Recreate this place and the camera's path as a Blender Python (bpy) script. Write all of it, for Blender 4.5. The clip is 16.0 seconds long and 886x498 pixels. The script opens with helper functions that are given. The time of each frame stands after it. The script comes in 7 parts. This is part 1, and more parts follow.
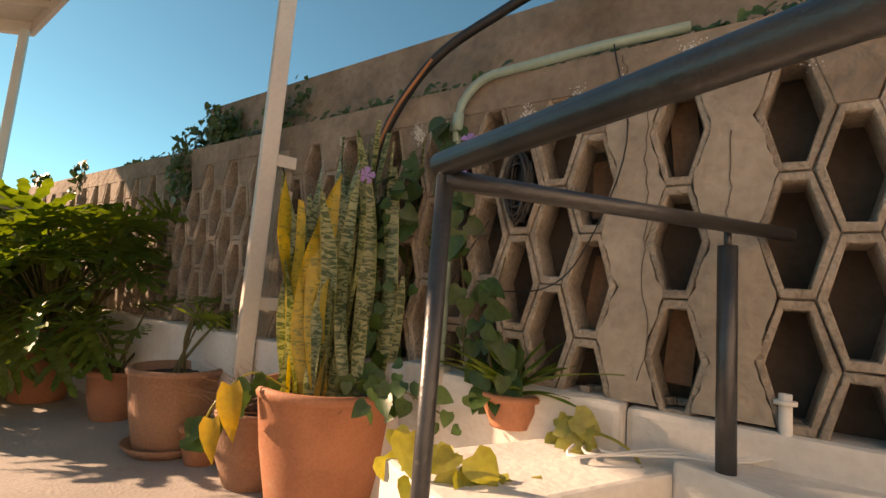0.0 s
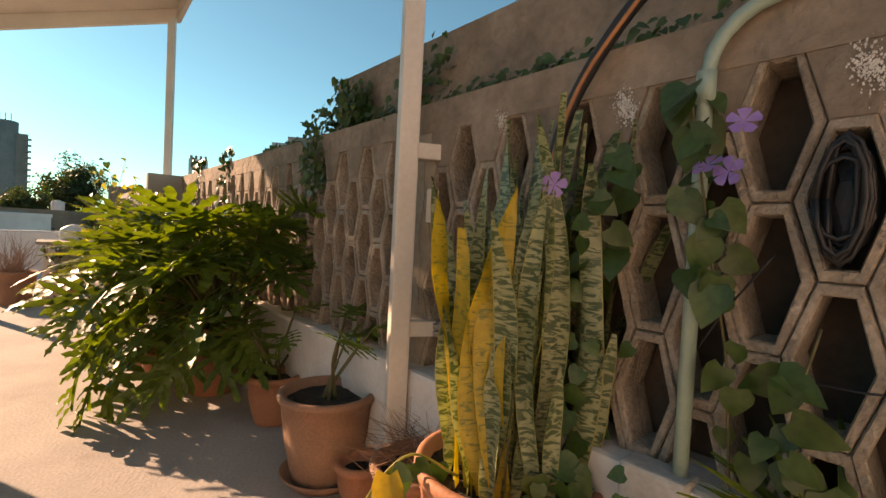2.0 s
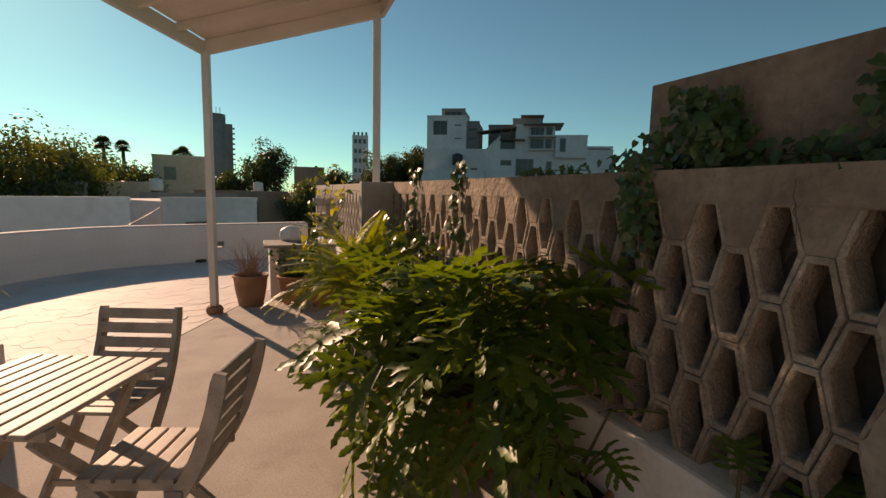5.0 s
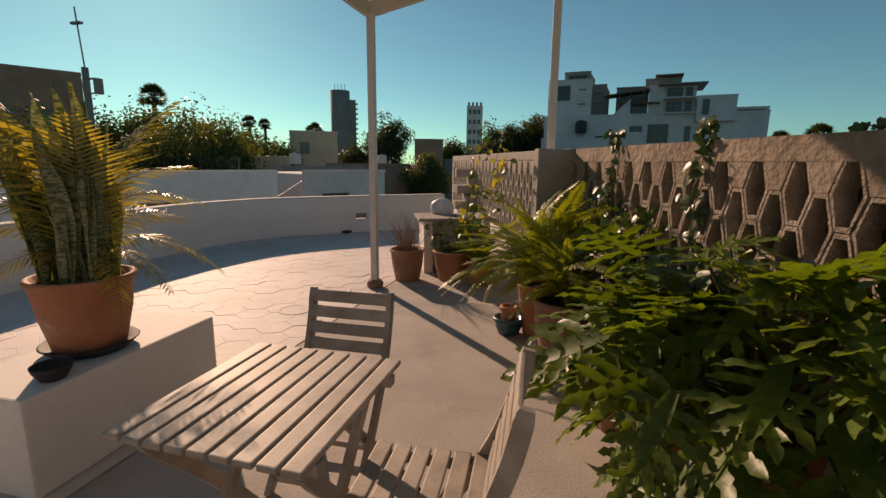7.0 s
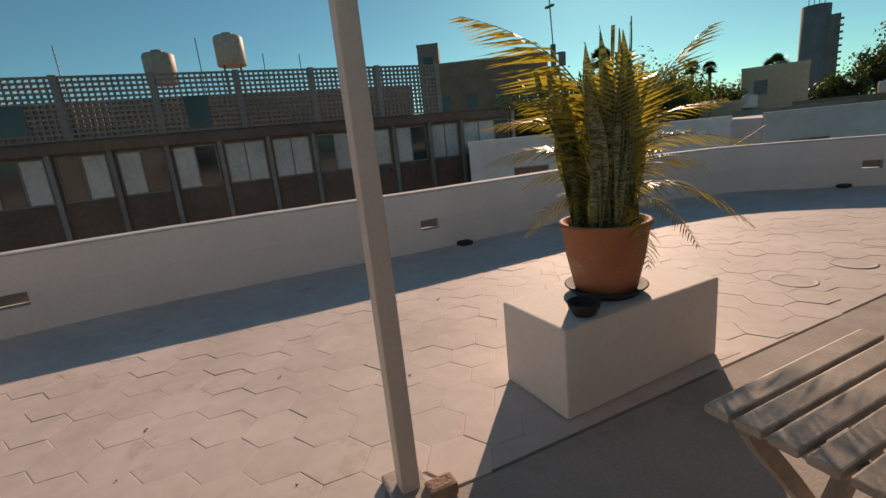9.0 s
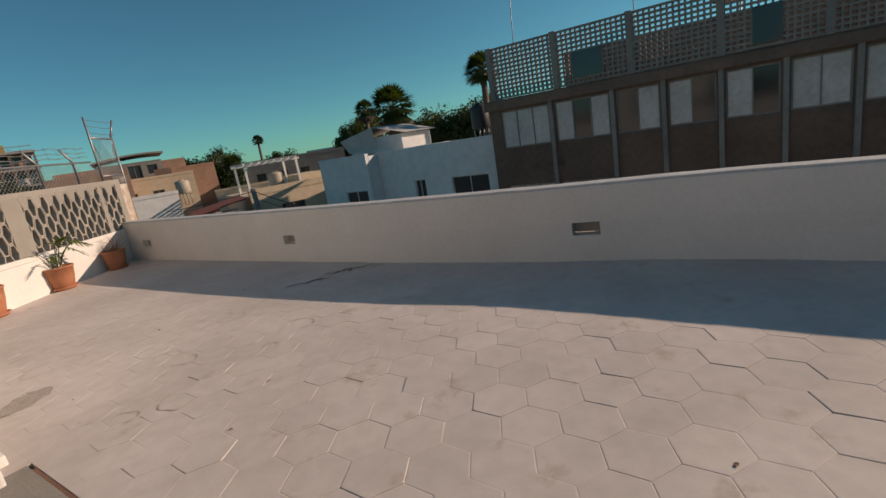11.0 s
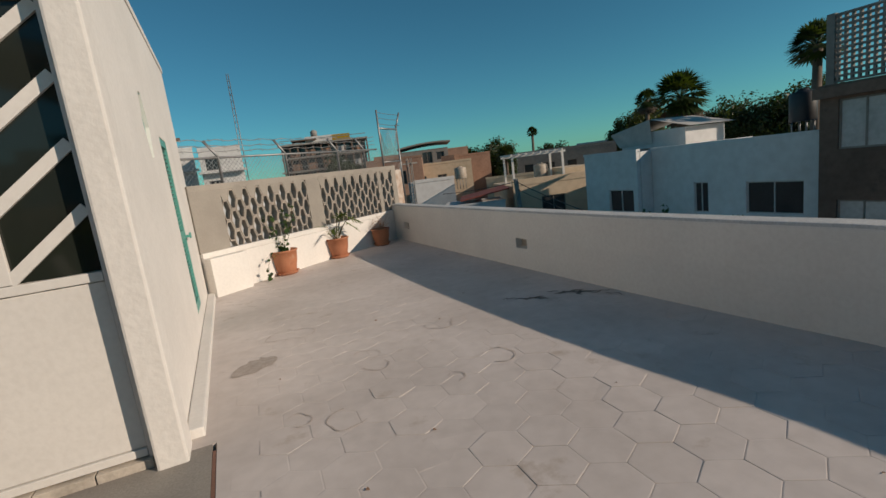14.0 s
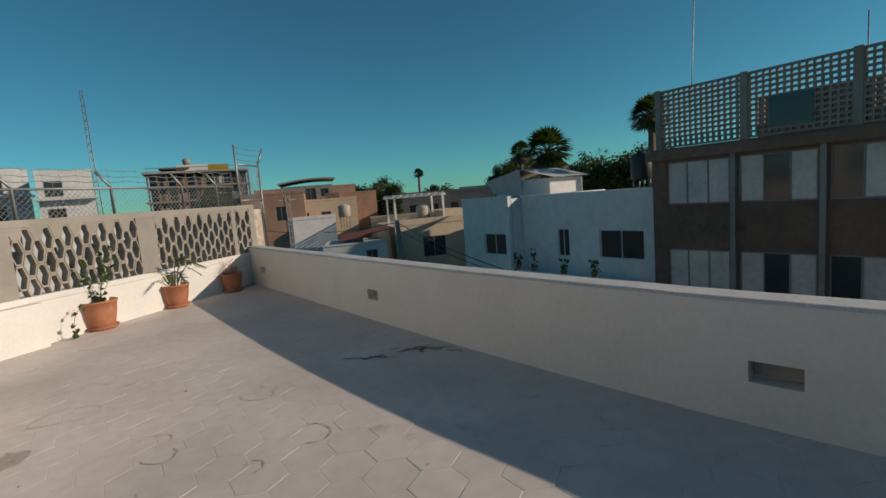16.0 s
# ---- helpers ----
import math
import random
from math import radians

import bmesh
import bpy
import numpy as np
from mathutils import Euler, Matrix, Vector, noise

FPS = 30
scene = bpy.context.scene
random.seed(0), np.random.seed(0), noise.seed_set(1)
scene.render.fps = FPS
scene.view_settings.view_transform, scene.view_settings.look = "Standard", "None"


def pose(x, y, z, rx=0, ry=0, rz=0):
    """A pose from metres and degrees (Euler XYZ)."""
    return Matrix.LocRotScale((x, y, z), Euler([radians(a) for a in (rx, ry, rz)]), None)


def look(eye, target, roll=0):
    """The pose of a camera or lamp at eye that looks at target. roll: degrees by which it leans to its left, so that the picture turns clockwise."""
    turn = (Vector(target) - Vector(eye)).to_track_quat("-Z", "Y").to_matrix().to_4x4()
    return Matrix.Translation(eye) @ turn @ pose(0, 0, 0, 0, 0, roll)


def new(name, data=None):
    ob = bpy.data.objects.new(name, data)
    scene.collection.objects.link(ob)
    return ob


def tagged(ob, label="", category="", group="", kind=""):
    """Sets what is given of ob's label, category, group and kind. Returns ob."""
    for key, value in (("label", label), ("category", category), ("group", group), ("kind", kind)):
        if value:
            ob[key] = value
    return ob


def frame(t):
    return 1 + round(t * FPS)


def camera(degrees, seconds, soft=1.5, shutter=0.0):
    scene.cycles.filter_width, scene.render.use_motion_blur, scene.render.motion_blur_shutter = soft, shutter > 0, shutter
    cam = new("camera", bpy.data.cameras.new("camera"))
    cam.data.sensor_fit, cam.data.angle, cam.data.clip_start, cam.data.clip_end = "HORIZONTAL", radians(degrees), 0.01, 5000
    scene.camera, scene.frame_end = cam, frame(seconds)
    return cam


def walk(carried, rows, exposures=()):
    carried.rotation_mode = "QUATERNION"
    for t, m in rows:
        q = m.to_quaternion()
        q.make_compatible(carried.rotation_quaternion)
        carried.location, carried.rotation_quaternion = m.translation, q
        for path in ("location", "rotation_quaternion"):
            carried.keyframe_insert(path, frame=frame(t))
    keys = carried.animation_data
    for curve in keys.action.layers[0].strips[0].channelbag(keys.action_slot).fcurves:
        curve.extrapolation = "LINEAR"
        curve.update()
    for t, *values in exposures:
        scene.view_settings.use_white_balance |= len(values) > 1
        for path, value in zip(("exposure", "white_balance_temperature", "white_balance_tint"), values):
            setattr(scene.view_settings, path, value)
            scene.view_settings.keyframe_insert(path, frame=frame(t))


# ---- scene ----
cam = camera(87.2, 16.0)
PATH = [
    (0, (0.984, 0.031, 0.79), (2.01, 1.733, 1.018), 4.5),
    (0.5, (1.012, 0.171, 0.862), (1.991, 1.906, 1.04), 4.2),
    (1, (1.009, 0.284, 0.972), (1.907, 2.068, 1.077), 3.4),
    (1.5, (1.021, 0.411, 0.97), (1.738, 2.278, 0.979), 2.9),
    (2, (1.019, 0.574, 1.088), (1.569, 2.496, 1.025), 2.9),
    (2.5, (0.971, 0.688, 1.124), (1.399, 2.639, 1.026), 3.3),
    (3, (0.9, 0.834, 1.31), (1.272, 2.795, 1.187), 1.8),
    (3.2, (0.891, 0.906, 1.368), (1.225, 2.873, 1.228), 1.9),
    (5.3, (0.193, 1.516, 1.495), (0.046, 3.492, 1.224), 1.1),
    (5.5, (0.123, 1.605, 1.494), (-0.09, 3.571, 1.195), 1.0),
    (6, (-0.047, 1.732, 1.488), (-0.363, 3.677, 1.146), 0.9),
    (6.5, (-0.216, 1.776, 1.472), (-0.575, 3.714, 1.132), 0.9),
    (7, (-0.412, 1.83, 1.46), (-0.923, 3.729, 1.095), 0.6),
    (7.5, (-0.537, 1.836, 1.436), (-1.367, 3.618, 1.067), -0.2),
    (8, (-0.707, 1.816, 1.436), (-1.875, 3.387, 1.027), -1.3),
    (8.5, (-0.852, 1.854, 1.413), (-2.362, 3.079, 0.945), -3.6),
    (9, (-0.976, 1.79, 1.387), (-2.742, 2.602, 0.92), -5.8),
    (9.5, (-1.205, 1.575, 1.431), (-3.112, 1.927, 0.943), -7.1),
    (10, (-1.423, 1.311, 1.421), (-3.363, 1.22, 0.945), -7.7),
    (10.2, (-1.534, 1.278, 1.419), (-3.447, 0.959, 0.945), -8.3),
    (12.3, (-2.356, 1.078, 1.396), (-3.333, -0.611, 0.956), -8.2),
    (12.5, (-2.391, 0.998, 1.414), (-3.322, -0.72, 0.987), -8.0),
    (13, (-2.445, 0.801, 1.417), (-3.299, -0.963, 1.02), -7.9),
    (13.5, (-2.509, 0.721, 1.437), (-3.325, -1.067, 1.065), -7.6),
    (14, (-2.777, 0.753, 1.421), (-3.581, -1.046, 1.078), -7.2),
    (14.5, (-3.061, 0.734, 1.457), (-3.888, -1.059, 1.138), -6.8),
    (15, (-3.257, 0.662, 1.501), (-4.171, -1.093, 1.207), -6.2),
    (15.5, (-3.328, 0.689, 1.496), (-4.384, -0.99, 1.234), -5.3),
    (16, (-3.359, 0.763, 1.49), (-4.585, -0.8, 1.257), -4.7),
]
EXPOSURE = [(0, 1.5, 10700, 28), (2, 1.5, 11200, 32), (3, 1.06, 11000, 34), (5.5, 0.50, 10500, 33), (8, 0.24, 9400, 30), (10, 0.22, 8500, 24), (12.5, -0.03, 7400, 15), (16, -0.06, 7150, 11)]
walk(cam, [(t, look(e, g, r)) for t, e, g, r in PATH], EXPOSURE)

# ---- sky and sun ----
SUN_TO = Vector((-0.72, 0.69, 0.40)).normalized()
world = bpy.data.worlds.new("world")
scene.world = world
world.use_nodes = True
wn = world.node_tree.nodes
sky = wn.new("ShaderNodeTexSky")
sky.sky_type = "NISHITA"
sky.sun_disc = False
sky.sun_elevation = math.asin(SUN_TO.z)
sky.sun_rotation = math.atan2(SUN_TO.x, SUN_TO.y)
sky.air_density, sky.dust_density, sky.ozone_density = 0.8, 0.16, 3.6
wn["Background"].inputs[1].default_value = 0.078
tint = wn.new("ShaderNodeMix")
tint.data_type, tint.blend_type = "RGBA", "MULTIPLY"
tint.inputs[0].default_value = 1.0
tint.inputs[7].default_value = (0.38, 1.0, 0.965, 1)
world.node_tree.links.new(sky.outputs[0], tint.inputs[6])
world.node_tree.links.new(tint.outputs[2], wn["Background"].inputs[0])
sun = new("sun", bpy.data.lights.new("sun", "SUN"))
sun.data.energy, sun.data.angle, sun.data.color = 3.7, radians(0.6), (1.0, 0.875, 0.755)
sun.matrix_world = look(SUN_TO * 50, (0, 0, 0))

# ---- materials ----
def mat(name, color, color2=None, rough=0.8, scale=6.0, fine=60.0, bump=0.3, metal=0.0, var=0.12, stain=None, stain_scale=1.2, stain_edge=0.62, depth=0.01, translucent=0.0, spec=0.5):
    """A surface with colour variation at two sizes, relief, and stains if asked."""
    m = bpy.data.materials.new(name)
    m.use_nodes = True
    nt = m.node_tree
    n, l = nt.nodes, nt.links
    b = n["Principled BSDF"]
    b.inputs["Roughness"].default_value = rough
    b.inputs["Metallic"].default_value = metal
    b.inputs["Specular IOR Level"].default_value = spec
    big = n.new("ShaderNodeTexNoise")
    big.inputs["Scale"].default_value, big.inputs["Detail"].default_value = scale, 5
    small = n.new("ShaderNodeTexNoise")
    small.inputs["Scale"].default_value, small.inputs["Detail"].default_value = fine, 4
    geo = n.new("ShaderNodeNewGeometry")
    for tex in (big, small):
        l.new(geo.outputs["Position"], tex.inputs["Vector"])
    c2 = color2 or tuple(c * (1 - 2.2 * var) for c in color)
    mix = n.new("ShaderNodeMix")
    mix.data_type = "RGBA"
    mix.inputs[6].default_value, mix.inputs[7].default_value = (*color, 1), (*c2, 1)
    ramp = n.new("ShaderNodeValToRGB")
    ramp.color_ramp.elements[0].position, ramp.color_ramp.elements[1].position = 0.35, 0.7
    l.new(big.outputs[0], ramp.inputs[0])
    l.new(ramp.outputs[0], mix.inputs[0])
    grain = n.new("ShaderNodeMix")
    grain.data_type, grain.blend_type = "RGBA", "MULTIPLY"
    grain.inputs[0].default_value = min(1.0, var * 4)
    g2 = n.new("ShaderNodeValToRGB")
    g2.color_ramp.elements[0].position, g2.color_ramp.elements[1].position = 0.3, 0.62
    g2.color_ramp.elements[0].color = (0.62, 0.6, 0.58, 1)
    l.new(small.outputs[0], g2.inputs[0])
    l.new(mix.outputs[2], grain.inputs[6])
    l.new(g2.outputs[0], grain.inputs[7])
    last = grain.outputs[2]
    if stain:
        st = n.new("ShaderNodeTexNoise")
        st.inputs["Scale"].default_value, st.inputs["Detail"].default_value, st.inputs["Roughness"].default_value = stain_scale, 8, 0.65
        l.new(geo.outputs["Position"], st.inputs["Vector"])
        sr = n.new("ShaderNodeValToRGB")
        sr.color_ramp.elements[0].position, sr.color_ramp.elements[1].position = stain_edge, stain_edge + 0.12
        l.new(st.outputs[0], sr.inputs[0])
        sm = n.new("ShaderNodeMix")
        sm.data_type = "RGBA"
        sm.inputs[7].default_value = (*stain, 1)
        l.new(sr.outputs[0], sm.inputs[0])
        l.new(last, sm.inputs[6])
        last = sm.outputs[2]
    info = n.new("ShaderNodeObjectInfo")
    hsv = n.new("ShaderNodeHueSaturation")
    mr = n.new("ShaderNodeMapRange")
    mr.inputs[3].default_value, mr.inputs[4].default_value = 1 - var * 0.8, 1 + var * 0.4
    l.new(info.outputs["Random"], mr.inputs[0])
    l.new(mr.outputs[0], hsv.inputs["Value"])
    l.new(last, hsv.inputs["Color"])
    l.new(hsv.outputs[0], b.inputs["Base Color"])
    if bump:
        bp = n.new("ShaderNodeBump")
        bp.inputs["Strength"].default_value, bp.inputs["Distance"].default_value = bump, depth
        add = n.new("ShaderNodeMath")
        add.operation = "MULTIPLY_ADD"
        add.inputs[1].default_value = 1.5
        l.new(big.outputs[0], add.inputs[0])
        l.new(small.outputs[0], add.inputs[2])
        l.new(add.outputs[0], bp.inputs["Height"])
        l.new(bp.outputs[0], b.inputs["Normal"])
    if translucent:
        tr = n.new("ShaderNodeBsdfTranslucent")
        ms = n.new("ShaderNodeMixShader")
        ms.inputs[0].default_value = translucent
        tc = n.new("ShaderNodeMix")
        tc.data_type, tc.blend_type = "RGBA", "MULTIPLY"
        tc.inputs[0].default_value = 1
        tc.inputs[7].default_value = (1.9, 1.7, 0.5, 1)
        l.new(hsv.outputs[0], tc.inputs[6])
        l.new(tc.outputs[2], tr.inputs[0])
        l.new(b.outputs[0], ms.inputs[1])
        l.new(tr.outputs[0], ms.inputs[2])
        l.new(ms.outputs[0], n["Material Output"].inputs[0])
    return m


WHITE = mat("white_paint", (0.74, 0.71, 0.67), rough=0.75, scale=1.5, fine=30, bump=0.3, var=0.04, depth=0.003)
TILE = mat("painted_tile", (0.65, 0.585, 0.55), (0.54, 0.48, 0.445), rough=0.7, scale=1.1, fine=9, bump=0.35, var=0.06, stain=(0.44, 0.365, 0.31), stain_scale=3.0, stain_edge=0.60, depth=0.006)
LANDING = mat("bare_concrete", (0.34, 0.31, 0.27), (0.26, 0.235, 0.21), rough=0.85, scale=3, fine=70, bump=0.3, var=0.1, stain=(0.2, 0.18, 0.16), stain_scale=1.7, stain_edge=0.6)
SLAB = mat("worn_painted_concrete", (0.42, 0.38, 0.348), (0.33, 0.298, 0.272), rough=0.85, scale=2.5, fine=70, bump=0.3, var=0.1, stain=(0.29, 0.25, 0.218), stain_scale=2.6, stain_edge=0.58)
PLASTER = mat("brown_plaster", (0.30, 0.236, 0.182), (0.165, 0.128, 0.098), rough=0.9, scale=3.4, fine=26, bump=0.9, var=0.15, stain=(0.46, 0.42, 0.37), stain_scale=6.0, stain_edge=0.67, depth=0.014)
BLOCK = mat("breeze_concrete", (0.40, 0.33, 0.265), (0.235, 0.188, 0.145), rough=0.92, scale=9, fine=75, bump=0.9, var=0.18, stain=(0.50, 0.45, 0.39), stain_scale=11.0, stain_edge=0.63, depth=0.012)
PIERPLASTER = mat("pale_patched_plaster", (0.40, 0.335, 0.27), (0.285, 0.235, 0.185), rough=0.92, scale=4.0, fine=34, bump=0.7, var=0.12, stain=(0.52, 0.47, 0.41), stain_scale=3.0, stain_edge=0.64, depth=0.01)
STUCCO = mat("rough_white_stucco", (0.70, 0.67, 0.63), (0.60, 0.565, 0.52), rough=0.9, scale=6, fine=46, bump=0.5, var=0.05, depth=0.006)
GREYWALL = mat("grey_render", (0.34, 0.31, 0.27), (0.28, 0.255, 0.225), rough=0.9, scale=2, fine=80, bump=0.3, var=0.09)
# dark brown standing for shade behind the block openings; the cracks use it too
SHADE_BROWN = mat("painted_shade_brown", (0.15, 0.11, 0.085), (0.075, 0.055, 0.042), rough=0.95, scale=3, fine=40, bump=0.4)
TERRA = mat("terracotta", (0.47, 0.19, 0.10), (0.38, 0.145, 0.075), rough=0.75, scale=6, fine=90, bump=0.2, var=0.1, stain=(0.42, 0.28, 0.19), stain_scale=4, stain_edge=0.63)
TERRA_OLD = mat("weathered_terracotta", (0.36, 0.19, 0.115), (0.27, 0.14, 0.09), rough=0.85, scale=5, fine=90, bump=0.3, var=0.12, stain=(0.42, 0.33, 0.25), stain_scale=3, stain_edge=0.6)
SOIL = mat("soil", (0.06, 0.045, 0.032), rough=1, scale=20, fine=120, bump=1.0, var=0.2, depth=0.03)
WOOD = mat("weathered_wood", (0.42, 0.365, 0.31), (0.27, 0.225, 0.185), rough=0.58, scale=9, fine=150, bump=0.15, var=0.13, depth=0.0025)
CREAM = mat("cream_metal_paint", (0.66, 0.60, 0.53), rough=0.5, scale=3, fine=60, bump=0.06, var=0.05)
BLACK = mat("black_metal_paint", (0.026, 0.026, 0.028), (0.045, 0.044, 0.044), rough=0.36, scale=25, fine=160, bump=0.12, var=0.1, metal=0.0, stain=(0.22, 0.2, 0.18), stain_scale=30, stain_edge=0.66, spec=0.7)
PVC = mat("green_pvc", (0.24, 0.34, 0.29), rough=0.45, bump=0.02, var=0.06)
RUBBER = mat("black_rubber", (0.015, 0.015, 0.017), rough=0.5, bump=0.05)
COPPERLINE = mat("orange_cable", (0.42, 0.17, 0.07), rough=0.5, bump=0.02)
STEEL = mat("galvanised_steel", (0.35, 0.35, 0.35), rough=0.5, metal=0.7, bump=0.05)
TEAL = mat("teal_paint", (0.10, 0.36, 0.31), rough=0.5, bump=0.08, var=0.07)
STONE = mat("dark_stone", (0.03, 0.028, 0.028), rough=0.7, fine=140, bump=0.4)
PHILO = mat("split_leaf_green", (0.135, 0.215, 0.042), (0.065, 0.12, 0.026), rough=0.42, scale=5, fine=40, bump=0.1, var=0.24, translucent=0.40, spec=0.4)
FERN = mat("fern_green", (0.25, 0.30, 0.05), (0.14, 0.19, 0.035), rough=0.45, scale=5, bump=0.05, var=0.16, translucent=0.4)
PALM = mat("palm_yellow_green", (0.36, 0.29, 0.08), (0.2, 0.2, 0.055), rough=0.4, scale=3, bump=0.05, var=0.2, translucent=0.42)
IVY = mat("vine_green", (0.05, 0.11, 0.025), (0.03, 0.07, 0.016), rough=0.4, scale=12, bump=0.1, var=0.2, translucent=0.22)
POTHOS = mat("pothos_yellow", (0.40, 0.36, 0.09), (0.22, 0.25, 0.06), rough=0.35, scale=14, bump=0.08, var=0.15, translucent=0.35)
YELLOWLEAF = mat("yellowed_leaf", (0.52, 0.33, 0.03), (0.36, 0.26, 0.03), rough=0.4, scale=9, bump=0.08, var=0.12, translucent=0.3)
STEM = mat("plant_stem", (0.12, 0.10, 0.035), rough=0.6, bump=0.1)
DRY = mat("dry_twig", (0.32, 0.19, 0.12), (0.22, 0.13, 0.085), rough=0.8, bump=0.1)
PETAL = mat("violet_petal", (0.36, 0.24, 0.62), (0.27, 0.16, 0.5), rough=0.5, scale=30, bump=0.05, translucent=0.3)


def banded(name, light, dark, edge=0.5):
    """Leaf with wavy dark cross bands."""
    m = mat(name, light, rough=0.42, scale=10, fine=60, bump=0.08, var=0.1, translucent=0.16)
    nt = m.node_tree
    n, l = nt.nodes, nt.links
    co = n.new("ShaderNodeTexCoord")
    mp = n.new("ShaderNodeMapping")
    mp.inputs["Scale"].default_value = (20, 20, 64)
    nz = n.new("ShaderNodeTexNoise")
    nz.inputs["Scale"].default_value, nz.inputs["Detail"].default_value, nz.inputs["Distortion"].default_value = 1.0, 4, 1.3
    rp = n.new("ShaderNodeValToRGB")
    rp.color_ramp.elements[0].position, rp.color_ramp.elements[1].position = edge - 0.05, edge + 0.05
    mx = n.new("ShaderNodeMix")
    mx.data_type = "RGBA"
    mx.inputs[7].default_value = (*dark, 1)
    hsv = n["Hue/Saturation/Value"]
    old = hsv.inputs["Color"].links[0].from_socket
    l.new(co.outputs["Object"], mp.inputs[0])
    l.new(mp.outputs[0], nz.inputs["Vector"])
    l.new(nz.outputs[0], rp.inputs[0])
    l.new(rp.outputs[0], mx.inputs[0])
    l.new(old, mx.inputs[6])
    l.new(mx.outputs[2], hsv.inputs["Color"])
    return m


SNAKE = banded("snake_leaf_grey_green", (0.28, 0.31, 0.175), (0.045, 0.08, 0.032), 0.50)
SNAKE_Y = banded("snake_leaf_yellowing", (0.47, 0.34, 0.045), (0.16, 0.17, 0.04), 0.57)
SNAKE_EDGE = mat("snake_leaf_margin", (0.29, 0.28, 0.09), rough=0.45, bump=0.05, translucent=0.15)

GLASS = bpy.data.materials.new("window_glass")
GLASS.use_nodes = True
gb = GLASS.node_tree.nodes["Principled BSDF"]
gb.inputs["Base Color"].default_value, gb.inputs["Roughness"].default_value = (0.018, 0.022, 0.018, 1), 0.06
gb.inputs["Specular IOR Level"].default_value = 0.5


# ---- mesh helpers ----
def part(name, bm, material, parent=None, label="", smooth=False):
    """Links a bmesh as one mesh object; material may be a list."""
    me = bpy.data.meshes.new(name)
    bmesh.ops.recalc_face_normals(bm, faces=bm.faces) if len(bm.faces) < 20000 else None
    if smooth:
        for f in bm.faces:
            f.smooth = True
    bm.to_mesh(me)
    bm.free()
    for m in (material if isinstance(material, (list, tuple)) else [material]):
        me.materials.append(m)
    ob = new(name, me)
    if parent:
        ob.parent = parent
    if label:
        tagged(ob, label)
    return ob


def thing(name, m=None, label="", category="", group="", kind=""):
    ob = new(name)
    ob.empty_display_size = 0.1
    ob.matrix_basis = m or Matrix()
    return tagged(ob, label, category, group, kind)


def box(bm, lo, hi, m=None, mi=0, bevel=0.0):
    r = bmesh.ops.create_cube(bm, size=1)
    vs = r["verts"]
    for v in vs:
        v.co = Vector([lo[i] + (v.co[i] + 0.5) * (hi[i] - lo[i]) for i in range(3)])
    fs = {f for v in vs for f in v.link_faces}
    for f in fs:
        f.material_index = mi
    if bevel:
        es = {e for v in vs for e in v.link_edges}
        g = bmesh.ops.bevel(bm, geom=list(es), offset=bevel, segments=2, affect="EDGES", profile=0.6)
        vs = list({v for f in g["faces"] for v in f.verts} | {v for v in vs if v.is_valid})
    if m:
        bmesh.ops.transform(bm, matrix=m, verts=[v for v in vs if v.is_valid])
    return bm


def boxes(*specs, m=None, bevel=0.0):
    bm = bmesh.new()
    for lo, hi in specs:
        box(bm, lo, hi, m, 0, bevel)
    return bm


def beam(bm, a, b, w, h, bevel=0.0, up=(0, 0, 1)):
    """A rectangular bar from a to b, w wide and h deep towards up."""
    a, b = Vector(a), Vector(b)
    d = (b - a)
    L = d.length
    d.normalize()
    side = d.cross(Vector(up))
    if side.length < 1e-4:
        side = d.cross(Vector((0, 1, 0)))
    side.normalize()
    u = side.cross(d)
    m = Matrix((side, d, u)).transposed().to_4x4()
    m.translation = a
    return box(bm, (-w / 2, 0, -h / 2), (w / 2, L, h / 2), m, 0, bevel)


def tube(bm, pts, r, n=10, caps=True, mi=0):
    """A round bar along points; r may be a list."""
    pts = [Vector(p) for p in pts]
    rings = []
    ref = Vector((0.3, 0.2, 1)).normalized()
    for i, p in enumerate(pts):
        d = (pts[min(i + 1, len(pts) - 1)] - pts[max(i - 1, 0)]).normalized()
        x = d.cross(ref)
        if x.length < 0.05:
            x = d.cross(Vector((1, 0, 0)))
        x.normalize()
        y = d.cross(x)
        ri = r[i] if isinstance(r, (list, tuple)) else r
        rings.append([bm.verts.new(p + (x * math.cos(6.2832 * k / n) + y * math.sin(6.2832 * k / n)) * ri) for k in range(n)])
    for a, b in zip(rings, rings[1:]):
        for k in range(n):
            f = bm.faces.new((a[k], a[(k + 1) % n], b[(k + 1) % n], b[k]))
            f.smooth, f.material_index = True, mi
    if caps:
        for ring in (rings[0], rings[-1]):
            bm.faces.new(ring).material_index = mi
    return bm


def lathe(bm, profile, n=32, center=(0, 0, 0), mi=0):
    """Turns (radius, z) pairs round the upright axis."""
    rings = []
    cx, cy, cz = center
    for r, z in profile:
        rings.append([bm.verts.new((cx + r * math.cos(6.2832 * k / n), cy + r * math.sin(6.2832 * k / n), cz + z)) for k in range(n)])
    for a, b in zip(rings, rings[1:]):
        for k in range(n):
            f = bm.faces.new((a[k], a[(k + 1) % n], b[(k + 1) % n], b[k]))
            f.smooth, f.material_index = True, mi
    bm.faces.new(rings[0]).material_index = mi
    bm.faces.new(rings[-1]).material_index = mi
    return bm


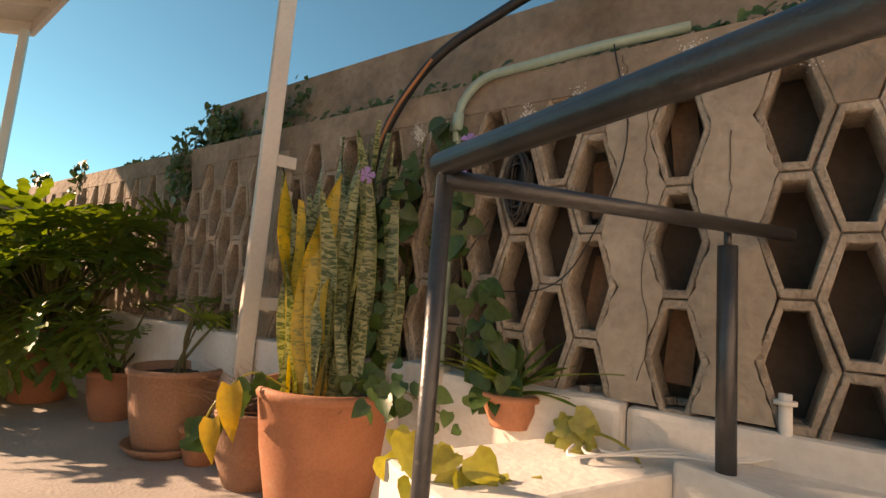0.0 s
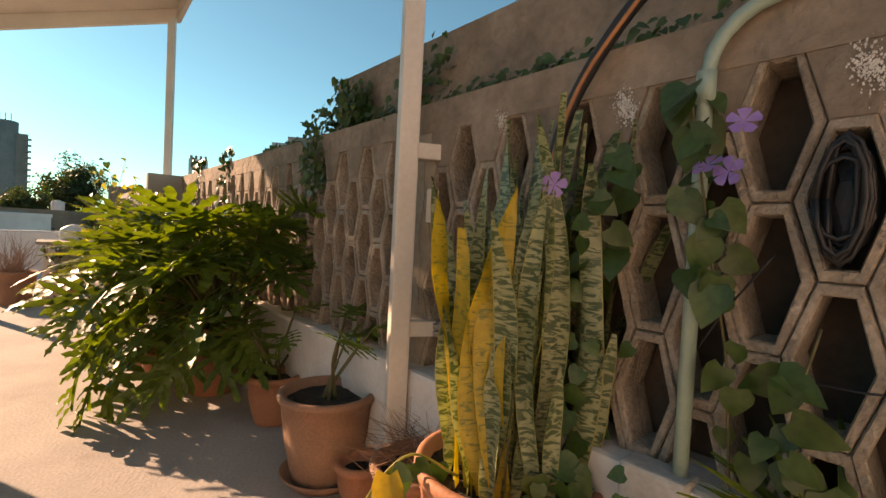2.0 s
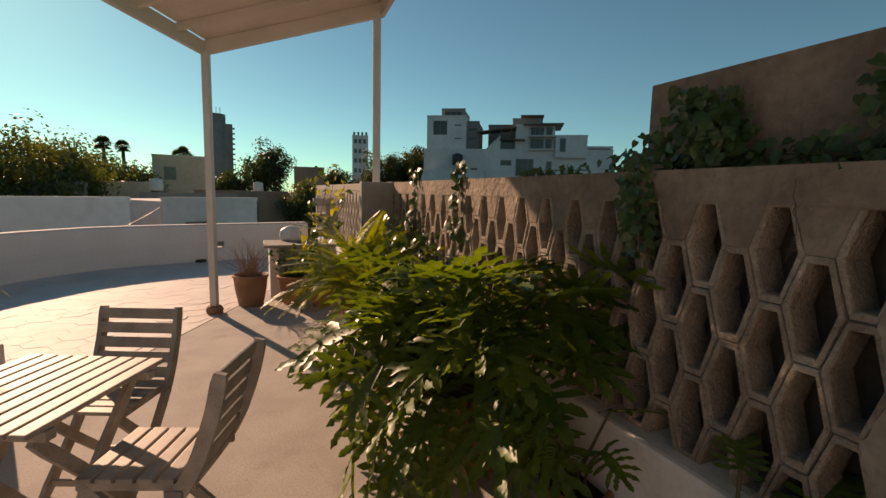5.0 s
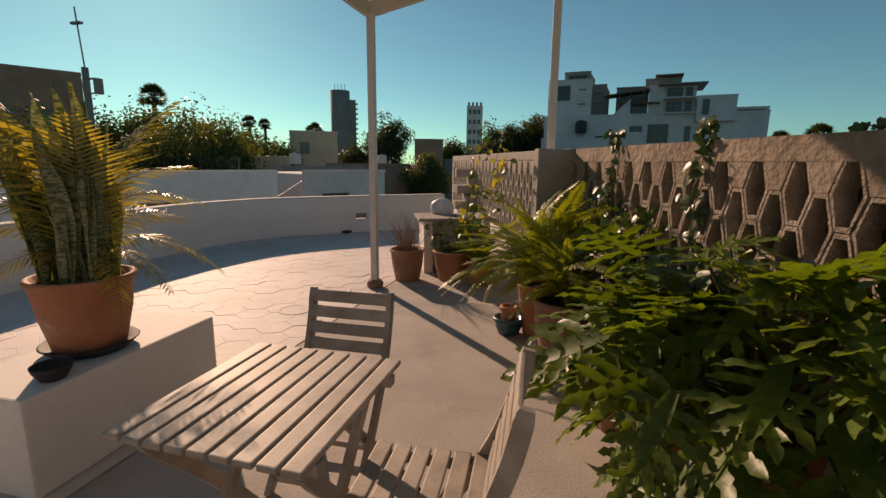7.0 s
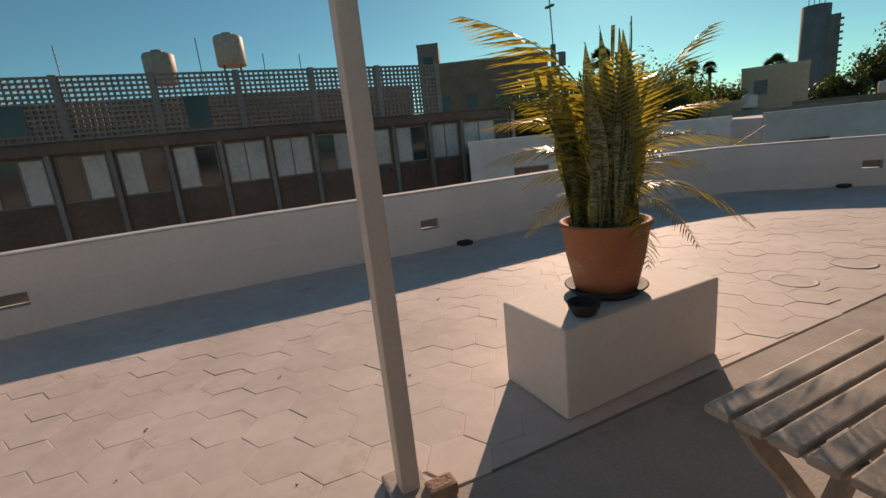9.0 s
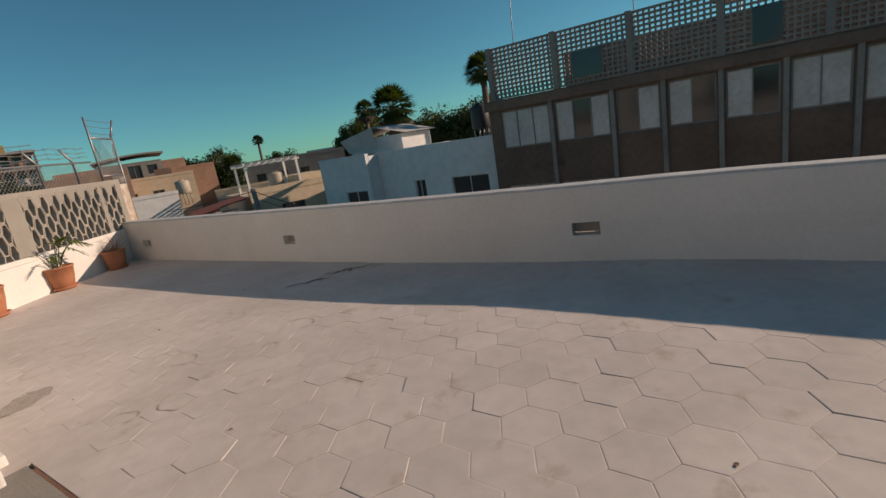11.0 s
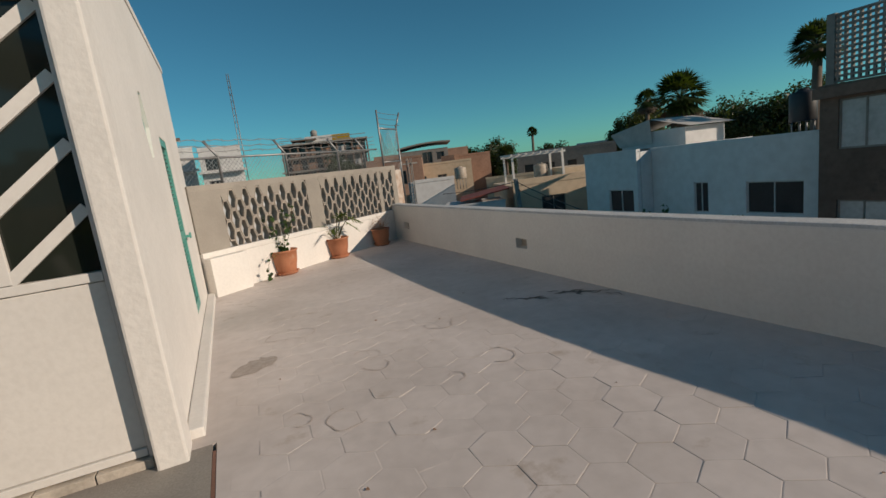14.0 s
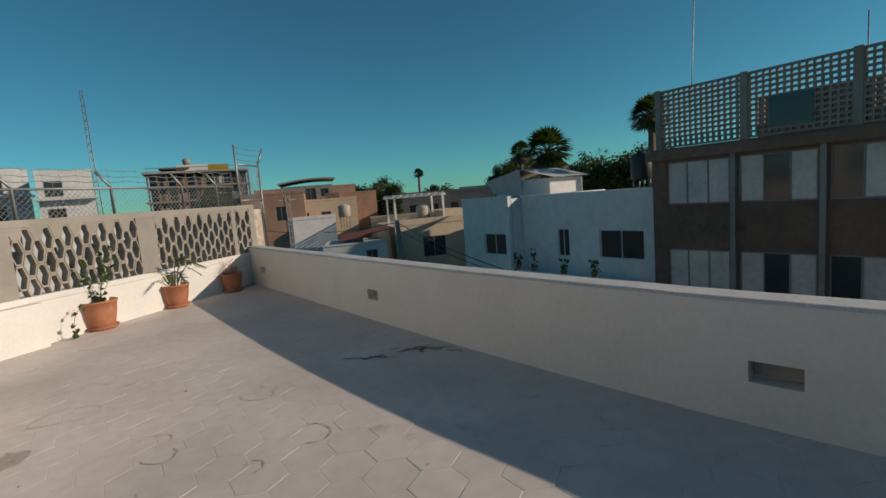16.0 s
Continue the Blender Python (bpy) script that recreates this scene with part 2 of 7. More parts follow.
def smooth_line(pts, steps=6):
    """Catmull-Rom through points."""
    P = [Vector(p) for p in pts]
    P = [2 * P[0] - P[1]] + P + [2 * P[-1] - P[-2]]
    out = []
    for i in range(1, len(P) - 2):
        a, b, c, d = P[i - 1:i + 3]
        for k in range(steps):
            t = k / steps
            out.append(0.5 * (2 * b + (c - a) * t + (2 * a - 5 * b + 4 * c - d) * t * t + (3 * b - a - 3 * c + d) * t ** 3))
    out.append(P[-2])
    return out


def sub(a, b, k):
    return Vector(a) * (1 - k) + Vector(b) * k

# ---- the terrace: floors, stairwell, parapet ----
EDGE_X = -2.45           # the line where the smooth slab meets the hexagonal tiles
STAIR = (0.50, 1.36, -1.9, 0.95)   # stairwell: x0, x1, y0, y1
bm = bmesh.new()
for lo, hi in (((EDGE_X, 0.3, -0.2), (STAIR[0], 13.2, 0)), ((STAIR[1], -2.1, -0.2), (3.2, 13.2, 0)),
               ((STAIR[0], STAIR[3], -0.2), (STAIR[1], 13.2, 0)), ((STAIR[0], -2.1, -0.2), (STAIR[1], STAIR[2], 0))):
    box(bm, lo, hi)
landing = tagged(part("floor_landing", boxes(((EDGE_X, -2.16, -0.2), (STAIR[0], 0.298, 0))), LANDING), "bare grey concrete landing before the metal door", "floor", kind="structure")
floor = tagged(part("floor", bm, SLAB), "smooth worn pinkish painted concrete terrace slab", "floor", kind="structure")
strip = tagged(part("trim", boxes(((EDGE_X - 0.022, -2.08, -0.1), (EDGE_X - 0.002, 2.2, -0.004))), mat("brick_edge", (0.26, 0.13, 0.09), rough=0.9, fine=90, bump=0.5)), "broken reddish slab edge strip", "trim", kind="structure")
bed = tagged(part("floor_bed", boxes(((-6.9, -1.2, -0.3), (EDGE_X - 0.024, 13.2, -0.003)), ((-6.9, -10.2, -0.3), (EDGE_X - 0.024, -1.201, -0.0016)), ((EDGE_X - 0.0235, -10.2, -0.3), (-2.2, -2.165, -0.0012))), TILE), "mortar bed under the painted tiles", "floor", kind="structure")

# stairs going down towards the house
stairs = thing("stairs", None, "concrete stairs down from the terrace in a narrow well", "stairs", kind="structure")
for k in range(1, 6):
    y1 = STAIR[3] - 0.28 * (k - 1)
    y0 = y1 - 0.28 if k < 5 else STAIR[2]
    part("step", boxes(((STAIR[0], y0, -1.6), (STAIR[1], y1, -0.178 * k))), SLAB, stairs)
well = tagged(part("stair_wall", boxes(((STAIR[0] - 0.12, STAIR[2], -1.6), (STAIR[0] - 0.002, STAIR[3], -0.004)), ((STAIR[1] + 0.002, STAIR[2], -1.6), (STAIR[1] + 0.12, STAIR[3], -0.004)), ((STAIR[0] - 0.12, STAIR[2] - 0.12, -1.6), (STAIR[1] + 0.12, STAIR[2] - 0.002, -0.004))), WHITE), "white painted walls of the stairwell", "wall", kind="structure")

PARAPET = [(-6.08, -9.75), (-6.12, -6), (-6.16, -2.8), (-6.27, -0.6), (-6.42, 0.9), (-6.37, 2.6), (-6.30, 4.5), (-6.33, 6.4), (-6.36, 8.1), (-5.95, 9.5), (-5.0, 10.5), (-4.2, 11.2), (-3.15, 12.1)]
PAR_H, PAR_T = 0.752, 0.2
VENTS = [-8.38, -4.25, -0.09, 4.10]
line = [Vector((p[0], p[1], 0)) for p in smooth_line([(*p, 0) for p in PARAPET], 8)]


def along(pts):
    out, s = [], 0.0
    for i, p in enumerate(pts):
        if i:
            s += (p - pts[i - 1]).length
        out.append(s)
    return out


def wall_strip(pts, thick, z0, z1, rnd=0.0):
    """A wall that follows a line; its inner face is the line."""
    bm = bmesh.new()
    rows = []
    for i, p in enumerate(pts):
        d = (pts[min(i + 1, len(pts) - 1)] - pts[max(i - 1, 0)]).normalized()
        n = Vector((-d.y, d.x, 0))
        prof = [(0, z0), (0, z1 - rnd), (rnd * 0.3, z1 - rnd * 0.3), (rnd, z1), (thick - rnd, z1), (thick - rnd * 0.3, z1 - rnd * 0.3), (thick, z1 - rnd), (thick, z0)] if rnd else [(0, z0), (0, z1), (thick, z1), (thick, z0)]
        rows.append([bm.verts.new(p + n * o + Vector((0, 0, z + (0.004 * noise.noise(p * 3 + Vector((o, 0, z))) if rnd else 0)))) for o, z in prof])
    for a, b in zip(rows, rows[1:]):
        for k in range(len(a)):
            f = bm.faces.new((a[k], a[(k + 1) % len(a)], b[(k + 1) % len(a)], b[k]))
    bm.faces.new(rows[0])
    bm.faces.new(rows[-1])
    return bm


# the parapet, with its slots cut through: lower band, upper band and the pieces between the slots
VZ0, VZ1 = 0.262, 0.392
dense = [Vector((p.x, p.y, 0)) for p in smooth_line([(*p, 0) for p in PARAPET], 40)]
parapet = thing("wall_parapet", None, "curved white painted rooftop parapet with small slots", "wall", kind="structure")
part("upper_band", wall_strip(line, PAR_T, VZ1, PAR_H, 0.03), WHITE, parapet)
part("lower_band", wall_strip(line, PAR_T, -0.3, VZ0), WHITE, parapet)
cuts = []
for vy in VENTS:
    cuts.append((min(range(len(dense)), key=lambda i: abs(dense[i].y - (vy - 0.135)) + (9 if dense[i].x > -5.9 else 0)), min(range(len(dense)), key=lambda i: abs(dense[i].y - (vy + 0.135)) + (9 if dense[i].x > -5.9 else 0))))
vi = min(range(len(dense)), key=lambda i: (dense[i] - Vector((-4.62, 10.83, 0))).length)
cuts.append((vi - 5, vi + 5))
start = 0
for a, b in cuts + [(len(dense) - 1, None)]:
    part("middle_band", wall_strip(dense[start:a + 1], PAR_T, VZ0, VZ1), WHITE, parapet)
    start = b
# infill added to half wall up each slot's outer side and stop the sun
for a, b in cuts:
    part("slot_infill", wall_strip([p + Vector((-0.09, 0, 0)) if p.x < -5.6 else p + Vector((-0.06, 0.07, 0)) for p in dense[a:b + 1]], 0.08, VZ0 + 0.018, VZ1), GREYWALL, parapet, "grey unpainted slot lining added to keep the sun out")
CAP = mat("weathered_cap_paint", (0.52, 0.53, 0.53), (0.64, 0.63, 0.62), rough=0.85, scale=5, fine=60, bump=0.5, var=0.12)
capline = [p + Vector((0, 0, 0)) for p in line]
part("cap", wall_strip([p + Vector((-0.005, 0, 0)) for p in capline], PAR_T + 0.012, PAR_H - 0.035, PAR_H + 0.006, 0.012), CAP, parapet, "chipped pale paint on the parapet top")

# small drains in the foot of the parapet
for c in ((-6.27, 4.52), (-4.9, 10.57)):
    bmd = boxes(((-0.08, -0.085, 0), (0.07, 0.085, 0.055)), bevel=0.018)
    ob = tagged(part("drain_cover", bmd, STONE), "dark drain cover at the foot of the parapet", "drain", "roof drains")
    ob.location = (c[0] + 0.06, c[1], -0.004)

# ---- the breeze block wall along the terrace ----
W_YAW = 24.2
WALL = pose(1.872, 1.446, 0, 0, 0, W_YAW)      # local y runs along the wall, local x goes into it
COL, ROW, HT, HM = 0.1165, 0.315, 0.068, 0.165


def hex_pts(h, t, m):
    return [(-t / 2, h / 2), (t / 2, h / 2), (m / 2, 0), (t / 2, -h / 2), (-t / 2, -h / 2), (-m / 2, 0)]


def breeze_mesh(depth=0.12, solid=False):
    bm = bmesh.new()
    outer = hex_pts(ROW - 0.004, HT - 0.002, HM - 0.004)
    inner = hex_pts(ROW - 0.052, HT - 0.020, HM - 0.046)
    ring = lambda pts, x: [bm.verts.new((x, y, z)) for y, z in pts]
    o0, o1, o2 = ring(hex_pts(ROW - 0.009, HT - 0.006, HM - 0.009), 0), ring(outer, 0.004), ring(hex_pts(ROW, HT, HM + 0.002), 0.016)
    if solid:
        for v in bm.verts:
            v.co.y *= 1.07
            v.co.z = min(v.co.z * 1.03, 0.05)
            v.co.x -= 0.003
        bm.faces.new(o0)
        for a, b in ((o0, o1), (o1, o2)):
            for k in range(6):
                bm.faces.new((a[k], a[(k + 1) % 6], b[(k + 1) % 6], b[k]))
        return bm
    i0, i1, i2 = ring(hex_pts(ROW - 0.045, HT - 0.016, HM - 0.039), 0), ring(inner, 0.006), ring(inner, depth)
    o3 = ring(hex_pts(ROW, HT, HM + 0.002), depth)
    for a, b in ((o0, o1), (o1, o2), (o2, o3), (o3, i2), (i2, i1), (i1, i0), (i0, o0)):
        for k in range(6):
            bm.faces.new((a[k], a[(k + 1) % 6], b[(k + 1) % 6], b[k]))
    return bm


def shared(bm, name, material):
    me = bpy.data.meshes.new(name)
    bmesh.ops.recalc_face_normals(bm, faces=bm.faces)
    bm.to_mesh(me)
    bm.free()
    me.materials.append(material)
    return me


BREEZE = shared(breeze_mesh(), "block", BLOCK)
PLUG = shared(breeze_mesh(solid=True), "infill", PLASTER)
rnd = random.Random(4)


def breeze_panel(parent, s0, s1, z_even, z_odd, z_lo, z_hi, x=0.0, mesh=None, plug=None, broken=()):
    """Columns of blocks from s0 to s1, alternate columns half a block apart."""
    n = max(1, int(round((s1 - s0) / COL)))
    for k in range(n):
        s = s0 + (k + 0.5) * (s1 - s0) / n
        for r in range(-4, 3):
            z = (z_even if k % 2 == 0 else z_odd) + r * ROW
            if z + ROW / 2 > z_hi + 0.17 or z - ROW / 2 < z_lo - 0.17 or (k, r) in broken:
                continue
            half = z + ROW * 0.45 > z_hi or z - ROW * 0.42 < z_lo
            ob = new("infill" if half else "block", (plug or PLUG) if half and z > 1 else (mesh or BREEZE))
            ob.parent = parent
            ob.location = (x + rnd.uniform(-0.0015, 0.005), s + rnd.uniform(-0.002, 0.002), z)
            ob.scale = (1, (s1 - s0) / n / COL, 1)
            ob.rotation_euler = (rnd.uniform(-0.012, 0.012), 0, rnd.uniform(-0.02, 0.02))


wall_e = thing("wall_east", WALL, "brown plastered garden wall of hexagonal breeze blocks", "wall", kind="structure")
Z_LO, Z_HI, Z_TOP = 0.56, 1.495, 1.60
part("coping", wall_strip([Vector((-0.004, -2.6, 0)) + Vector((0, 0.2 * k, 0)) for k in range(42)], -0.16, Z_HI - 0.012, Z_TOP, -0.0), PLASTER, wall_e)
part("plinth", boxes(((-0.07, -0.62, -0.0), (0.16, 5.75, Z_LO)), bevel=0.02), STUCCO, wall_e, "white painted plinth with flaking edge")
part("plinth", boxes(((-0.02, -2.6, -1.6), (0.16, -0.62, Z_LO - 0.01)), bevel=0.02), STUCCO, wall_e)


def zig(center, zc, side, sc):
    """The zigzag outline of a column of blocks, from plinth to coping."""
    pts = []
    for n in range(-8, 6):
        z = zc + n * ROW / 2
        pts.append((center + side * sc * (HM if n % 2 == 0 else HT) / 2 * 0.965, z))
    out = []
    for (ya, za), (yb, zb) in zip(pts, pts[1:]):
        for zl in (Z_LO, Z_HI - 0.014):
            if za < zl < zb:
                out.append((ya + (yb - ya) * (zl - za) / (zb - za), zl))
        if Z_LO < zb < Z_HI - 0.014:
            out.append((yb, zb))
    return sorted(out, key=lambda q: q[1])


for lo_c, hi_c in (((-0.735, 1.32, 1, 1.0), (-0.4985, 1.19, -1, 1.02)), ((-0.9905, 1.335, 1, 1.0), (-0.735, 1.32, -1, 1.0)), ((0.9305, 1.19, 1, 1.02), (1.264, 1.345, -1, 1.13))):
    low, high = zig(*lo_c), zig(*hi_c)
    bm = bmesh.new()
    levels = sorted({round(z, 4) for _, z in low + high} | {round(Z_LO + 0.02 * k, 4) for k in range(1, 46)})

    def at_level(pts, z):
        for (ya, za), (yb, zb) in zip(pts, pts[1:]):
            if za - 1e-4 <= z <= zb + 1e-4:
                return ya + (yb - ya) * (z - za) / max(1e-6, zb - za)
        return pts[-1][0]

    rows = [[bm.verts.new((x, at_level(pts, z) + 0.010 * noise.noise(Vector((z * 28, 4 * pts[0][0], 1))), z)) for x, pts in ((-0.003, low), (-0.003, high), (0.16, high), (0.16, low))] for z in levels]
    for a, b in zip(rows, rows[1:]):
        for k in range(4):
            bm.faces.new((a[k], a[(k + 1) % 4], b[(k + 1) % 4], b[k]))
    bm.faces.new(rows[0]), bm.faces.new(rows[-1])
    part("pier", bm, PIERPLASTER, wall_e)
part("backing", boxes(((0.19, -2.6, -0.5), (0.32, 2.19, 1.98))), PLASTER, wall_e, "neighbouring plastered wall standing taller behind")
# dark sheets that paint the shade seen through the block openings
part("backing", boxes(((0.165, 2.2, -0.5), (0.2, 5.7, 1.5))), SHADE_BROWN, wall_e)
part("backing", boxes(((0.165, -2.6, -0.5), (0.186, 2.19, 1.5))), SHADE_BROWN, wall_e)
# salt crystals blooming on the plaster
er = random.Random(12)
SALT = mat("salt_bloom", (0.66, 0.63, 0.58), rough=0.95, scale=40, bump=0.3)
for s0, z0, n, h in ((-0.28, 1.43, 90, 0.05), (-0.60, 1.46, 120, 0.05), (0.19, 1.44, 110, 0.045), (-0.45, 1.46, 60, 0.04), (-0.77, 1.53, 80, 0.05), (-0.52, 1.43, 60, 0.04), (0.62, 1.47, 50, 0.04), (-1.02, 1.5, 70, 0.06)):
    bm = bmesh.new()
    for k in range(n * 3):
        t = er.gauss(0, 0.5)
        o = Vector((-0.0075, s0 + 0.022 * er.gauss(0, 0.6) + 0.012 * t, min(1.585, z0 + h * t)))
        a, r = er.uniform(0, 6.28), er.uniform(0.0007, 0.0032)
        pts = [bm.verts.new(o + Vector((er.uniform(-0.001, 0), math.cos(a + q) * r * er.uniform(0.3, 1.3), math.sin(a + q) * r * er.uniform(0.5, 1.8)))) for q in (0, 1.2, 2.5, 3.8, 5.1)]
        bm.faces.new(pts)
    part("salt_bloom", bm, SALT, wall_e, "white salt bloom on the plaster")
# cracks that run down the plaster of the piers
for k, (y, z0, z1) in enumerate(((-0.655, 0.62, 1.44), (-0.60, 1.36, 1.58), (-0.86, 0.75, 1.30), (-1.1, 1.5, 1.598), (1.03, 0.8, 1.4), (1.45, 1.32, 1.56))):
    bm = bmesh.new()
    rows = []
    for i in range(26):
        z = z0 + (z1 - z0) * i / 25
        c = y + 0.035 * noise.noise(Vector((z * 6, k * 5.0, 0))) + 0.012 * noise.noise(Vector((z * 40, k, 3)))
        w = 0.0012 + 0.0018 * abs(noise.noise(Vector((z * 15, k, 9))))
        rows.append([bm.verts.new((-0.0055 if z < Z_HI - 0.02 else -0.0065, c - w, z)), bm.verts.new((-0.0055 if z < Z_HI - 0.02 else -0.0065, c + w, z))])
    for a, b in zip(rows, rows[1:]):
        bm.faces.new((a[0], a[1], b[1], b[0]))
    part("crack", bm, SHADE_BROWN, wall_e, "dark crack in the plaster")
# the pillar at the end of the pole bay, and the wall that goes on behind it
part("pillar", boxes(((-0.34, 5.55, 0), (0.16, 5.66, 1.60)), bevel=0.012), GREYWALL, wall_e, "dark grey rendered pier")
wall_n = thing("wall_north", WALL @ pose(0.03, 0, 0), "grey hexagonal breeze block wall beyond the pier", "wall", kind="structure")
part("coping", boxes(((0, 5.68, 1.50), (0.14, 12.15, 1.61)), bevel=0.01), GREYWALL, wall_n)
part("plinth", boxes(((-0.03, 5.68, 0), (0.16, 12.15, 0.5)), bevel=0.01), WHITE, wall_n)
part("end_pier", boxes(((-0.002, 12.0, 0.502), (0.14, 12.15, 1.50))), GREYWALL, wall_n)

# ---- the far breeze block wall at the south end ----
FAR = pose(-6.12, -9.33, 0, 0, 0, -57.0)     # local y runs from the parapet to the house
wall_s = thing("wall_south", FAR, "grey rendered breeze block wall on a white plinth", "wall", kind="structure")
FL = 4.62
part("coping", boxes(((-0.16, -0.16, 1.505), (0.0, FL, 1.60)), bevel=0.008), GREYWALL, wall_s)
for a, b in ((-0.14, 0.0), (0.40, 0.50), (2.16, 2.48), (4.14, FL)):
    part("pier", boxes(((-0.16, a, 0.62), (0.002, b, 1.507))), GREYWALL, wall_s)
part("plinth", boxes(((-0.2, -0.1, -0.12), (0.04, FL, 0.555)), bevel=0.008), WHITE, wall_s)
part("plinth_cap", boxes(((-0.2, -0.1, 0.557), (0.06, FL, 0.635)), bevel=0.008), WHITE, wall_s)
part("side_block", boxes(((-0.36, 4.02, -0.1), (-0.202, FL, 0.56)), bevel=0.008), WHITE, wall_s)

# ---- the house on the south side ----
house = thing("house_wall", None, "white plastered house wall with a rounded parapet", "wall", kind="structure")
HX, HTOP = -2.31, 3.2
DY0, DY1, DZ0, DZ1 = -5.30, -4.69, 0.22, 2.07       # the teal door
NY0, NY1 = -4.02, -3.68                             # the small hexagonal opening
bm = bmesh.new()
for lo, hi in (((HX, -7.05, -0.2), (HX + 0.2, DY0, HTOP)), ((HX, DY1, -0.2), (HX + 0.2, NY0, HTOP)), ((HX, NY1, -0.2), (HX + 0.2, -2.26, HTOP)),
               ((HX, DY0, DZ1), (HX + 0.2, DY1, HTOP)), ((HX, DY0, -0.2), (HX + 0.2, DY1, DZ0)), ((HX, NY0, -0.2), (HX + 0.2, NY1, 1.80)), ((HX, NY0, 2.33), (HX + 0.2, NY1, HTOP))):
    box(bm, lo, hi)
part("west_wall", bm, WHITE, house)
# slanting cheeks that make the opening six-sided
bm = bmesh.new()
for y, z, sy, sz in ((NY0, 1.80, 1, 1), (NY1, 1.80, -1, 1), (NY0, 2.33, 1, -1), (NY1, 2.33, -1, -1)):
    tri = [(y, z), (y + sy * 0.1, z), (y, z + sz * 0.26)]
    a = [bm.verts.new((HX, p, q)) for p, q in tri]
    b = [bm.verts.new((HX + 0.2, p, q)) for p, q in tri]
    bm.faces.new(a), bm.faces.new(b)
    for k in range(3):
        bm.faces.new((a[k], a[(k + 1) % 3], b[(k + 1) % 3], b[k]))
part("reveal", bm, WHITE, house)
part("window_shutter", boxes(((HX + 0.03, NY0 - 0.02, 1.78), (HX + 0.05, NY1 + 0.02, 2.35))), TEAL, house, "teal shutter set deep in a small opening")
part("coping", wall_strip([Vector((HX - 0.012, -7.08 + 0.3 * k, 0)) for k in range(17)], -0.23, HTOP, HTOP + 0.07, 0.0), WHITE, house)
part("base_curb", boxes(((HX - 0.1, -7.0, -0.1), (HX - 0.002, -2.3, 0.06)), bevel=0.012), WHITE, house)
part("corner_post", boxes(((-2.338, -2.28, -0.2), (-2.18, -2.045, 3.45)), bevel=0.015), mat("rough_white_plaster", (0.74, 0.71, 0.67), rough=0.85, scale=4, fine=26, bump=0.4, var=0.04, depth=0.008), house, "rough white plastered corner post")
part("north_wall", boxes(((-1.1, -2.3, -1.6), (3.4, -2.1, 3.0)), ((-2.18, -2.3, 2.45), (-1.1, -2.1, 3.0))), WHITE, house)
part("roof", boxes(((-2.2, -7.0, 2.8), (3.4, -2.3, 2.9))), WHITE, house)
part("far_side", boxes(((-2.2, -7.05, -0.2), (3.4, -6.9, 2.8)), ((3.2, -6.9, -1.6), (3.4, 1.4, 2.8))), WHITE, house)

DX = HX - 0.045
teal_door = thing("door_1", None, "teal louvred wooden door in the house wall", "door", kind="structure")
bm = boxes(((DX + 0.05, DY0 + 0.005, DZ0), (DX + 0.1, DY0 + 0.07, DZ1 - 0.005)), ((DX + 0.05, DY1 - 0.07, DZ0), (DX + 0.1, DY1 - 0.005, DZ1 - 0.005)), ((DX + 0.05, DY0 + 0.07, DZ1 - 0.08), (DX + 0.1, DY1 - 0.07, DZ1 - 0.005)), ((DX + 0.05, DY0 + 0.07, DZ0), (DX + 0.1, DY1 - 0.07, DZ0 + 0.1)), ((DX + 0.05, DY0 + 0.07, 1.0), (DX + 0.1, DY1 - 0.07, 1.1)))
part("door_frame", bm, TEAL, teal_door)
slat = shared(boxes(((-0.015, DY0 + 0.072, -0.004), (0.015, DY1 - 0.072, 0.004)), m=pose(0, 0, 0, 0, 35, 0)), "slat", TEAL)
for k in range(40):
    z = DZ0 + 0.125 + k * 0.0425
    if 0.98 < z < 1.12 or z > DZ1 - 0.1:
        continue
    ob = new("slat", slat)
    ob.parent, ob.location = teal_door, (DX + 0.075, 0, z)
part("latch", boxes(((DX + 0.0, DY0 + 0.02, 1.0), (DX + 0.05, DY0 + 0.06, 1.03)), ((DX - 0.005, DY0 - 0.04, 0.99), (DX + 0.012, DY0 + 0.05, 1.05)), bevel=0.004), TEAL, teal_door)

# the white metal door with chevron glazing
metal_door = thing("door_2", None, "white metal door with chevron bars over dark glass", "door", kind="structure")
MY = -2.16
part("bottom_panel", boxes(((-2.14, MY - 0.03, 0.11), (-1.12, MY, 1.06)), bevel=0.006), WHITE, metal_door)
part("mid_rail", boxes(((-2.14, MY - 0.03, 1.065), (-1.12, MY + 0.012, 1.115)), bevel=0.005), WHITE, metal_door)
part("kick_rail", boxes(((-2.14, MY - 0.03, 0.06), (-1.12, MY + 0.014, 0.105)), bevel=0.005), WHITE, metal_door)
part("jamb", boxes(((-2.178, MY - 0.04, 0.0), (-2.143, MY + 0.016, 2.45)), ((-1.115, MY - 0.04, 0.0), (-1.08, MY + 0.016, 2.45)), bevel=0.004), WHITE, metal_door)
part("pane", boxes(((-2.14, MY - 0.02, 1.118), (-1.12, MY - 0.014, 2.44))), GLASS, metal_door)
MX = -1.745
part("mullion", boxes(((MX - 0.033, MY - 0.012, 1.118), (MX + 0.033, MY + 0.012, 2.44)), bevel=0.004), WHITE, metal_door)
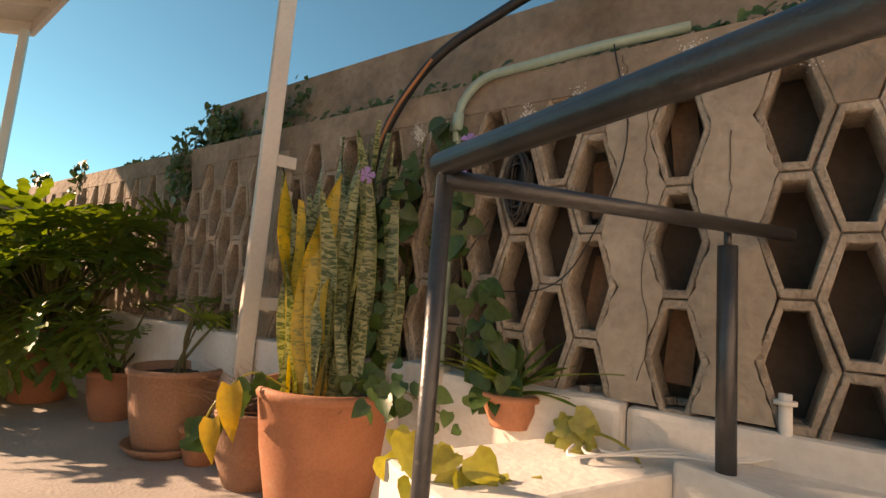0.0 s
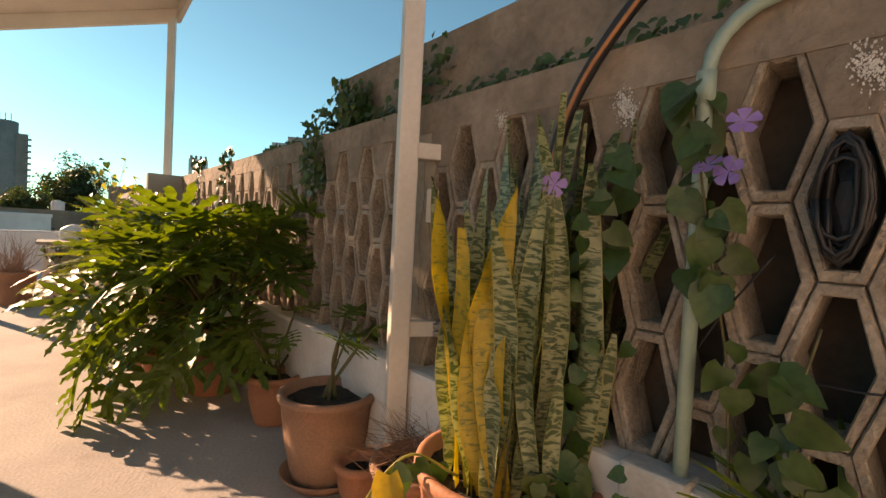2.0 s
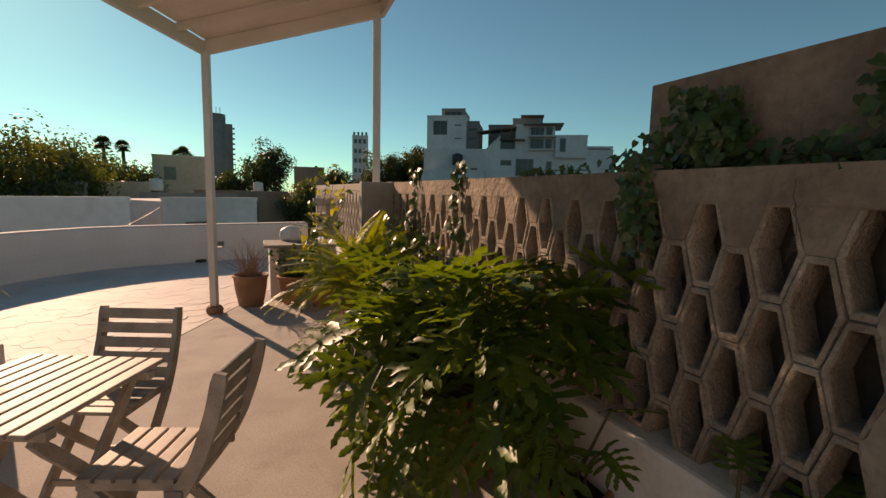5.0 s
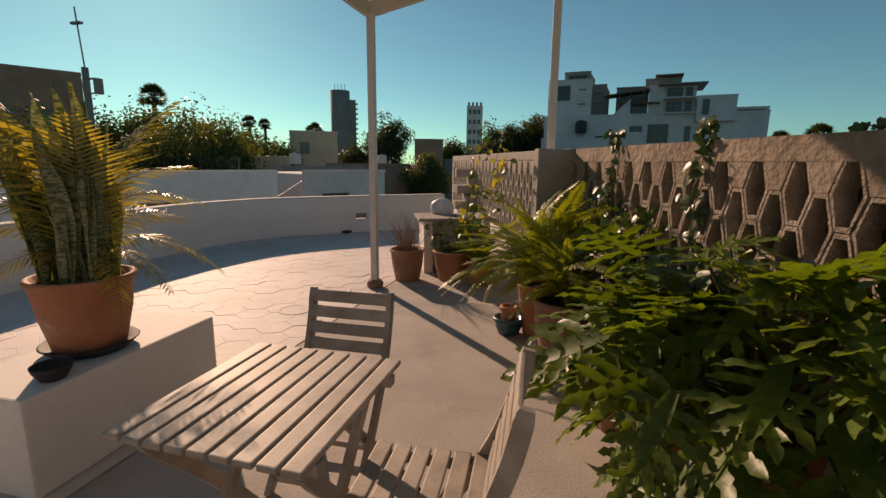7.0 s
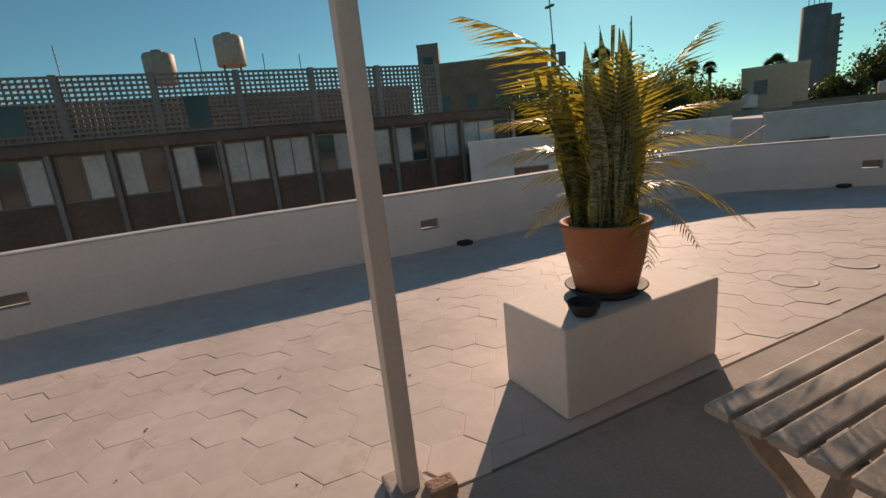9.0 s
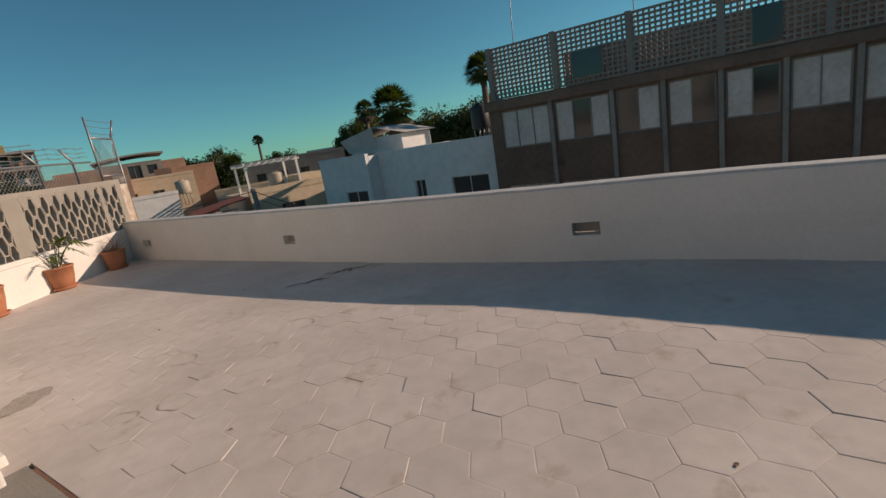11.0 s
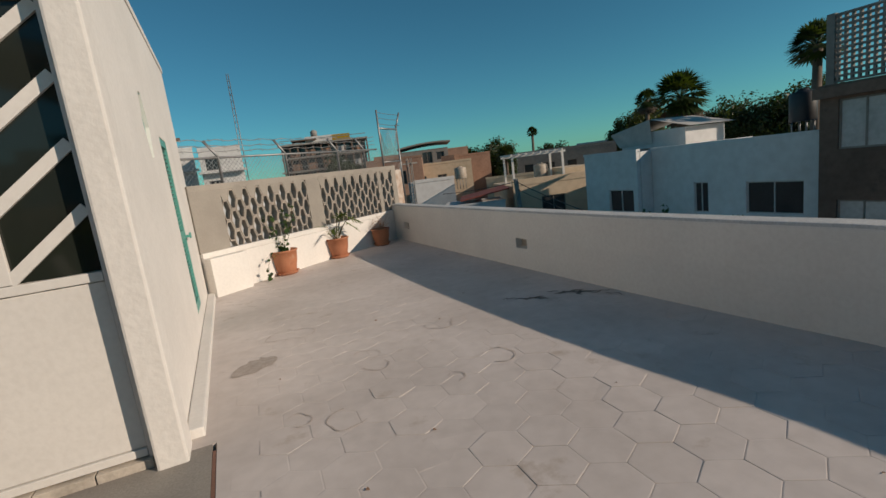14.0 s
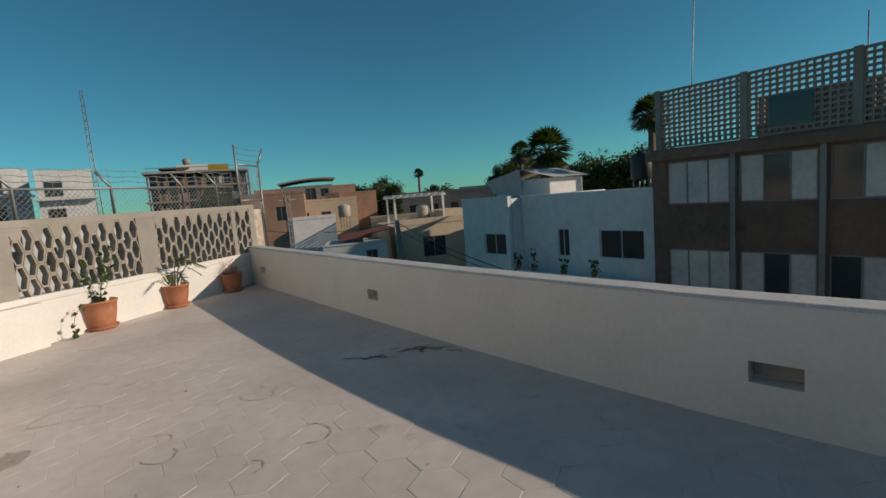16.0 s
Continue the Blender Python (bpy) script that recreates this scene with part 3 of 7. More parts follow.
for k in range(6):
    z = 1.13 + 0.325 * k
    for sx, xe in ((-1, -2.14), (1, -1.12)):
        dx = abs(xe - MX)
        b = bmesh.new()
        rise = 0.80 * dx
        if z + rise > 2.75:
            continue
        top = min(1.0, (2.42 - z) / rise)
        if top <= 0.1:
            continue
        beam(b, (MX + sx * 0.02, MY, z), (MX + sx * dx * top, MY, z + rise * top), 0.022, 0.058)
        part("chevron_bar", b, WHITE, metal_door)
part("threshold_tile", boxes(*[((-2.16 + 0.27 * k, MY - 0.02, 0.0), (-2.16 + 0.27 * k + 0.262, MY + 0.05, 0.05)) for k in range(4)], bevel=0.003), mat("cream_tile", (0.6, 0.53, 0.45), rough=0.5), metal_door)

# ---- the pergola roof on its poles ----
def roof_z(x):
    return 3.0 + 0.215 * (x + 2.58)


pergola = thing("pergola", None, "cream painted steel canopy on four square poles", "pergola")
POLES = {"a": (-2.58, 6.80, 0.0), "b": (-0.62, 6.74, 1.595), "c": (-2.54, 2.25, 0.0), "d": (1.36, 2.33, 0.0)}
for x, y, z0 in POLES.values():
    part("pole", boxes(((x - 0.038, y - 0.038, z0), (x + 0.038, y + 0.038, roof_z(x) + 0.02)), bevel=0.006), CREAM, pergola)
bm = bmesh.new()
corners = [(-2.59, 6.88), (-0.56, 6.88), (1.46, 2.2), (-2.59, 2.2)]
lo = [bm.verts.new((x, y, roof_z(x) + 0.16)) for x, y in corners]
hi = [bm.verts.new((x, y, roof_z(x) + 0.19)) for x, y in corners]
bm.faces.new(lo), bm.faces.new(hi)
for k in range(4):
    bm.faces.new((lo[k], lo[(k + 1) % 4], hi[(k + 1) % 4], hi[k]))
part("canopy", bm, CREAM, pergola)
corners = [(-2.62, 6.84), (-0.58, 6.84), (1.46, 2.2), (-2.62, 2.2)]
for k in range(4):
    a, b = corners[k], corners[(k + 1) % 4]
    bm = bmesh.new()
    beam(bm, (*a, roof_z(a[0]) + 0.08), (*b, roof_z(b[0]) + 0.08), 0.05, 0.155, 0.006)
    part("fascia", bm, CREAM, pergola)
for k in range(1, 8):
    y = 2.2 + k * 0.585
    xe = 1.46 - 2.02 * (y - 2.2) / 4.68
    bm = bmesh.new()
    beam(bm, (-2.62, y, roof_z(-2.62) + 0.12), (xe - 0.03, y, roof_z(xe) + 0.12), 0.04, 0.07)
    part("rafter", bm, CREAM, pergola)
for z in (1.40, 0.72):
    part("bracket", boxes(((1.34, 2.30, z - 0.03), (1.50, 2.375, z + 0.03)), m=None, bevel=0.004), CREAM, pergola)
bm = bmesh.new()
lathe(bm, [(0.09, 0), (0.1, 0.05), (0.075, 0.09), (0.07, 0.09)], 16, (-2.58, 6.80, 0))
part("footing", bm, TERRA_OLD, pergola, "broken terracotta collar round the pole foot")
part("footing", boxes(((-2.66, 2.17, 0.0), (-2.44, 2.33, 0.035)), bevel=0.01), SLAB, pergola)
chunk = tagged(part("brick_chunk", boxes(((-2.50, 2.30, 0.0), (-2.42, 2.42, 0.06)), bevel=0.014), mat("broken_brick", (0.36, 0.24, 0.18), rough=0.95, fine=60, bump=0.8)), "broken lump of brick beside the pole foot", "brick")

# ---- the white block ----
block = tagged(part("plinth_block", boxes(((-0.255, -0.01, 0), (0.245, 1.12, 0.47)), bevel=0.012), WHITE), "long white plastered block standing on the terrace", "plinth")
block.matrix_basis = pose(-2.80, 3.09, 0, 0, 0, 1.5)

# ---- folding wooden table and chairs ----
def bent_bar(pts, w, t, material, parent, name="post"):
    """A flat wooden bar, w deep and t thick, that follows points in one upright plane."""
    bm = bmesh.new()
    P = smooth_line(pts, 5)
    rows = []
    for i, p in enumerate(P):
        d = (P[min(i + 1, len(P) - 1)] - P[max(i - 1, 0)]).normalized()
        s = Vector((1, 0, 0))
        u = d.cross(s).normalized()
        k = 0.75 if i in (0, len(P) - 1) else 1.0
        rows.append([bm.verts.new(p + s * a * t / 2 + u * b * w / 2 * k) for a, b in ((-1, -1), (1, -1), (1, 1), (-1, 1))])
    for a, b in zip(rows, rows[1:]):
        for k in range(4):
            bm.faces.new((a[k], a[(k + 1) % 4], b[(k + 1) % 4], b[k]))
    bm.faces.new(rows[0]), bm.faces.new(rows[-1])
    bmesh.ops.bevel(bm, geom=[e for e in bm.edges if len(e.link_faces) == 2 and e.calc_face_angle(0) > 1.0], offset=0.004, segments=1, affect="EDGES")
    return part(name, bm, material, parent)


def folding_chair(m, label):
    ch = thing("folding_chair", m, label, "chair", "chairs at the table")
    for x in (-0.205, 0.205):
        bent_bar([(x, 0.285, 0.83), (x, 0.245, 0.66), (x, 0.165, 0.46), (x, 0.01, 0.24), (x, -0.20, 0.0)], 0.052, 0.024, WOOD, ch, "back_post")
        xi = x * 0.86
        bent_bar([(xi, -0.21, 0.425), (xi, 0.0, 0.21), (xi, 0.22, 0.0)], 0.044, 0.022, WOOD, ch, "leg")
        part("seat_rail", boxes(((xi * 0.99 - 0.012, -0.22, 0.405), (xi * 0.99 + 0.012, 0.18, 0.435)), bevel=0.003), WOOD, ch)
    for k in range(6):
        y = -0.215 + k * 0.068
        part("seat_slat", boxes(((-0.2, y, 0.437), (0.2, y + 0.055, 0.455)), bevel=0.004), WOOD, ch)
    for k in range(5):
        z = 0.797 - k * 0.076
        y = 0.262 - (0.80 - z) * 0.25
        bm = boxes(((-0.215, -0.008, -0.0295), (0.215, 0.008, 0.0295)), bevel=0.004)
        ob = part("back_slat", bm, WOOD, ch)
        ob.matrix_basis = pose(0, y, z, -13, 0, 0)
    for y, z in ((-0.15, 0.06), (0.16, 0.06)):
        bm = bmesh.new()
        beam(bm, (-0.19, y, z), (0.19, y, z), 0.02, 0.03, 0.003)
        part("stretcher", bm, WOOD, ch)
    for x in (-0.2215, 0.2215):
        part("hinge", boxes(((x - 0.0035, 0.09, 0.40), (x + 0.0035, 0.15, 0.425))), STEEL, ch, "steel hinge plate")
    return ch


folding_chair(pose(-1.425, 3.60, 0, 0, 0, 2), "slatted weathered wooden folding chair facing the table end")
folding_chair(pose(-0.79, 3.07, 0, 0, 0, -86) @ Matrix.Diagonal((0.93, 1.04, 1.045, 1)), "slatted weathered wooden folding chair pulled out beside plants")

table = thing("folding_table", pose(-1.29, 3.03, 0, 0, 0, 0), "weathered slatted wooden folding table", "table")
for k in range(9):
    x = -0.31 + k * 0.0695
    bm = boxes(((x, -0.335, 0.712), (x + 0.0575, 0.345, 0.732)), bevel=0.005)
    part("slat", bm, WOOD, table)
for y in (-0.25, 0.25):
    part("cross_rail", boxes(((-0.30, y - 0.022, 0.672), (0.308, y + 0.022, 0.710)), bevel=0.006), WOOD, table)
for x, sgn in ((-0.25, 1), (0.26, 1), (-0.20, -1), (0.21, -1)):
    bent_bar([(x, -0.27 * sgn, 0.675), (x, 0.0, 0.36), (x, 0.27 * sgn, 0.0)], 0.045, 0.024, WOOD, table, "leg")
for y, z in ((-0.22, 0.06), (0.22, 0.06)):
    bm = bmesh.new()
    beam(bm, (-0.2, y, z), (0.21, y, z), 0.022, 0.035, 0.003)
    part("stretcher", bm, WOOD, table)

# ---- pots ----
def pot(x, y, r, h, material, label, z=0.0, saucer=False, rim=0.03, saucer_mat=None, group="clay pots", soil=True, name="clay_pot", belly=0.0):
    p = thing(name, pose(x, y, z), label, "pot", group)
    b = r * 0.70
    z0 = 0.02 if saucer else 0.0
    bm = bmesh.new()
    lathe(bm, [(b * 0.96, z0), (b, z0 + 0.008), (sub((b,) * 3, (r,) * 3, 0.5)[0] + belly + 0.006, z0 + h * 0.5), (r - 0.008, z0 + h - rim - 0.006), (r + 0.004, z0 + h - rim), (r + 0.008, z0 + h - rim * 0.5), (r + 0.003, z0 + h - 0.003), (r - 0.006, z0 + h), (r - 0.022, z0 + h - 0.004), (r - 0.03, z0 + h - 0.05), (0.02, z0 + h - 0.052)], 36)
    part("body", bm, material, p)
    if soil:
        bm = bmesh.new()
        bmesh.ops.create_circle(bm, cap_ends=True, radius=r - 0.027, segments=24)
        bmesh.ops.subdivide_edges(bm, edges=bm.edges, cuts=2)
        bmesh.ops.triangulate(bm, faces=bm.faces)
        for v in bm.verts:
            v.co.z = z0 + h - 0.042 + 0.008 * noise.noise(v.co * 30)
        part("soil", bm, SOIL, p)
    if saucer:
        bm = bmesh.new()
        lathe(bm, [(b * 1.05, 0), (b * 1.35, 0.045), (b * 1.30, 0.05), (b * 1.0, 0.016), (0.01, 0.016)], 36)
        part("saucer", bm, saucer_mat or material, p)
    return p


pot(1.59, 1.77, 0.265, 0.46, TERRA, "large clean terracotta pot holding a snake plant", rim=0.035)
pot(1.12, 2.63, 0.205, 0.37, TERRA_OLD, "pale weathered terracotta pot on a wide saucer", saucer=True)
pot(0.86, 3.30, 0.15, 0.27, TERRA, "plain terracotta pot tucked behind another pot")
pot(0.44, 3.86, 0.20, 0.44, TERRA, "tall terracotta pot under a split-leaf philodendron")
pot(0.07, 4.15, 0.13, 0.20, TERRA, "small terracotta pot with a low green plant")
pot(-0.10, 4.38, 0.11, 0.17, TERRA_OLD, "small weathered terracotta pot near the wall")
pot(1.25, 2.42, 0.10, 0.17, TERRA, "small terracotta pot beside the wide saucer")
pot(1.42, 2.12, 0.17, 0.30, TERRA_OLD, "round clay pot full of dry grass", belly=0.02)
pot(-2.33, 7.24, 0.215, 0.40, TERRA_OLD, "tall brown clay pot with bare dry twigs")
pot(-1.80, 7.42, 0.235, 0.38, TERRA, "wide red clay pot with a small shrub")
pot(-1.42, 7.30, 0.17, 0.30, TERRA, "terracotta pot in the fern's shade")
pot(-0.60, 5.76, 0.20, 0.46, TERRA, "tall terracotta pot under a fern")
pot(-0.38, 5.28, 0.25, 0.48, TERRA_OLD, "old flaking clay pot with a fern", belly=0.01)
pot(-0.22, 4.86, 0.17, 0.32, TERRA, "terracotta pot beside the philodendron")
pot(0.10, 4.62, 0.17, 0.30, TERRA, "terracotta pot under broad leaves")
pot(0.10, 4.93, 0.14, 0.30, TERRA_OLD, "old clay pot with a small snake plant")
TEALPOT = mat("teal_glaze", (0.03, 0.10, 0.12), rough=0.3, bump=0.02)
pot(-0.86, 5.72, 0.13, 0.15, TEALPOT, "low dark teal glazed bowl pot", soil=True, name="glazed_pot")
pot(-0.86, 5.72, 0.075, 0.14, TERRA, "small terracotta pot standing in a teal bowl", z=0.1095)
pot(-2.83, 3.61, 0.235, 0.385, TERRA, "large terracotta pot with a dark foot on a saucer", z=0.47, saucer=True, rim=0.03, saucer_mat=STONE)
pot(-3.50, -7.33, 0.22, 0.39, TERRA, "terracotta pot with a leggy green climber", saucer=True)
pot(-4.54, -7.98, 0.21, 0.36, TERRA, "banded terracotta pot with a young philodendron", saucer=True)
pot(-5.56, -8.52, 0.19, 0.33, TERRA, "terracotta pot with a withered shrub", saucer=True)
bowl = thing("stone_bowl", pose(-2.64, 3.28, 0.47), "small dark stone bowl on the white block", "bowl")
bm = bmesh.new()
lathe(bm, [(0.035, 0), (0.05, 0.006), (0.075, 0.045), (0.082, 0.07), (0.074, 0.072), (0.06, 0.04), (0.01, 0.025)], 24)
part("body", bm, STONE, bowl)

# ---- leaves ----
def blade_mesh(L, w, lean, fold, twist, seed, mats):
    """A stiff sword leaf standing on the origin, with margins of their own."""
    r = random.Random(seed)
    bm = bmesh.new()
    n = 11
    rows = []
    bend = r.uniform(-0.07, 0.07)
    for i in range(n + 1):
        t = i / n
        half = w / 2 * (0.55 + 0.45 * min(1, t * 2.2)) * (1 - max(0, (t - 0.62) / 0.38) ** 1.7) + 0.0012
        a = twist * t
        c = Vector((bend * math.sin(t * 3.1) * L, lean * L * t ** 1.6, L * t * (1 - 0.12 * abs(lean) * t)))
        sx, sy = math.cos(a), math.sin(a)
        row = []
        for u in (-1, -0.93, 0, 0.93, 1):
            wav = 0.02 * w / 0.06 * math.sin(t * 9 + seed + u) * abs(u)
            row.append(bm.verts.new(c + Vector((u * half * sx, u * half * sy + fold * half * (1 - abs(u)) - wav * 0.5, 0))))
        rows.append(row)
    for a, b in zip(rows, rows[1:]):
        for k in range(4):
            f = bm.faces.new((a[k], a[k + 1], b[k + 1], b[k]))
            f.smooth, f.material_index = True, (1 if k in (0, 3) else 0)
    return bm


def snake_plant(m, count, spread, hmin, hmax, label, seed, yellow=3, wmin=0.045, wmax=0.072):
    p = thing("snake_plant", m, label, "plant")
    r = random.Random(seed)
    for k in range(count):
        a = r.uniform(0, 6.283)
        d = spread * math.sqrt(r.random())
        L = (hmin + (hmax - hmin) * math.sqrt(r.random())) * (1 - 0.2 * d / spread) * (0.94 + 0.14 * math.cos(a + 0.3) * d / spread)
        lean = r.uniform(-0.06, 0.20) * (0.3 + d / spread)
        y = k < yellow
        if y:
            a, d, L, lean = 3.3 + 0.3 * k, spread * 0.85, 0.80 - 0.10 * (k % 3), 0.13 - 0.03 * k
        ob = part("leaf", blade_mesh(L, r.uniform(wmin, wmax) * (1.25 if y else 1.0), lean, -0.45, r.uniform(-1.3, 1.3), seed * 50 + k, None), [SNAKE_Y if y else SNAKE, YELLOWLEAF if y else SNAKE_EDGE], p, "yellowing banded leaf" if y else "")
        ob.matrix_basis = pose(d * math.cos(a), d * math.sin(a), 0, 0, 0, math.degrees(a) - 90 + (0 if y else r.uniform(-70, 70)))
    return p


snake_plant(pose(1.59, 1.77, 0.415), 56, 0.20, 0.28, 1.20, "tall banded snake plant filling a terracotta pot", 3, 4, 0.044, 0.070)
snake_plant(pose(-2.83, 3.61, 0.815), 44, 0.17, 0.50, 1.16, "tall banded snake plant among palm fronds", 8, 0, 0.055, 0.085)
snake_plant(pose(0.10, 4.93, 0.28), 9, 0.09, 0.45, 0.86, "small green snake plant between ferns and philodendron", 14, 0, 0.05, 0.075)


def lobed_leaf(seed, L=1.0, lobes=7, droop=0.35):
    """A deeply cut philodendron leaf, one long, pointing along y: a narrow web with long fingers."""
    r = random.Random(seed)
    bm = bmesh.new()

    def mid_z(t):
        return -droop * L * max(0.0, t) ** 1.8

    n = 8
    rows = []
    for i in range(n + 1):
        t = i / n
        w = 0.105 * L * math.sin(math.pi * (0.14 + 0.78 * t)) + 0.008
        rows.append([bm.verts.new((-w, L * t, mid_z(t) + 0.03 * L)), bm.verts.new((0, L * t, mid_z(t))), bm.verts.new((w, L * t, mid_z(t) + 0.03 * L))])
    for a, b in zip(rows, rows[1:]):
        for k in range(2):
            bm.faces.new((a[k], a[k + 1], b[k + 1], b[k])).smooth = True
    for s in (-1, 1):
        for k in range(lobes + 1):
            t = k / lobes
            root = Vector((s * 0.05 * L, L * (0.03 + 0.90 * t), mid_z(0.03 + 0.90 * t) + 0.02 * L))
            ang = radians(128 - 112 * t + r.uniform(-7, 7))
            ln = L * (0.32 + 0.24 * math.sin(math.pi * (0.15 + 0.75 * t))) * (1 - 0.35 * t) * r.uniform(0.88, 1.1)
            if k == lobes and s < 0:
                continue
            if k == lobes:
                root.x, ang, ln = 0.0, 0.0, L * 0.30
            prev = None
            sag = r.uniform(0.0, 0.45)
            for q, hw in enumerate((0.056, 0.046, 0.050, 0.066, 0.044, 0.060, 0.038, 0.004)):
                u = q / 7
                a = ang - 0.45 * u * (1 - t)
                d = Vector((s * math.sin(a), math.cos(a), 0))
                sd = Vector((d.y, -d.x, 0))
                c = root + d * ln * u + Vector((0, 0, 0.10 * ln * u - sag * ln * u * u * 0.8))
                rip = 0.012 * L * math.sin(q * 2.2 + seed + k)
                row = [bm.verts.new(c - sd * hw * L + Vector((0, 0, rip))), bm.verts.new(c + Vector((0, 0, -0.012 * L))), bm.verts.new(c + sd * hw * L - Vector((0, 0, rip)))]
                if prev:
                    for m in range(2):
                        bm.faces.new((prev[m], prev[m + 1], row[m + 1], row[m])).smooth = True
                prev = row
    return bm


def mesh_only(bm, name, materials):
    me = bpy.data.meshes.new(name)
    bm.to_mesh(me)
    bm.free()
    for m in materials:
        me.materials.append(m)
    return me


PHILO_LEAVES = [mesh_only(lobed_leaf(k, 1.0, 5 + k % 2, 0.04 + 0.07 * k), "leaf", [PHILO]) for k in range(5)]


def leafy_crown(p, origin, count, reach, size, rise, meshes, seed, az0=0.0, az1=6.283, stalk=True, el0=5, el1=75, stem_r=0.006):
    """Stalks that fan out from a crown, each with one large leaf."""
    r = random.Random(seed)
    o = Vector(origin)
    for k in range(count):
        a = az0 + (az1 - az0) * r.random()
        el = radians(r.uniform(el0, el1))
        L = reach * r.uniform(0.65, 1.05)
        d = Vector((math.cos(a) * math.cos(el), math.sin(a) * math.cos(el), math.sin(el)))
        tip = o + d * L + Vector((0, 0, rise * L * 0.2))
        midp = o + d * L * 0.5 + Vector((0, 0, 0.12 * L))
        if stalk:
            bm = bmesh.new()
            tube(bm, smooth_line([o + Vector((r.uniform(-0.04, 0.04), r.uniform(-0.04, 0.04), -0.05)), midp, tip], 4), [stem_r * 1.3] * 5 + [stem_r] * 4, 6)
            part("stalk", bm, STEM, p)
        ob = new("leaf", r.choice(meshes))
        ob.parent = p
        tilt = -34 + math.degrees(el) * 0.62 + r.uniform(-32, 30)
        ob.matrix_basis = Matrix.Translation(tip) @ pose(0, 0, 0, 0, 0, math.degrees(a) - 90 + r.uniform(-22, 22)) @ pose(0, 0, 0, tilt, r.uniform(-42, 42), 0) @ Matrix.Scale(size * r.uniform(0.7, 1.1), 4)


philo = thing("philodendron", Matrix(), "large glossy split-leaf philodendron spilling from pots", "plant")
leafy_crown(philo, (0.44, 3.86, 0.46), 44, 0.60, 0.44, 0.9, PHILO_LEAVES, 2, radians(130), radians(318), True, 10, 74, 0.007)
leafy_crown(philo, (0.10, 4.55, 0.36), 28, 0.62, 0.44, 0.9, PHILO_LEAVES, 12, radians(215), radians(335), True, 10, 75, 0.007)
leafy_crown(philo, (0.44, 3.86, 0.42), 9, 0.62, 0.44, -0.6, PHILO_LEAVES, 5, radians(150), radians(230), True, -14, 14, 0.007)
leafy_crown(philo, (0.46, 3.80, 0.44), 9, 0.42, 0.40, -0.4, PHILO_LEAVES, 23, radians(225), radians(300), True, -12, 22, 0.007)
leafy_crown(philo, (0.62, 3.78, 0.55), 6, 0.66, 0.38, 0.7, PHILO_LEAVES, 17, radians(285), radians(345), True, 30, 58, 0.007)
young = thing("young_philodendron", Matrix(), "young philodendron with a few lobed leaves", "plant")
leafy_crown(young, (1.12, 2.63, 0.37), 4, 0.34, 0.20, 0.6, PHILO_LEAVES, 21, 0, 6.28, True, 40, 75, 0.006)
young2 = thing("young_philodendron", Matrix(), "small philodendron behind the pale pot", "plant")
leafy_crown(young2, (0.86, 3.30, 0.25), 7, 0.34, 0.24, 0.6, PHILO_LEAVES, 33, 0, 6.28, True, 25, 70, 0.006)
sp2 = thing("young_philodendron", Matrix(), "young philodendron with pale lobed leaves in sun", "plant")
leafy_crown(sp2, (-4.54, -7.98, 0.36), 9, 0.42, 0.26, 0.6, PHILO_LEAVES, 44, 0, 6.28, True, 20, 70, 0.006)


def frond_mesh(seed, L=1.0, arch=0.5, pairs=26, plen=0.2, pw=0.022, droop=0.25, taper=True):
    """A feather leaf along y that arches over."""
    r = random.Random(seed)
    bm = bmesh.new()
    spine = [Vector((0, L * t * (1 - 0.15 * arch * t), L * (0.35 * arch * t - arch * t * t * 0.85))) for t in [i / 14 for i in range(15)]]
    tube(bm, spine, [0.006 * (1 - 0.85 * i / 14) for i in range(15)], 5, False, 1)
    def at(t):
        i = min(13, int(t * 14))
        return spine[i].lerp(spine[i + 1], t * 14 - i)
    for k in range(pairs):
        t = 0.10 + 0.90 * k / pairs
        c = at(t)
        d = (at(min(1, t + 0.03)) - at(t - 0.03)).normalized()
        ln = plen * L * (math.sin(math.pi * (0.16 + 0.82 * t)) ** 0.7 if taper else 1) * r.uniform(0.85, 1.1)
        for s in (-1, 1):
            o = Vector((s, 0, 0)) * 0.86 + d * 0.5 + Vector((0, 0, r.uniform(-droop, 0.1)))
            o.normalize()
            tip = c + o * ln + Vector((0, 0, -droop * ln * 0.5))
            m = c + o * ln * 0.5
            wv = d * (pw * L / 2)
            q = [bm.verts.new(x) for x in (c - wv * 0.5, m - wv, tip, m + wv, c + wv * 0.5)]
            bm.faces.new(q).material_index = 0
    return bm


FERNS = [mesh_only(frond_mesh(k, 1.0, 0.45 + 0.25 * k, 46, 0.125, 0.021, 0.3), "frond", [FERN, STEM]) for k in range(4)]
PALMS = [mesh_only(frond_mesh(k + 20, 1.0, 0.5 + 0.22 * k, 30, 0.30, 0.018, 0.35), "frond", [PALM, STEM]) for k in range(4)]


def frond_clump(p, origin, count, size, meshes, seed, el0=20, el1=80, az0=0, az1=360):
    r = random.Random(seed)
    for k in range(count):
        ob = new("frond", r.choice(meshes))
        ob.parent = p
        ob.matrix_basis = Matrix.Translation(Vector(origin) + Vector((r.uniform(-0.05, 0.05), r.uniform(-0.05, 0.05), 0))) @ pose(0, 0, 0, 0, 0, r.uniform(az0, az1)) @ pose(0, 0, 0, r.uniform(el0, el1), r.uniform(-25, 25), 0) @ Matrix.Scale(size * r.uniform(0.65, 1.1), 4)


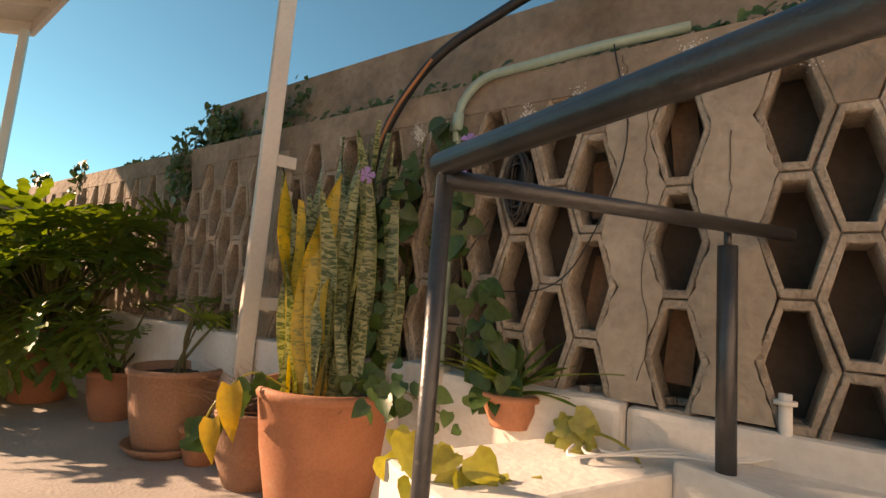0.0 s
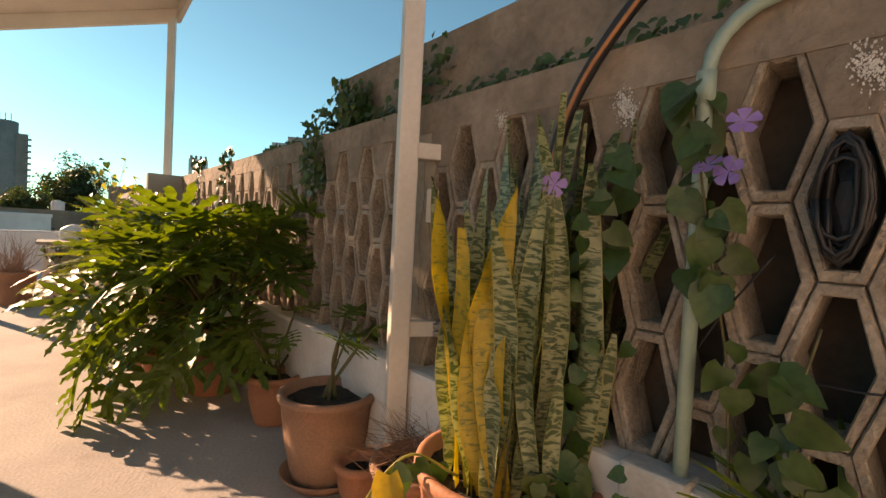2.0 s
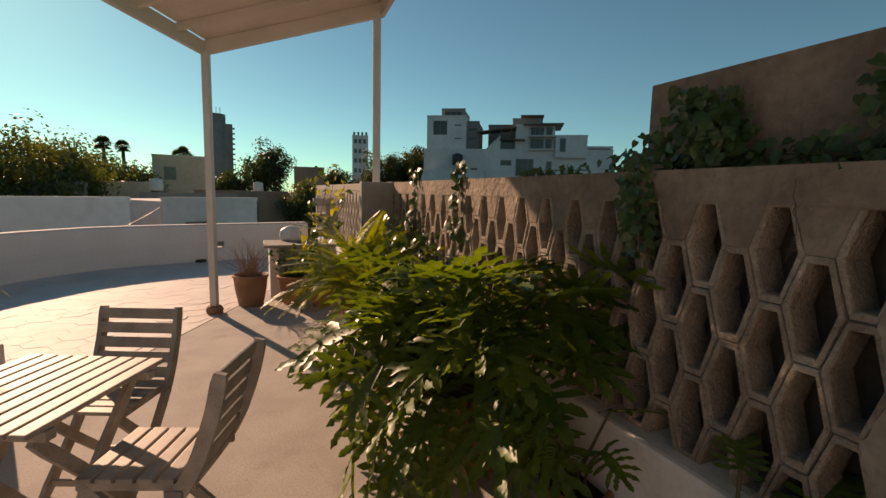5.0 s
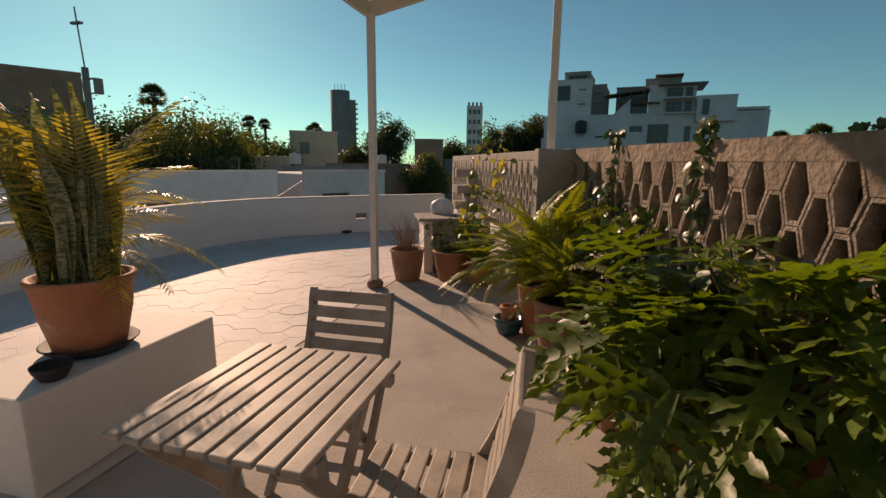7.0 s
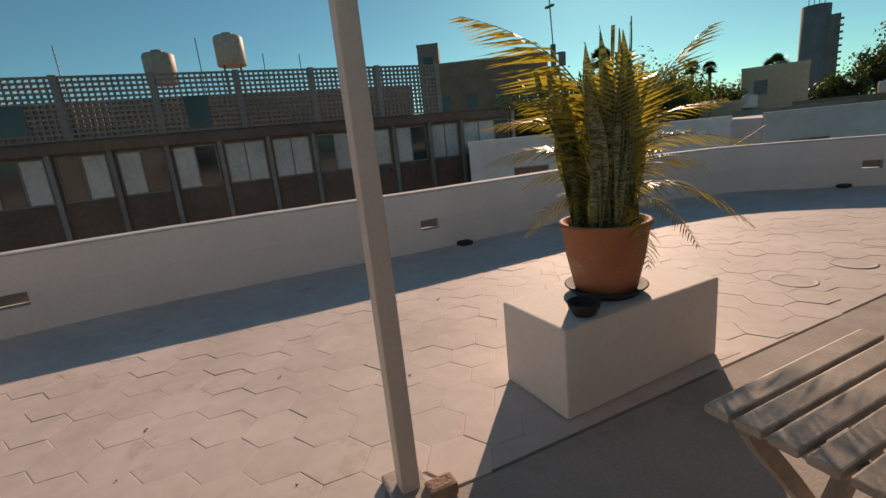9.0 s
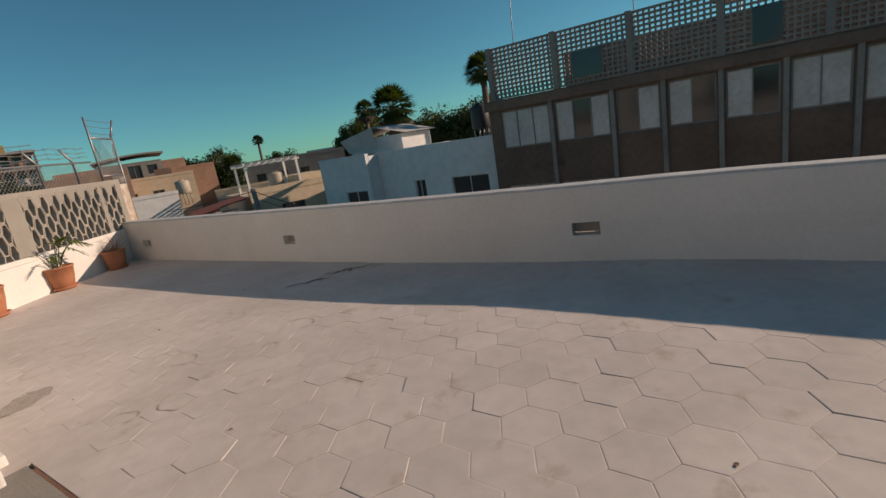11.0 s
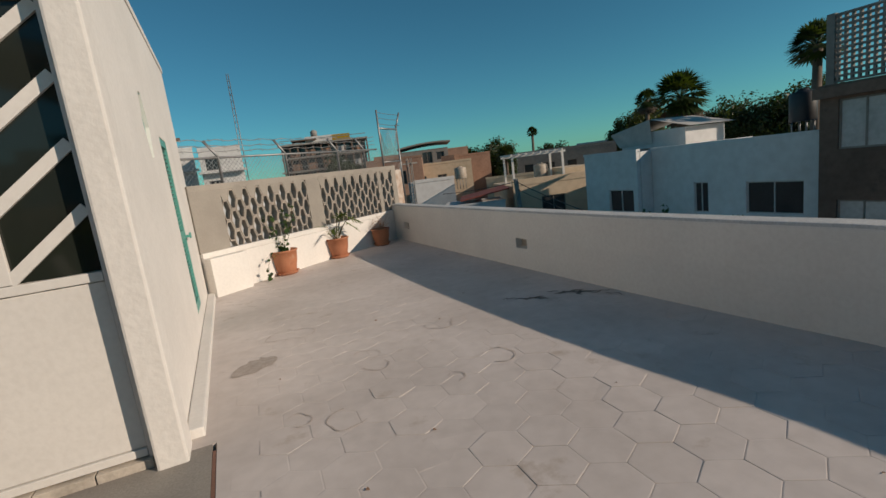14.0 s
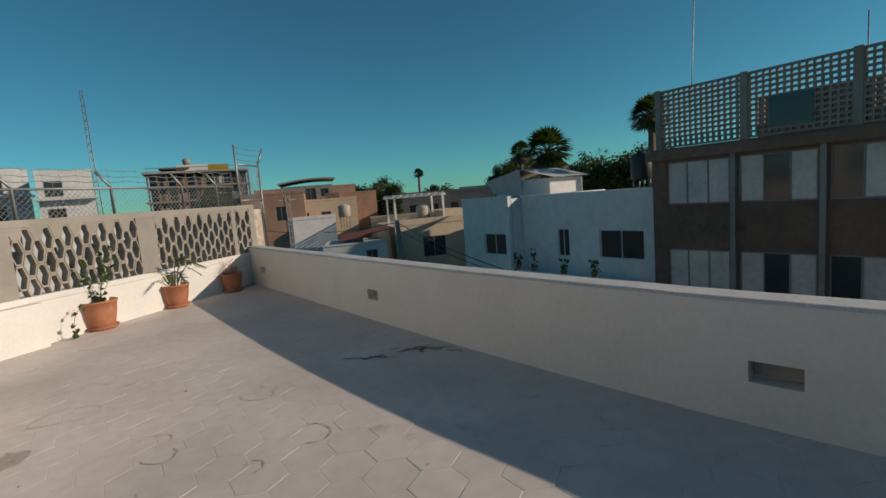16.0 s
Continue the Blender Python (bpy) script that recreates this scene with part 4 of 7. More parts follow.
fern = thing("fern", Matrix(), "yellow-green arching fern in a tall clay pot", "plant", "ferns")
frond_clump(fern, (-0.62, 5.78, 0.52), 46, 0.98, FERNS, 3, 34, 88)
frond_clump(fern, (-0.66, 5.72, 0.52), 34, 0.62, FERNS[1:], 31, 8, 60)
frond_clump(fern, (-0.72, 5.70, 0.55), 14, 0.75, FERNS[2:], 32, 10, 45, 90, 190)
fern2 = thing("fern", Matrix(), "bushy sword fern crowding the wall", "plant", "ferns")
frond_clump(fern2, (-0.36, 5.32, 0.50), 30, 0.85, FERNS, 4, 38, 86)
frond_clump(fern2, (-0.42, 5.24, 0.50), 26, 0.6, FERNS[1:], 41, 5, 60)
fern3 = thing("fern", Matrix(), "drooping pale fern by the terrace wall", "plant", "ferns")
frond_clump(fern3, (-1.42, 7.30, 0.28), 22, 0.75, FERNS, 9, 20, 80)
palm = thing("potted_palm", Matrix(), "yellowing areca palm arching out of a pot", "plant")
LONG_FROND = mesh_only(frond_mesh(31, 1.0, 0.95, 34, 0.24, 0.018, 1.4), "frond", [PALM, STEM])
PALM_FRONDS = ((1.18, 142, 80, 1.05, 4), (1.18, 128, 48, 0.66, 2), (1.12, 150, 36, 0.60, 2), (1.22, 165, 55, 0.55, 1), (1.05, 118, 28, 0.50, 3),
               (1.15, 318, 50, 0.60, 1), (1.12, 300, 38, 0.62, 2), (1.05, 335, 30, 0.60, 2), (1.00, 305, 14, 0.66, 2), (0.98, 282, 6, 0.52, 2),
               (0.95, 262, 2, 0.46, 3), (0.92, 30, 72, 0.95, 1), (0.95, 330, 76, 1.00, 0), (0.92, 250, 80, 0.85, 0), (1.0, 60, 45, 0.60, 2), (0.98, 155, 8, 0.42, 3))
for z, rz, el, size, k in PALM_FRONDS:
    ob = new("frond", (PALMS + [LONG_FROND])[k])
    ob.parent = palm
    ob.matrix_basis = pose(-2.83 - 0.05 * math.sin(radians(rz)), 3.61 + 0.05 * math.cos(radians(rz)), z, 0, 0, rz) @ pose(0, 0, 0, el, 0, 0) @ pose(0, 0, 0, 0, 0 if k == 4 else 22 * math.sin(rz), 0) @ Matrix.Scale(size, 4)


def heart_mesh(seed, fold=0.25):
    r = random.Random(seed)
    bm = bmesh.new()
    out = [(0, 0), (0.30, -0.10), (0.46, 0.12), (0.44, 0.38), (0.27, 0.70), (0, 1.05)]
    mid = [bm.verts.new((0, y, -0.15 * y * y)) for y in (0, 0.0, 0.15, 0.40, 0.70, 1.05)]
    for s in (-1, 1):
        e = [bm.verts.new((s * x, y, fold * abs(x) - 0.15 * y * y + r.uniform(-0.03, 0.03))) for x, y in out[1:5]]
        for q in ((mid[0], e[0], mid[2]), (e[0], e[1], mid[2]), (e[1], e[2], mid[3], mid[2]), (e[2], e[3], mid[4], mid[3]), (e[3], mid[5], mid[4])):
            bm.faces.new(q if s > 0 else q[::-1]).smooth = True
    bmesh.ops.remove_doubles(bm, verts=bm.verts, dist=1e-5)
    return bm


IVY_LEAVES = [mesh_only(heart_mesh(k, 0.1 + 0.1 * k), "leaf", [IVY]) for k in range(3)]
POTHOS_LEAVES = [mesh_only(heart_mesh(k + 9, 0.2), "leaf", [POTHOS]) for k in range(2)]


def vine(p, pts, count, size, meshes, seed, spread=0.04, face=None, stem=STEM, stem_r=0.003):
    """A trailing stem with leaves along it. face: the way that leaves turn to."""
    r = random.Random(seed)
    P = smooth_line(pts, 6)
    bm = bmesh.new()
    tube(bm, P, stem_r, 5)
    part("stem", bm, stem, p)
    for k in range(count):
        c = P[min(len(P) - 1, int(r.random() * len(P)))] + Vector([r.uniform(-spread, spread) for _ in range(3)])
        ob = new("leaf", r.choice(meshes))
        ob.parent = p
        n = Vector(face or (r.uniform(-1, 1), r.uniform(-1, 1), 0.8)).normalized() + Vector([r.uniform(-0.55, 0.55) for _ in range(3)])
        q = n.normalized().to_track_quat("Z", "Y").to_matrix().to_4x4()
        ob.matrix_basis = Matrix.Translation(c) @ q @ pose(0, 0, 0, 0, 0, 180 + r.uniform(-70, 70)) @ Matrix.Scale(size * r.uniform(0.55, 1.15), 4)


def on_wall(s, z, off=0.03):
    """A place in front of the breeze wall: along it, up, out of it."""
    return tuple(WALL @ Vector((-off, s, z)))


FACE = tuple(WALL.to_3x3() @ Vector((-1, -0.2, 0.35)))
ivy = thing("ivy", Matrix(), "dark green creeper lying along the wall top", "plant")
for k in range(9):
    s = 2.05 - k * 0.48
    vine(ivy, [tuple(WALL @ Vector((0.10, s + 0.3, 1.62))), tuple(WALL @ Vector((0.11, s, 1.64))), tuple(WALL @ Vector((0.1, s - 0.3, 1.62)))], 130, 0.042, IVY_LEAVES, 60 + k, 0.055, (WALL.to_3x3() @ Vector((-1, 0, 0.8))))
vine(ivy, [tuple(WALL @ Vector((0.1, 1.9, 1.85))), tuple(WALL @ Vector((0.06, 1.95, 1.75))), on_wall(2.02, 1.6), on_wall(2.0, 1.45), on_wall(1.98, 1.28)], 240, 0.042, IVY_LEAVES, 70, 0.065, FACE)
vine(ivy, [tuple(WALL @ Vector((0.14, 1.85, 1.84))), tuple(WALL @ Vector((0.1, 1.8, 1.75))), tuple(WALL @ Vector((0.08, 1.72, 1.66)))], 300, 0.042, IVY_LEAVES, 71, 0.08, FACE)
vine(ivy, [tuple(WALL @ Vector((0.15, 1.1, 1.85))), tuple(WALL @ Vector((0.12, 1.3, 1.80))), tuple(WALL @ Vector((0.08, 1.35, 1.66)))], 90, 0.042, IVY_LEAVES, 72, 0.08, FACE)
vine(ivy, [tuple(WALL @ Vector((0.05, 2.4, 1.62))), tuple(WALL @ Vector((0.05, 2.7, 1.63))), tuple(WALL @ Vector((0.05, 2.95, 1.62)))], 60, 0.038, IVY_LEAVES, 73, 0.03, FACE)
for s, z1, sd in ((3.75, 1.05, 81), (4.75, 1.1, 82)):
    v2 = thing("climber", Matrix(), "pale climber hanging on the sunlit breeze blocks", "plant", "wall climbers")
    vine(v2, [on_wall(s, z1), on_wall(s + 0.04, 1.3), on_wall(s - 0.03, 1.6, 0.01), on_wall(s + 0.02, 1.70, 0.0)], 70, 0.065, IVY_LEAVES, sd, 0.055, FACE)
shrub = thing("wall_shrub", Matrix(), "upright yellow-green shrub in front of the pier", "plant")
for k in range(6):
    a = k * 1.05
    vine(shrub, [(-1.62, 7.5, 0.35), (-1.45 + 0.14 * math.cos(a), 7.35 + 0.14 * math.sin(a), 1.0), (-1.25 + 0.22 * math.cos(a), 7.2 + 0.22 * math.sin(a), 1.5 + 0.06 * k)], 26, 0.085, POTHOS_LEAVES if k % 2 else IVY_LEAVES, 90 + k, 0.09)
bush = thing("wall_shrub", Matrix(), "dense dark shrub behind the ferns", "plant")
for k in range(14):
    a = k * 0.9
    vine(bush, [(-0.02, 5.3, 0.3), (-0.03 + 0.15 * math.cos(a), 5.3 + 0.25 * math.sin(a), 0.75), (-0.05 + 0.22 * math.cos(a), 5.3 + 0.45 * math.sin(a), 1.1 + 0.03 * (k % 5))], 30, 0.06, IVY_LEAVES, 120 + k, 0.1)

# the clock vine by the pipe, with violet flowers
clock = thing("clock_vine", Matrix(), "climbing vine with broad leaves and violet flowers", "plant")
vine(clock, [on_wall(-0.12, 0.6, 0.06), on_wall(-0.1, 0.85, 0.06), on_wall(-0.06, 1.05, 0.06), on_wall(-0.02, 1.3, 0.07), on_wall(0.0, 1.42, 0.08)], 36, 0.078, IVY_LEAVES, 140, 0.045, FACE)
vine(clock, [on_wall(0.28, 0.5, 0.08), on_wall(0.2, 0.75, 0.07), on_wall(0.24, 1.0, 0.06), on_wall(0.2, 1.25, 0.05)], 56, 0.078, IVY_LEAVES, 141, 0.07, FACE)
vine(clock, [on_wall(-0.25, 0.95, 0.06), on_wall(-0.22, 0.75, 0.08), on_wall(-0.25, 0.58, 0.10), on_wall(-0.30, 0.55, 0.10)], 24, 0.085, IVY_LEAVES, 142, 0.05, FACE)
vine(clock, [on_wall(0.1, 0.45, 0.2), on_wall(0.0, 0.52, 0.25), on_wall(-0.15, 0.46, 0.2)], 26, 0.062, IVY_LEAVES, 143, 0.07, FACE)


def flower(c, size, seed):
    r = random.Random(seed)
    bm = bmesh.new()
    for k in range(5):
        a = k * 1.2566 + r.uniform(-0.1, 0.1)
        pts = [(0, 0, 0.0), (0.32, 0.55, 0.1), (0.42, 0.9, 0.12), (0, 1.05, 0.06), (-0.42, 0.9, 0.12), (-0.32, 0.55, 0.1)]
        vs = [bm.verts.new(pose(0, 0, 0, 0, 0, math.degrees(a)) @ Vector(q) * size) for q in pts]
        bm.faces.new(vs)
    ob = part("flower", bm, PETAL, clock, "violet five-petalled flower")
    ob.matrix_basis = Matrix.Translation(c) @ Vector(FACE).to_track_quat("Z", "Y").to_matrix().to_4x4() @ pose(0, 0, 0, r.uniform(-30, 30), r.uniform(-30, 30), 0)


for s, z, o in ((-0.12, 1.335, 0.12), (-0.06, 1.255, 0.12), (-0.10, 1.24, 0.12), (0.24, 1.22, 0.22)):
    flower(on_wall(s, z, o), 0.03, int(s * 100) + 50)

# trailing yellow leaves on the ledge and by the big pot
trail = thing("pothos", Matrix(), "yellow-green pothos trailing over the white ledge", "plant")
vine(trail, [(1.50, 1.02, 0.46), (1.52, 0.92, 0.47), (1.60, 0.82, 0.46), (1.72, 0.76, 0.40)], 26, 0.08, POTHOS_LEAVES, 150, 0.05, (-0.5, -0.6, 0.6), POTHOS, 0.004)
vine(trail, [(1.98, 0.98, 0.47), (1.95, 0.90, 0.5), (2.02, 0.80, 0.47), (2.05, 0.74, 0.38), (2.07, 0.73, 0.3)], 18, 0.085, POTHOS_LEAVES, 151, 0.04, (-0.5, -0.6, 0.6), POTHOS, 0.004)
trail2 = thing("pothos", Matrix(), "wilting pothos with a large yellow leaf", "plant")
vine(trail2, [(1.42, 1.72, 0.45), (1.30, 1.76, 0.50), (1.20, 1.78, 0.40), (1.16, 1.78, 0.28)], 12, 0.085, IVY_LEAVES, 153, 0.03, (-0.5, -0.8, 0.3), POTHOS, 0.004)
for k, (x, y, z, sz) in enumerate(((1.24, 1.74, 0.46, 0.17), (1.19, 1.72, 0.36, 0.13))):
    ob = part("leaf", heart_mesh(70 + k, 0.25), YELLOWLEAF, trail2, "large yellowed leaf")
    ob.matrix_basis = pose(x, y, z, -75, 10, 150) @ Matrix.Diagonal((sz * 0.55, sz, sz, 1))
pale = thing("pothos", Matrix(), "pale pothos leaves at the snake plant's foot", "plant")
vine(pale, [(1.56, 1.58, 0.47), (1.62, 1.56, 0.50), (1.70, 1.58, 0.48)], 9, 0.08, IVY_LEAVES, 155, 0.035, (-0.4, -0.9, 0.4))

bag = thing("plastic_bag", pose(-0.62, 5.02, 0, 0, 0, 15), "crumpled white plastic bag leaning on a pot", "bag")
bm = bmesh.new()
bmesh.ops.create_icosphere(bm, subdivisions=3, radius=1)
for v in bm.verts:
    q = v.co.copy()
    v.co = Vector((q.x * 0.055, q.y * 0.05, 0)) * (1.15 - 0.55 * (q.z * 0.5 + 0.5)) * (1 + 0.45 * noise.noise(q * 3.1)) + Vector((0.03 * q.z, 0, 0.12 + 0.12 * q.z))
part("bag", bm, mat("white_film", (0.6, 0.59, 0.57), rough=0.35, bump=0.3), bag)
# aloe in its pot on a white stand
aloe = thing("aloe", pose(1.93, 1.14, 0.52), "spiky green aloe rosette in a small pot", "plant")
ar = random.Random(7)
for k in range(34):
    L = ar.uniform(0.16, 0.30)
    ob = part("leaf", blade_mesh(L, 0.026, ar.uniform(0.3, 1.1), -0.5, 0.1, 700 + k, None), [PHILO, POTHOS], aloe)
    ob.matrix_basis = pose(0, 0, 0, 0, 0, ar.uniform(0, 360)) @ pose(0, 0, 0, -ar.uniform(0, 50), 0, 0)
pot(1.93, 1.14, 0.085, 0.10, TERRA, "small terracotta pot holding an aloe", z=0.44, group="clay pots", rim=0.02)


def twigs(p, c, count, L, seed, material=DRY, spread=0.5, r0=0.003):
    r = random.Random(seed)
    bm = bmesh.new()
    for k in range(count):
        a, e = r.uniform(0, 6.283), r.uniform(0.6, 1.5)
        d = Vector((math.cos(a) * math.cos(e), math.sin(a) * math.cos(e), math.sin(e)))
        o = Vector(c) + Vector((r.uniform(-0.08, 0.08), r.uniform(-0.08, 0.08), 0))
        l = L * r.uniform(0.4, 1)
        q = o + d * l + Vector((r.uniform(-0.1, 0.1), r.uniform(-0.1, 0.1), 0)) * spread
        tube(bm, [o, o + d * l * 0.5 + Vector((r.uniform(-0.05, 0.05), r.uniform(-0.05, 0.05), 0)) * spread, q], [r0, r0 * 0.8, r0 * 0.3], 4, False)
    return part("stem", bm, material, p)


dry1 = thing("dry_plant", Matrix(), "bare reddish dry twigs in a brown pot", "plant")
twigs(dry1, (-2.33, 7.24, 0.36), 90, 0.55, 5, DRY, 1.0, 0.0035)
dry2 = thing("dry_plant", Matrix(), "tangle of dry grass in a round pot", "plant")
twigs(dry2, (1.42, 2.12, 0.26), 140, 0.24, 6, DRY, 2.2, 0.0016)
dry3 = thing("dry_plant", Matrix(), "withered grey shrub in a terracotta pot", "plant")
twigs(dry3, (-5.56, -8.52, 0.30), 60, 0.38, 8, DRY, 2.0, 0.003)
leggy = thing("leggy_climber", Matrix(), "leggy climber with small leaves and canes", "plant")
for k in range(6):
    a = k * 1.05
    vine(leggy, [(-3.5, -7.33, 0.36), (-3.5 + 0.16 * math.cos(a), -7.33 + 0.12 * math.sin(a), 0.70), (-3.5 + 0.27 * math.cos(a), -7.33 + 0.2 * math.sin(a), 1.15 - 0.08 * (k % 3))], 18, 0.075, IVY_LEAVES, 160 + k, 0.05)
vine(leggy, [(-3.45, -7.2, 0.36), (-3.28, -7.0, 0.38), (-3.2, -6.95, 0.2), (-3.22, -6.95, 0.05)], 14, 0.07, IVY_LEAVES, 169, 0.04)
small = thing("low_plant", Matrix(), "low green plant in a small pot", "plant")
vine(small, [(0.0, 4.1, 0.2), (0.07, 4.15, 0.26), (0.12, 4.2, 0.2)], 40, 0.05, IVY_LEAVES, 171, 0.07)
shrub3 = thing("low_plant", Matrix(), "small dark shrub in a wide red pot", "plant")
for k in range(5):
    vine(shrub3, [(-1.8, 7.42, 0.34), (-1.85 + 0.1 * k - 0.2, 7.4, 0.55), (-1.9 + 0.14 * k - 0.2, 7.45, 0.75)], 18, 0.06, IVY_LEAVES, 175 + k, 0.06)

# ---- handrail, ledge, pipes and cables by the stairs ----
rail = thing("handrail", Matrix(), "scuffed black painted tubular steel handrail", "handrail")
RC = Vector((1.353, 0.660, 1.012))
bm = bmesh.new()
tube(bm, [RC + Vector((0, 0.012, 0)), RC + Vector((0.06, -1.5, 0.0))], 0.0205, 18)
part("top_rail", bm, BLACK, rail)
bm = bmesh.new()
tube(bm, [RC + Vector((0.0, 0.0, -0.025)), Vector((2.285, 0.555, 1.02))], 0.0165, 16)
part("cross_rail", bm, BLACK, rail)
bm = bmesh.new()
tube(bm, [RC + Vector((0.004, 0.0, -0.01)), (1.355, 0.658, 0.0)], 0.0145, 16)
part("post", bm, BLACK, rail)
bm = bmesh.new()
tube(bm, [(2.09, 0.60, 1.01), (2.09, 0.60, 0.96)], 0.008, 10)
tube(bm, [(2.09, 0.60, 0.97), (2.09, 0.60, 0.40)], 0.021, 16)
part("sleeve_post", bm, BLACK, rail)
ledge = tagged(part("ledge", boxes(((1.46, 0.70, -0.1), (2.30, 1.02, 0.44)), ((2.05, 0.2, -0.1), (2.45, 0.70, 0.47)), bevel=0.012), STUCCO), "thick white painted ledge beside the stairs", "ledge")

pipe = thing("drain_pipe", Matrix(), "pale green plastic pipe bending over the wall", "pipe")
bm = bmesh.new()
tube(bm, [on_wall(-0.02, 0.35, 0.05), on_wall(-0.02, 1.45, 0.05)] + [on_wall(-0.15 + 0.13 * math.cos(t), 1.47 + 0.14 * math.sin(t), 0.05 - 0.03 * math.sin(t)) for t in (0.3, 0.6, 0.9, 1.2, 1.5)] + [on_wall(-0.5, 1.63, 0.0), on_wall(-0.75, 1.66, -0.06)], 0.0165, 14)
part("pipe", bm, PVC, pipe)
bm = bmesh.new()
tube(bm, [on_wall(-0.02, 1.40, 0.05), on_wall(-0.02, 1.47, 0.05)], 0.0205, 14)
part("coupling", bm, PVC, pipe)
part("box", boxes(((-0.10, -0.05, 0.36), (-0.02, 0.10, 0.58)), m=WALL, bevel=0.008), mat("grey_plastic", (0.45, 0.45, 0.43), rough=0.6), pipe, "pale grey junction box")

hose = thing("cable", Matrix(), "thick black hose looped over the wall with orange line", "cable", "wall cables")
loop = [on_wall(0.44, 0.8, 0.05), on_wall(0.42, 1.1, 0.05), on_wall(0.37, 1.34, 0.05), on_wall(0.29, 1.52, 0.05), on_wall(0.13, 1.71, 0.04), on_wall(-0.08, 1.84, 0.0), on_wall(-0.45, 1.96, -0.05), on_wall(-1.0, 2.0, -0.22)]
bm = bmesh.new()
tube(bm, smooth_line(loop, 8), 0.019, 10)
part("hose", bm, RUBBER, hose)
bm = bmesh.new()
tube(bm, [p + Vector(WALL.to_3x3() @ Vector((-0.02, -0.014, 0.0))) for p in smooth_line(loop[:5], 8)], 0.006, 6)
part("line", bm, COPPERLINE, hose)
bundle = thing("cable_bundle", Matrix(), "coil of black cable stuffed in a block opening", "cable")
bm = bmesh.new()
cr = random.Random(3)
for k in range(16):
    w, h = cr.uniform(0.02, 0.045), cr.uniform(0.07, 0.125)
    o = cr.uniform(-0.05, 0.02)
    bm = bmesh.new()
    tube(bm, [on_wall(-0.26 + w * math.cos(t), 1.19 + h * math.sin(t), -o) for t in [i * 0.5236 for i in range(13)]], 0.005, 5)
    part("cable_loop", bm, RUBBER, bundle)
bm = bmesh.new()
bmesh.ops.create_icosphere(bm, subdivisions=3, radius=1)
for v in bm.verts:
    v.co = Vector((v.co.x * 0.03, v.co.y * 0.047, v.co.z * 0.115)) * (1 + 0.22 * noise.noise(v.co * 4))
ob = part("coil_core", bm, RUBBER, bundle)
ob.matrix_basis = Matrix.Translation(on_wall(-0.26, 1.19, -0.02)) @ WALL.to_3x3().to_4x4()
for pts in ([on_wall(-0.16, 1.08, 0.02), on_wall(-0.05, 0.9, 0.03), on_wall(0.0, 0.75, 0.03), on_wall(-0.05, 0.5, 0.05)],
            [on_wall(-0.55, 1.62, 0.01), on_wall(-0.6, 1.3, 0.02), on_wall(-0.5, 1.0, 0.02), on_wall(-0.38, 0.86, 0.03), on_wall(-0.15, 0.84, 0.02)]):
    w = thing("cable", Matrix(), "thin black wire strung across the blocks", "cable", "wall cables")
    bm = bmesh.new()
    tube(bm, smooth_line(pts, 6), 0.0025, 5)
    part("wire", bm, RUBBER, w)
BOARD = mat("old_board", (0.30, 0.17, 0.10), (0.20, 0.115, 0.07), rough=0.85, scale=8, fine=60, bump=0.4)
for s, z, hh, tilt in ((-0.735, 0.74, 0.13, 4), (-0.735, 1.34, 0.12, -5), (-0.50, 0.86, 0.12, 7), (-0.50, 1.20, 0.10, -3)):
    scrap = tagged(part("scrap_board", boxes(((-0.006, -0.038, -hh), (0.006, 0.038, hh)), bevel=0.002), BOARD), "reddish old board stuck behind a block opening", "board", "scrap boards")
    scrap.matrix_basis = WALL @ pose(0.135, s, z, tilt, 6, 0)
for s, z in ((-0.735, 0.60), (-0.50, 0.60), (-0.38, 0.60), (-0.99, 0.60)):
    bm = bmesh.new()
    for k in range(9):
        c = Vector((er.uniform(0.03, 0.11), s + er.uniform(-0.035, 0.035), z - 0.036 + er.uniform(0, 0.006)))
        w = er.uniform(0.006, 0.014)
        box(bm, c - Vector((w, w, 0.004)), c + Vector((w, w, w)), None, 0, 0.003)
    ob = tagged(part("rubble", bm, BLOCK), "crumbs of broken mortar in a block opening", "rubble", "mortar rubble")
    ob.matrix_basis = WALL
switch = tagged(part("switch_box", boxes(((-0.03, 0.93, 1.13), (-0.006, 0.98, 1.26)), m=WALL, bevel=0.006), CREAM), "small cream switch plate on the wall", "switch")
wtube = thing("cable_conduit", Matrix(), "white plastic conduit and cables on the ledge", "conduit")
bm = bmesh.new()
tube(bm, [(2.27, 0.56, 0.47), (2.27, 0.56, 0.64)], 0.014, 12)
tube(bm, [(2.27, 0.56, 0.615), (2.27, 0.56, 0.625)], 0.024, 12)
part("conduit", bm, WHITE, wtube)
for k in range(3):
    bm = bmesh.new()
    tube(bm, smooth_line([(2.27, 0.56, 0.5), (2.18, 0.62 + 0.02 * k, 0.475), (2.10, 0.70 + 0.03 * k, 0.47), (1.98 - 0.06 * k, 0.84, 0.455), (2.15, 0.98, 0.47)], 5), 0.004, 6)
    part("cable", bm, WHITE, wtube)

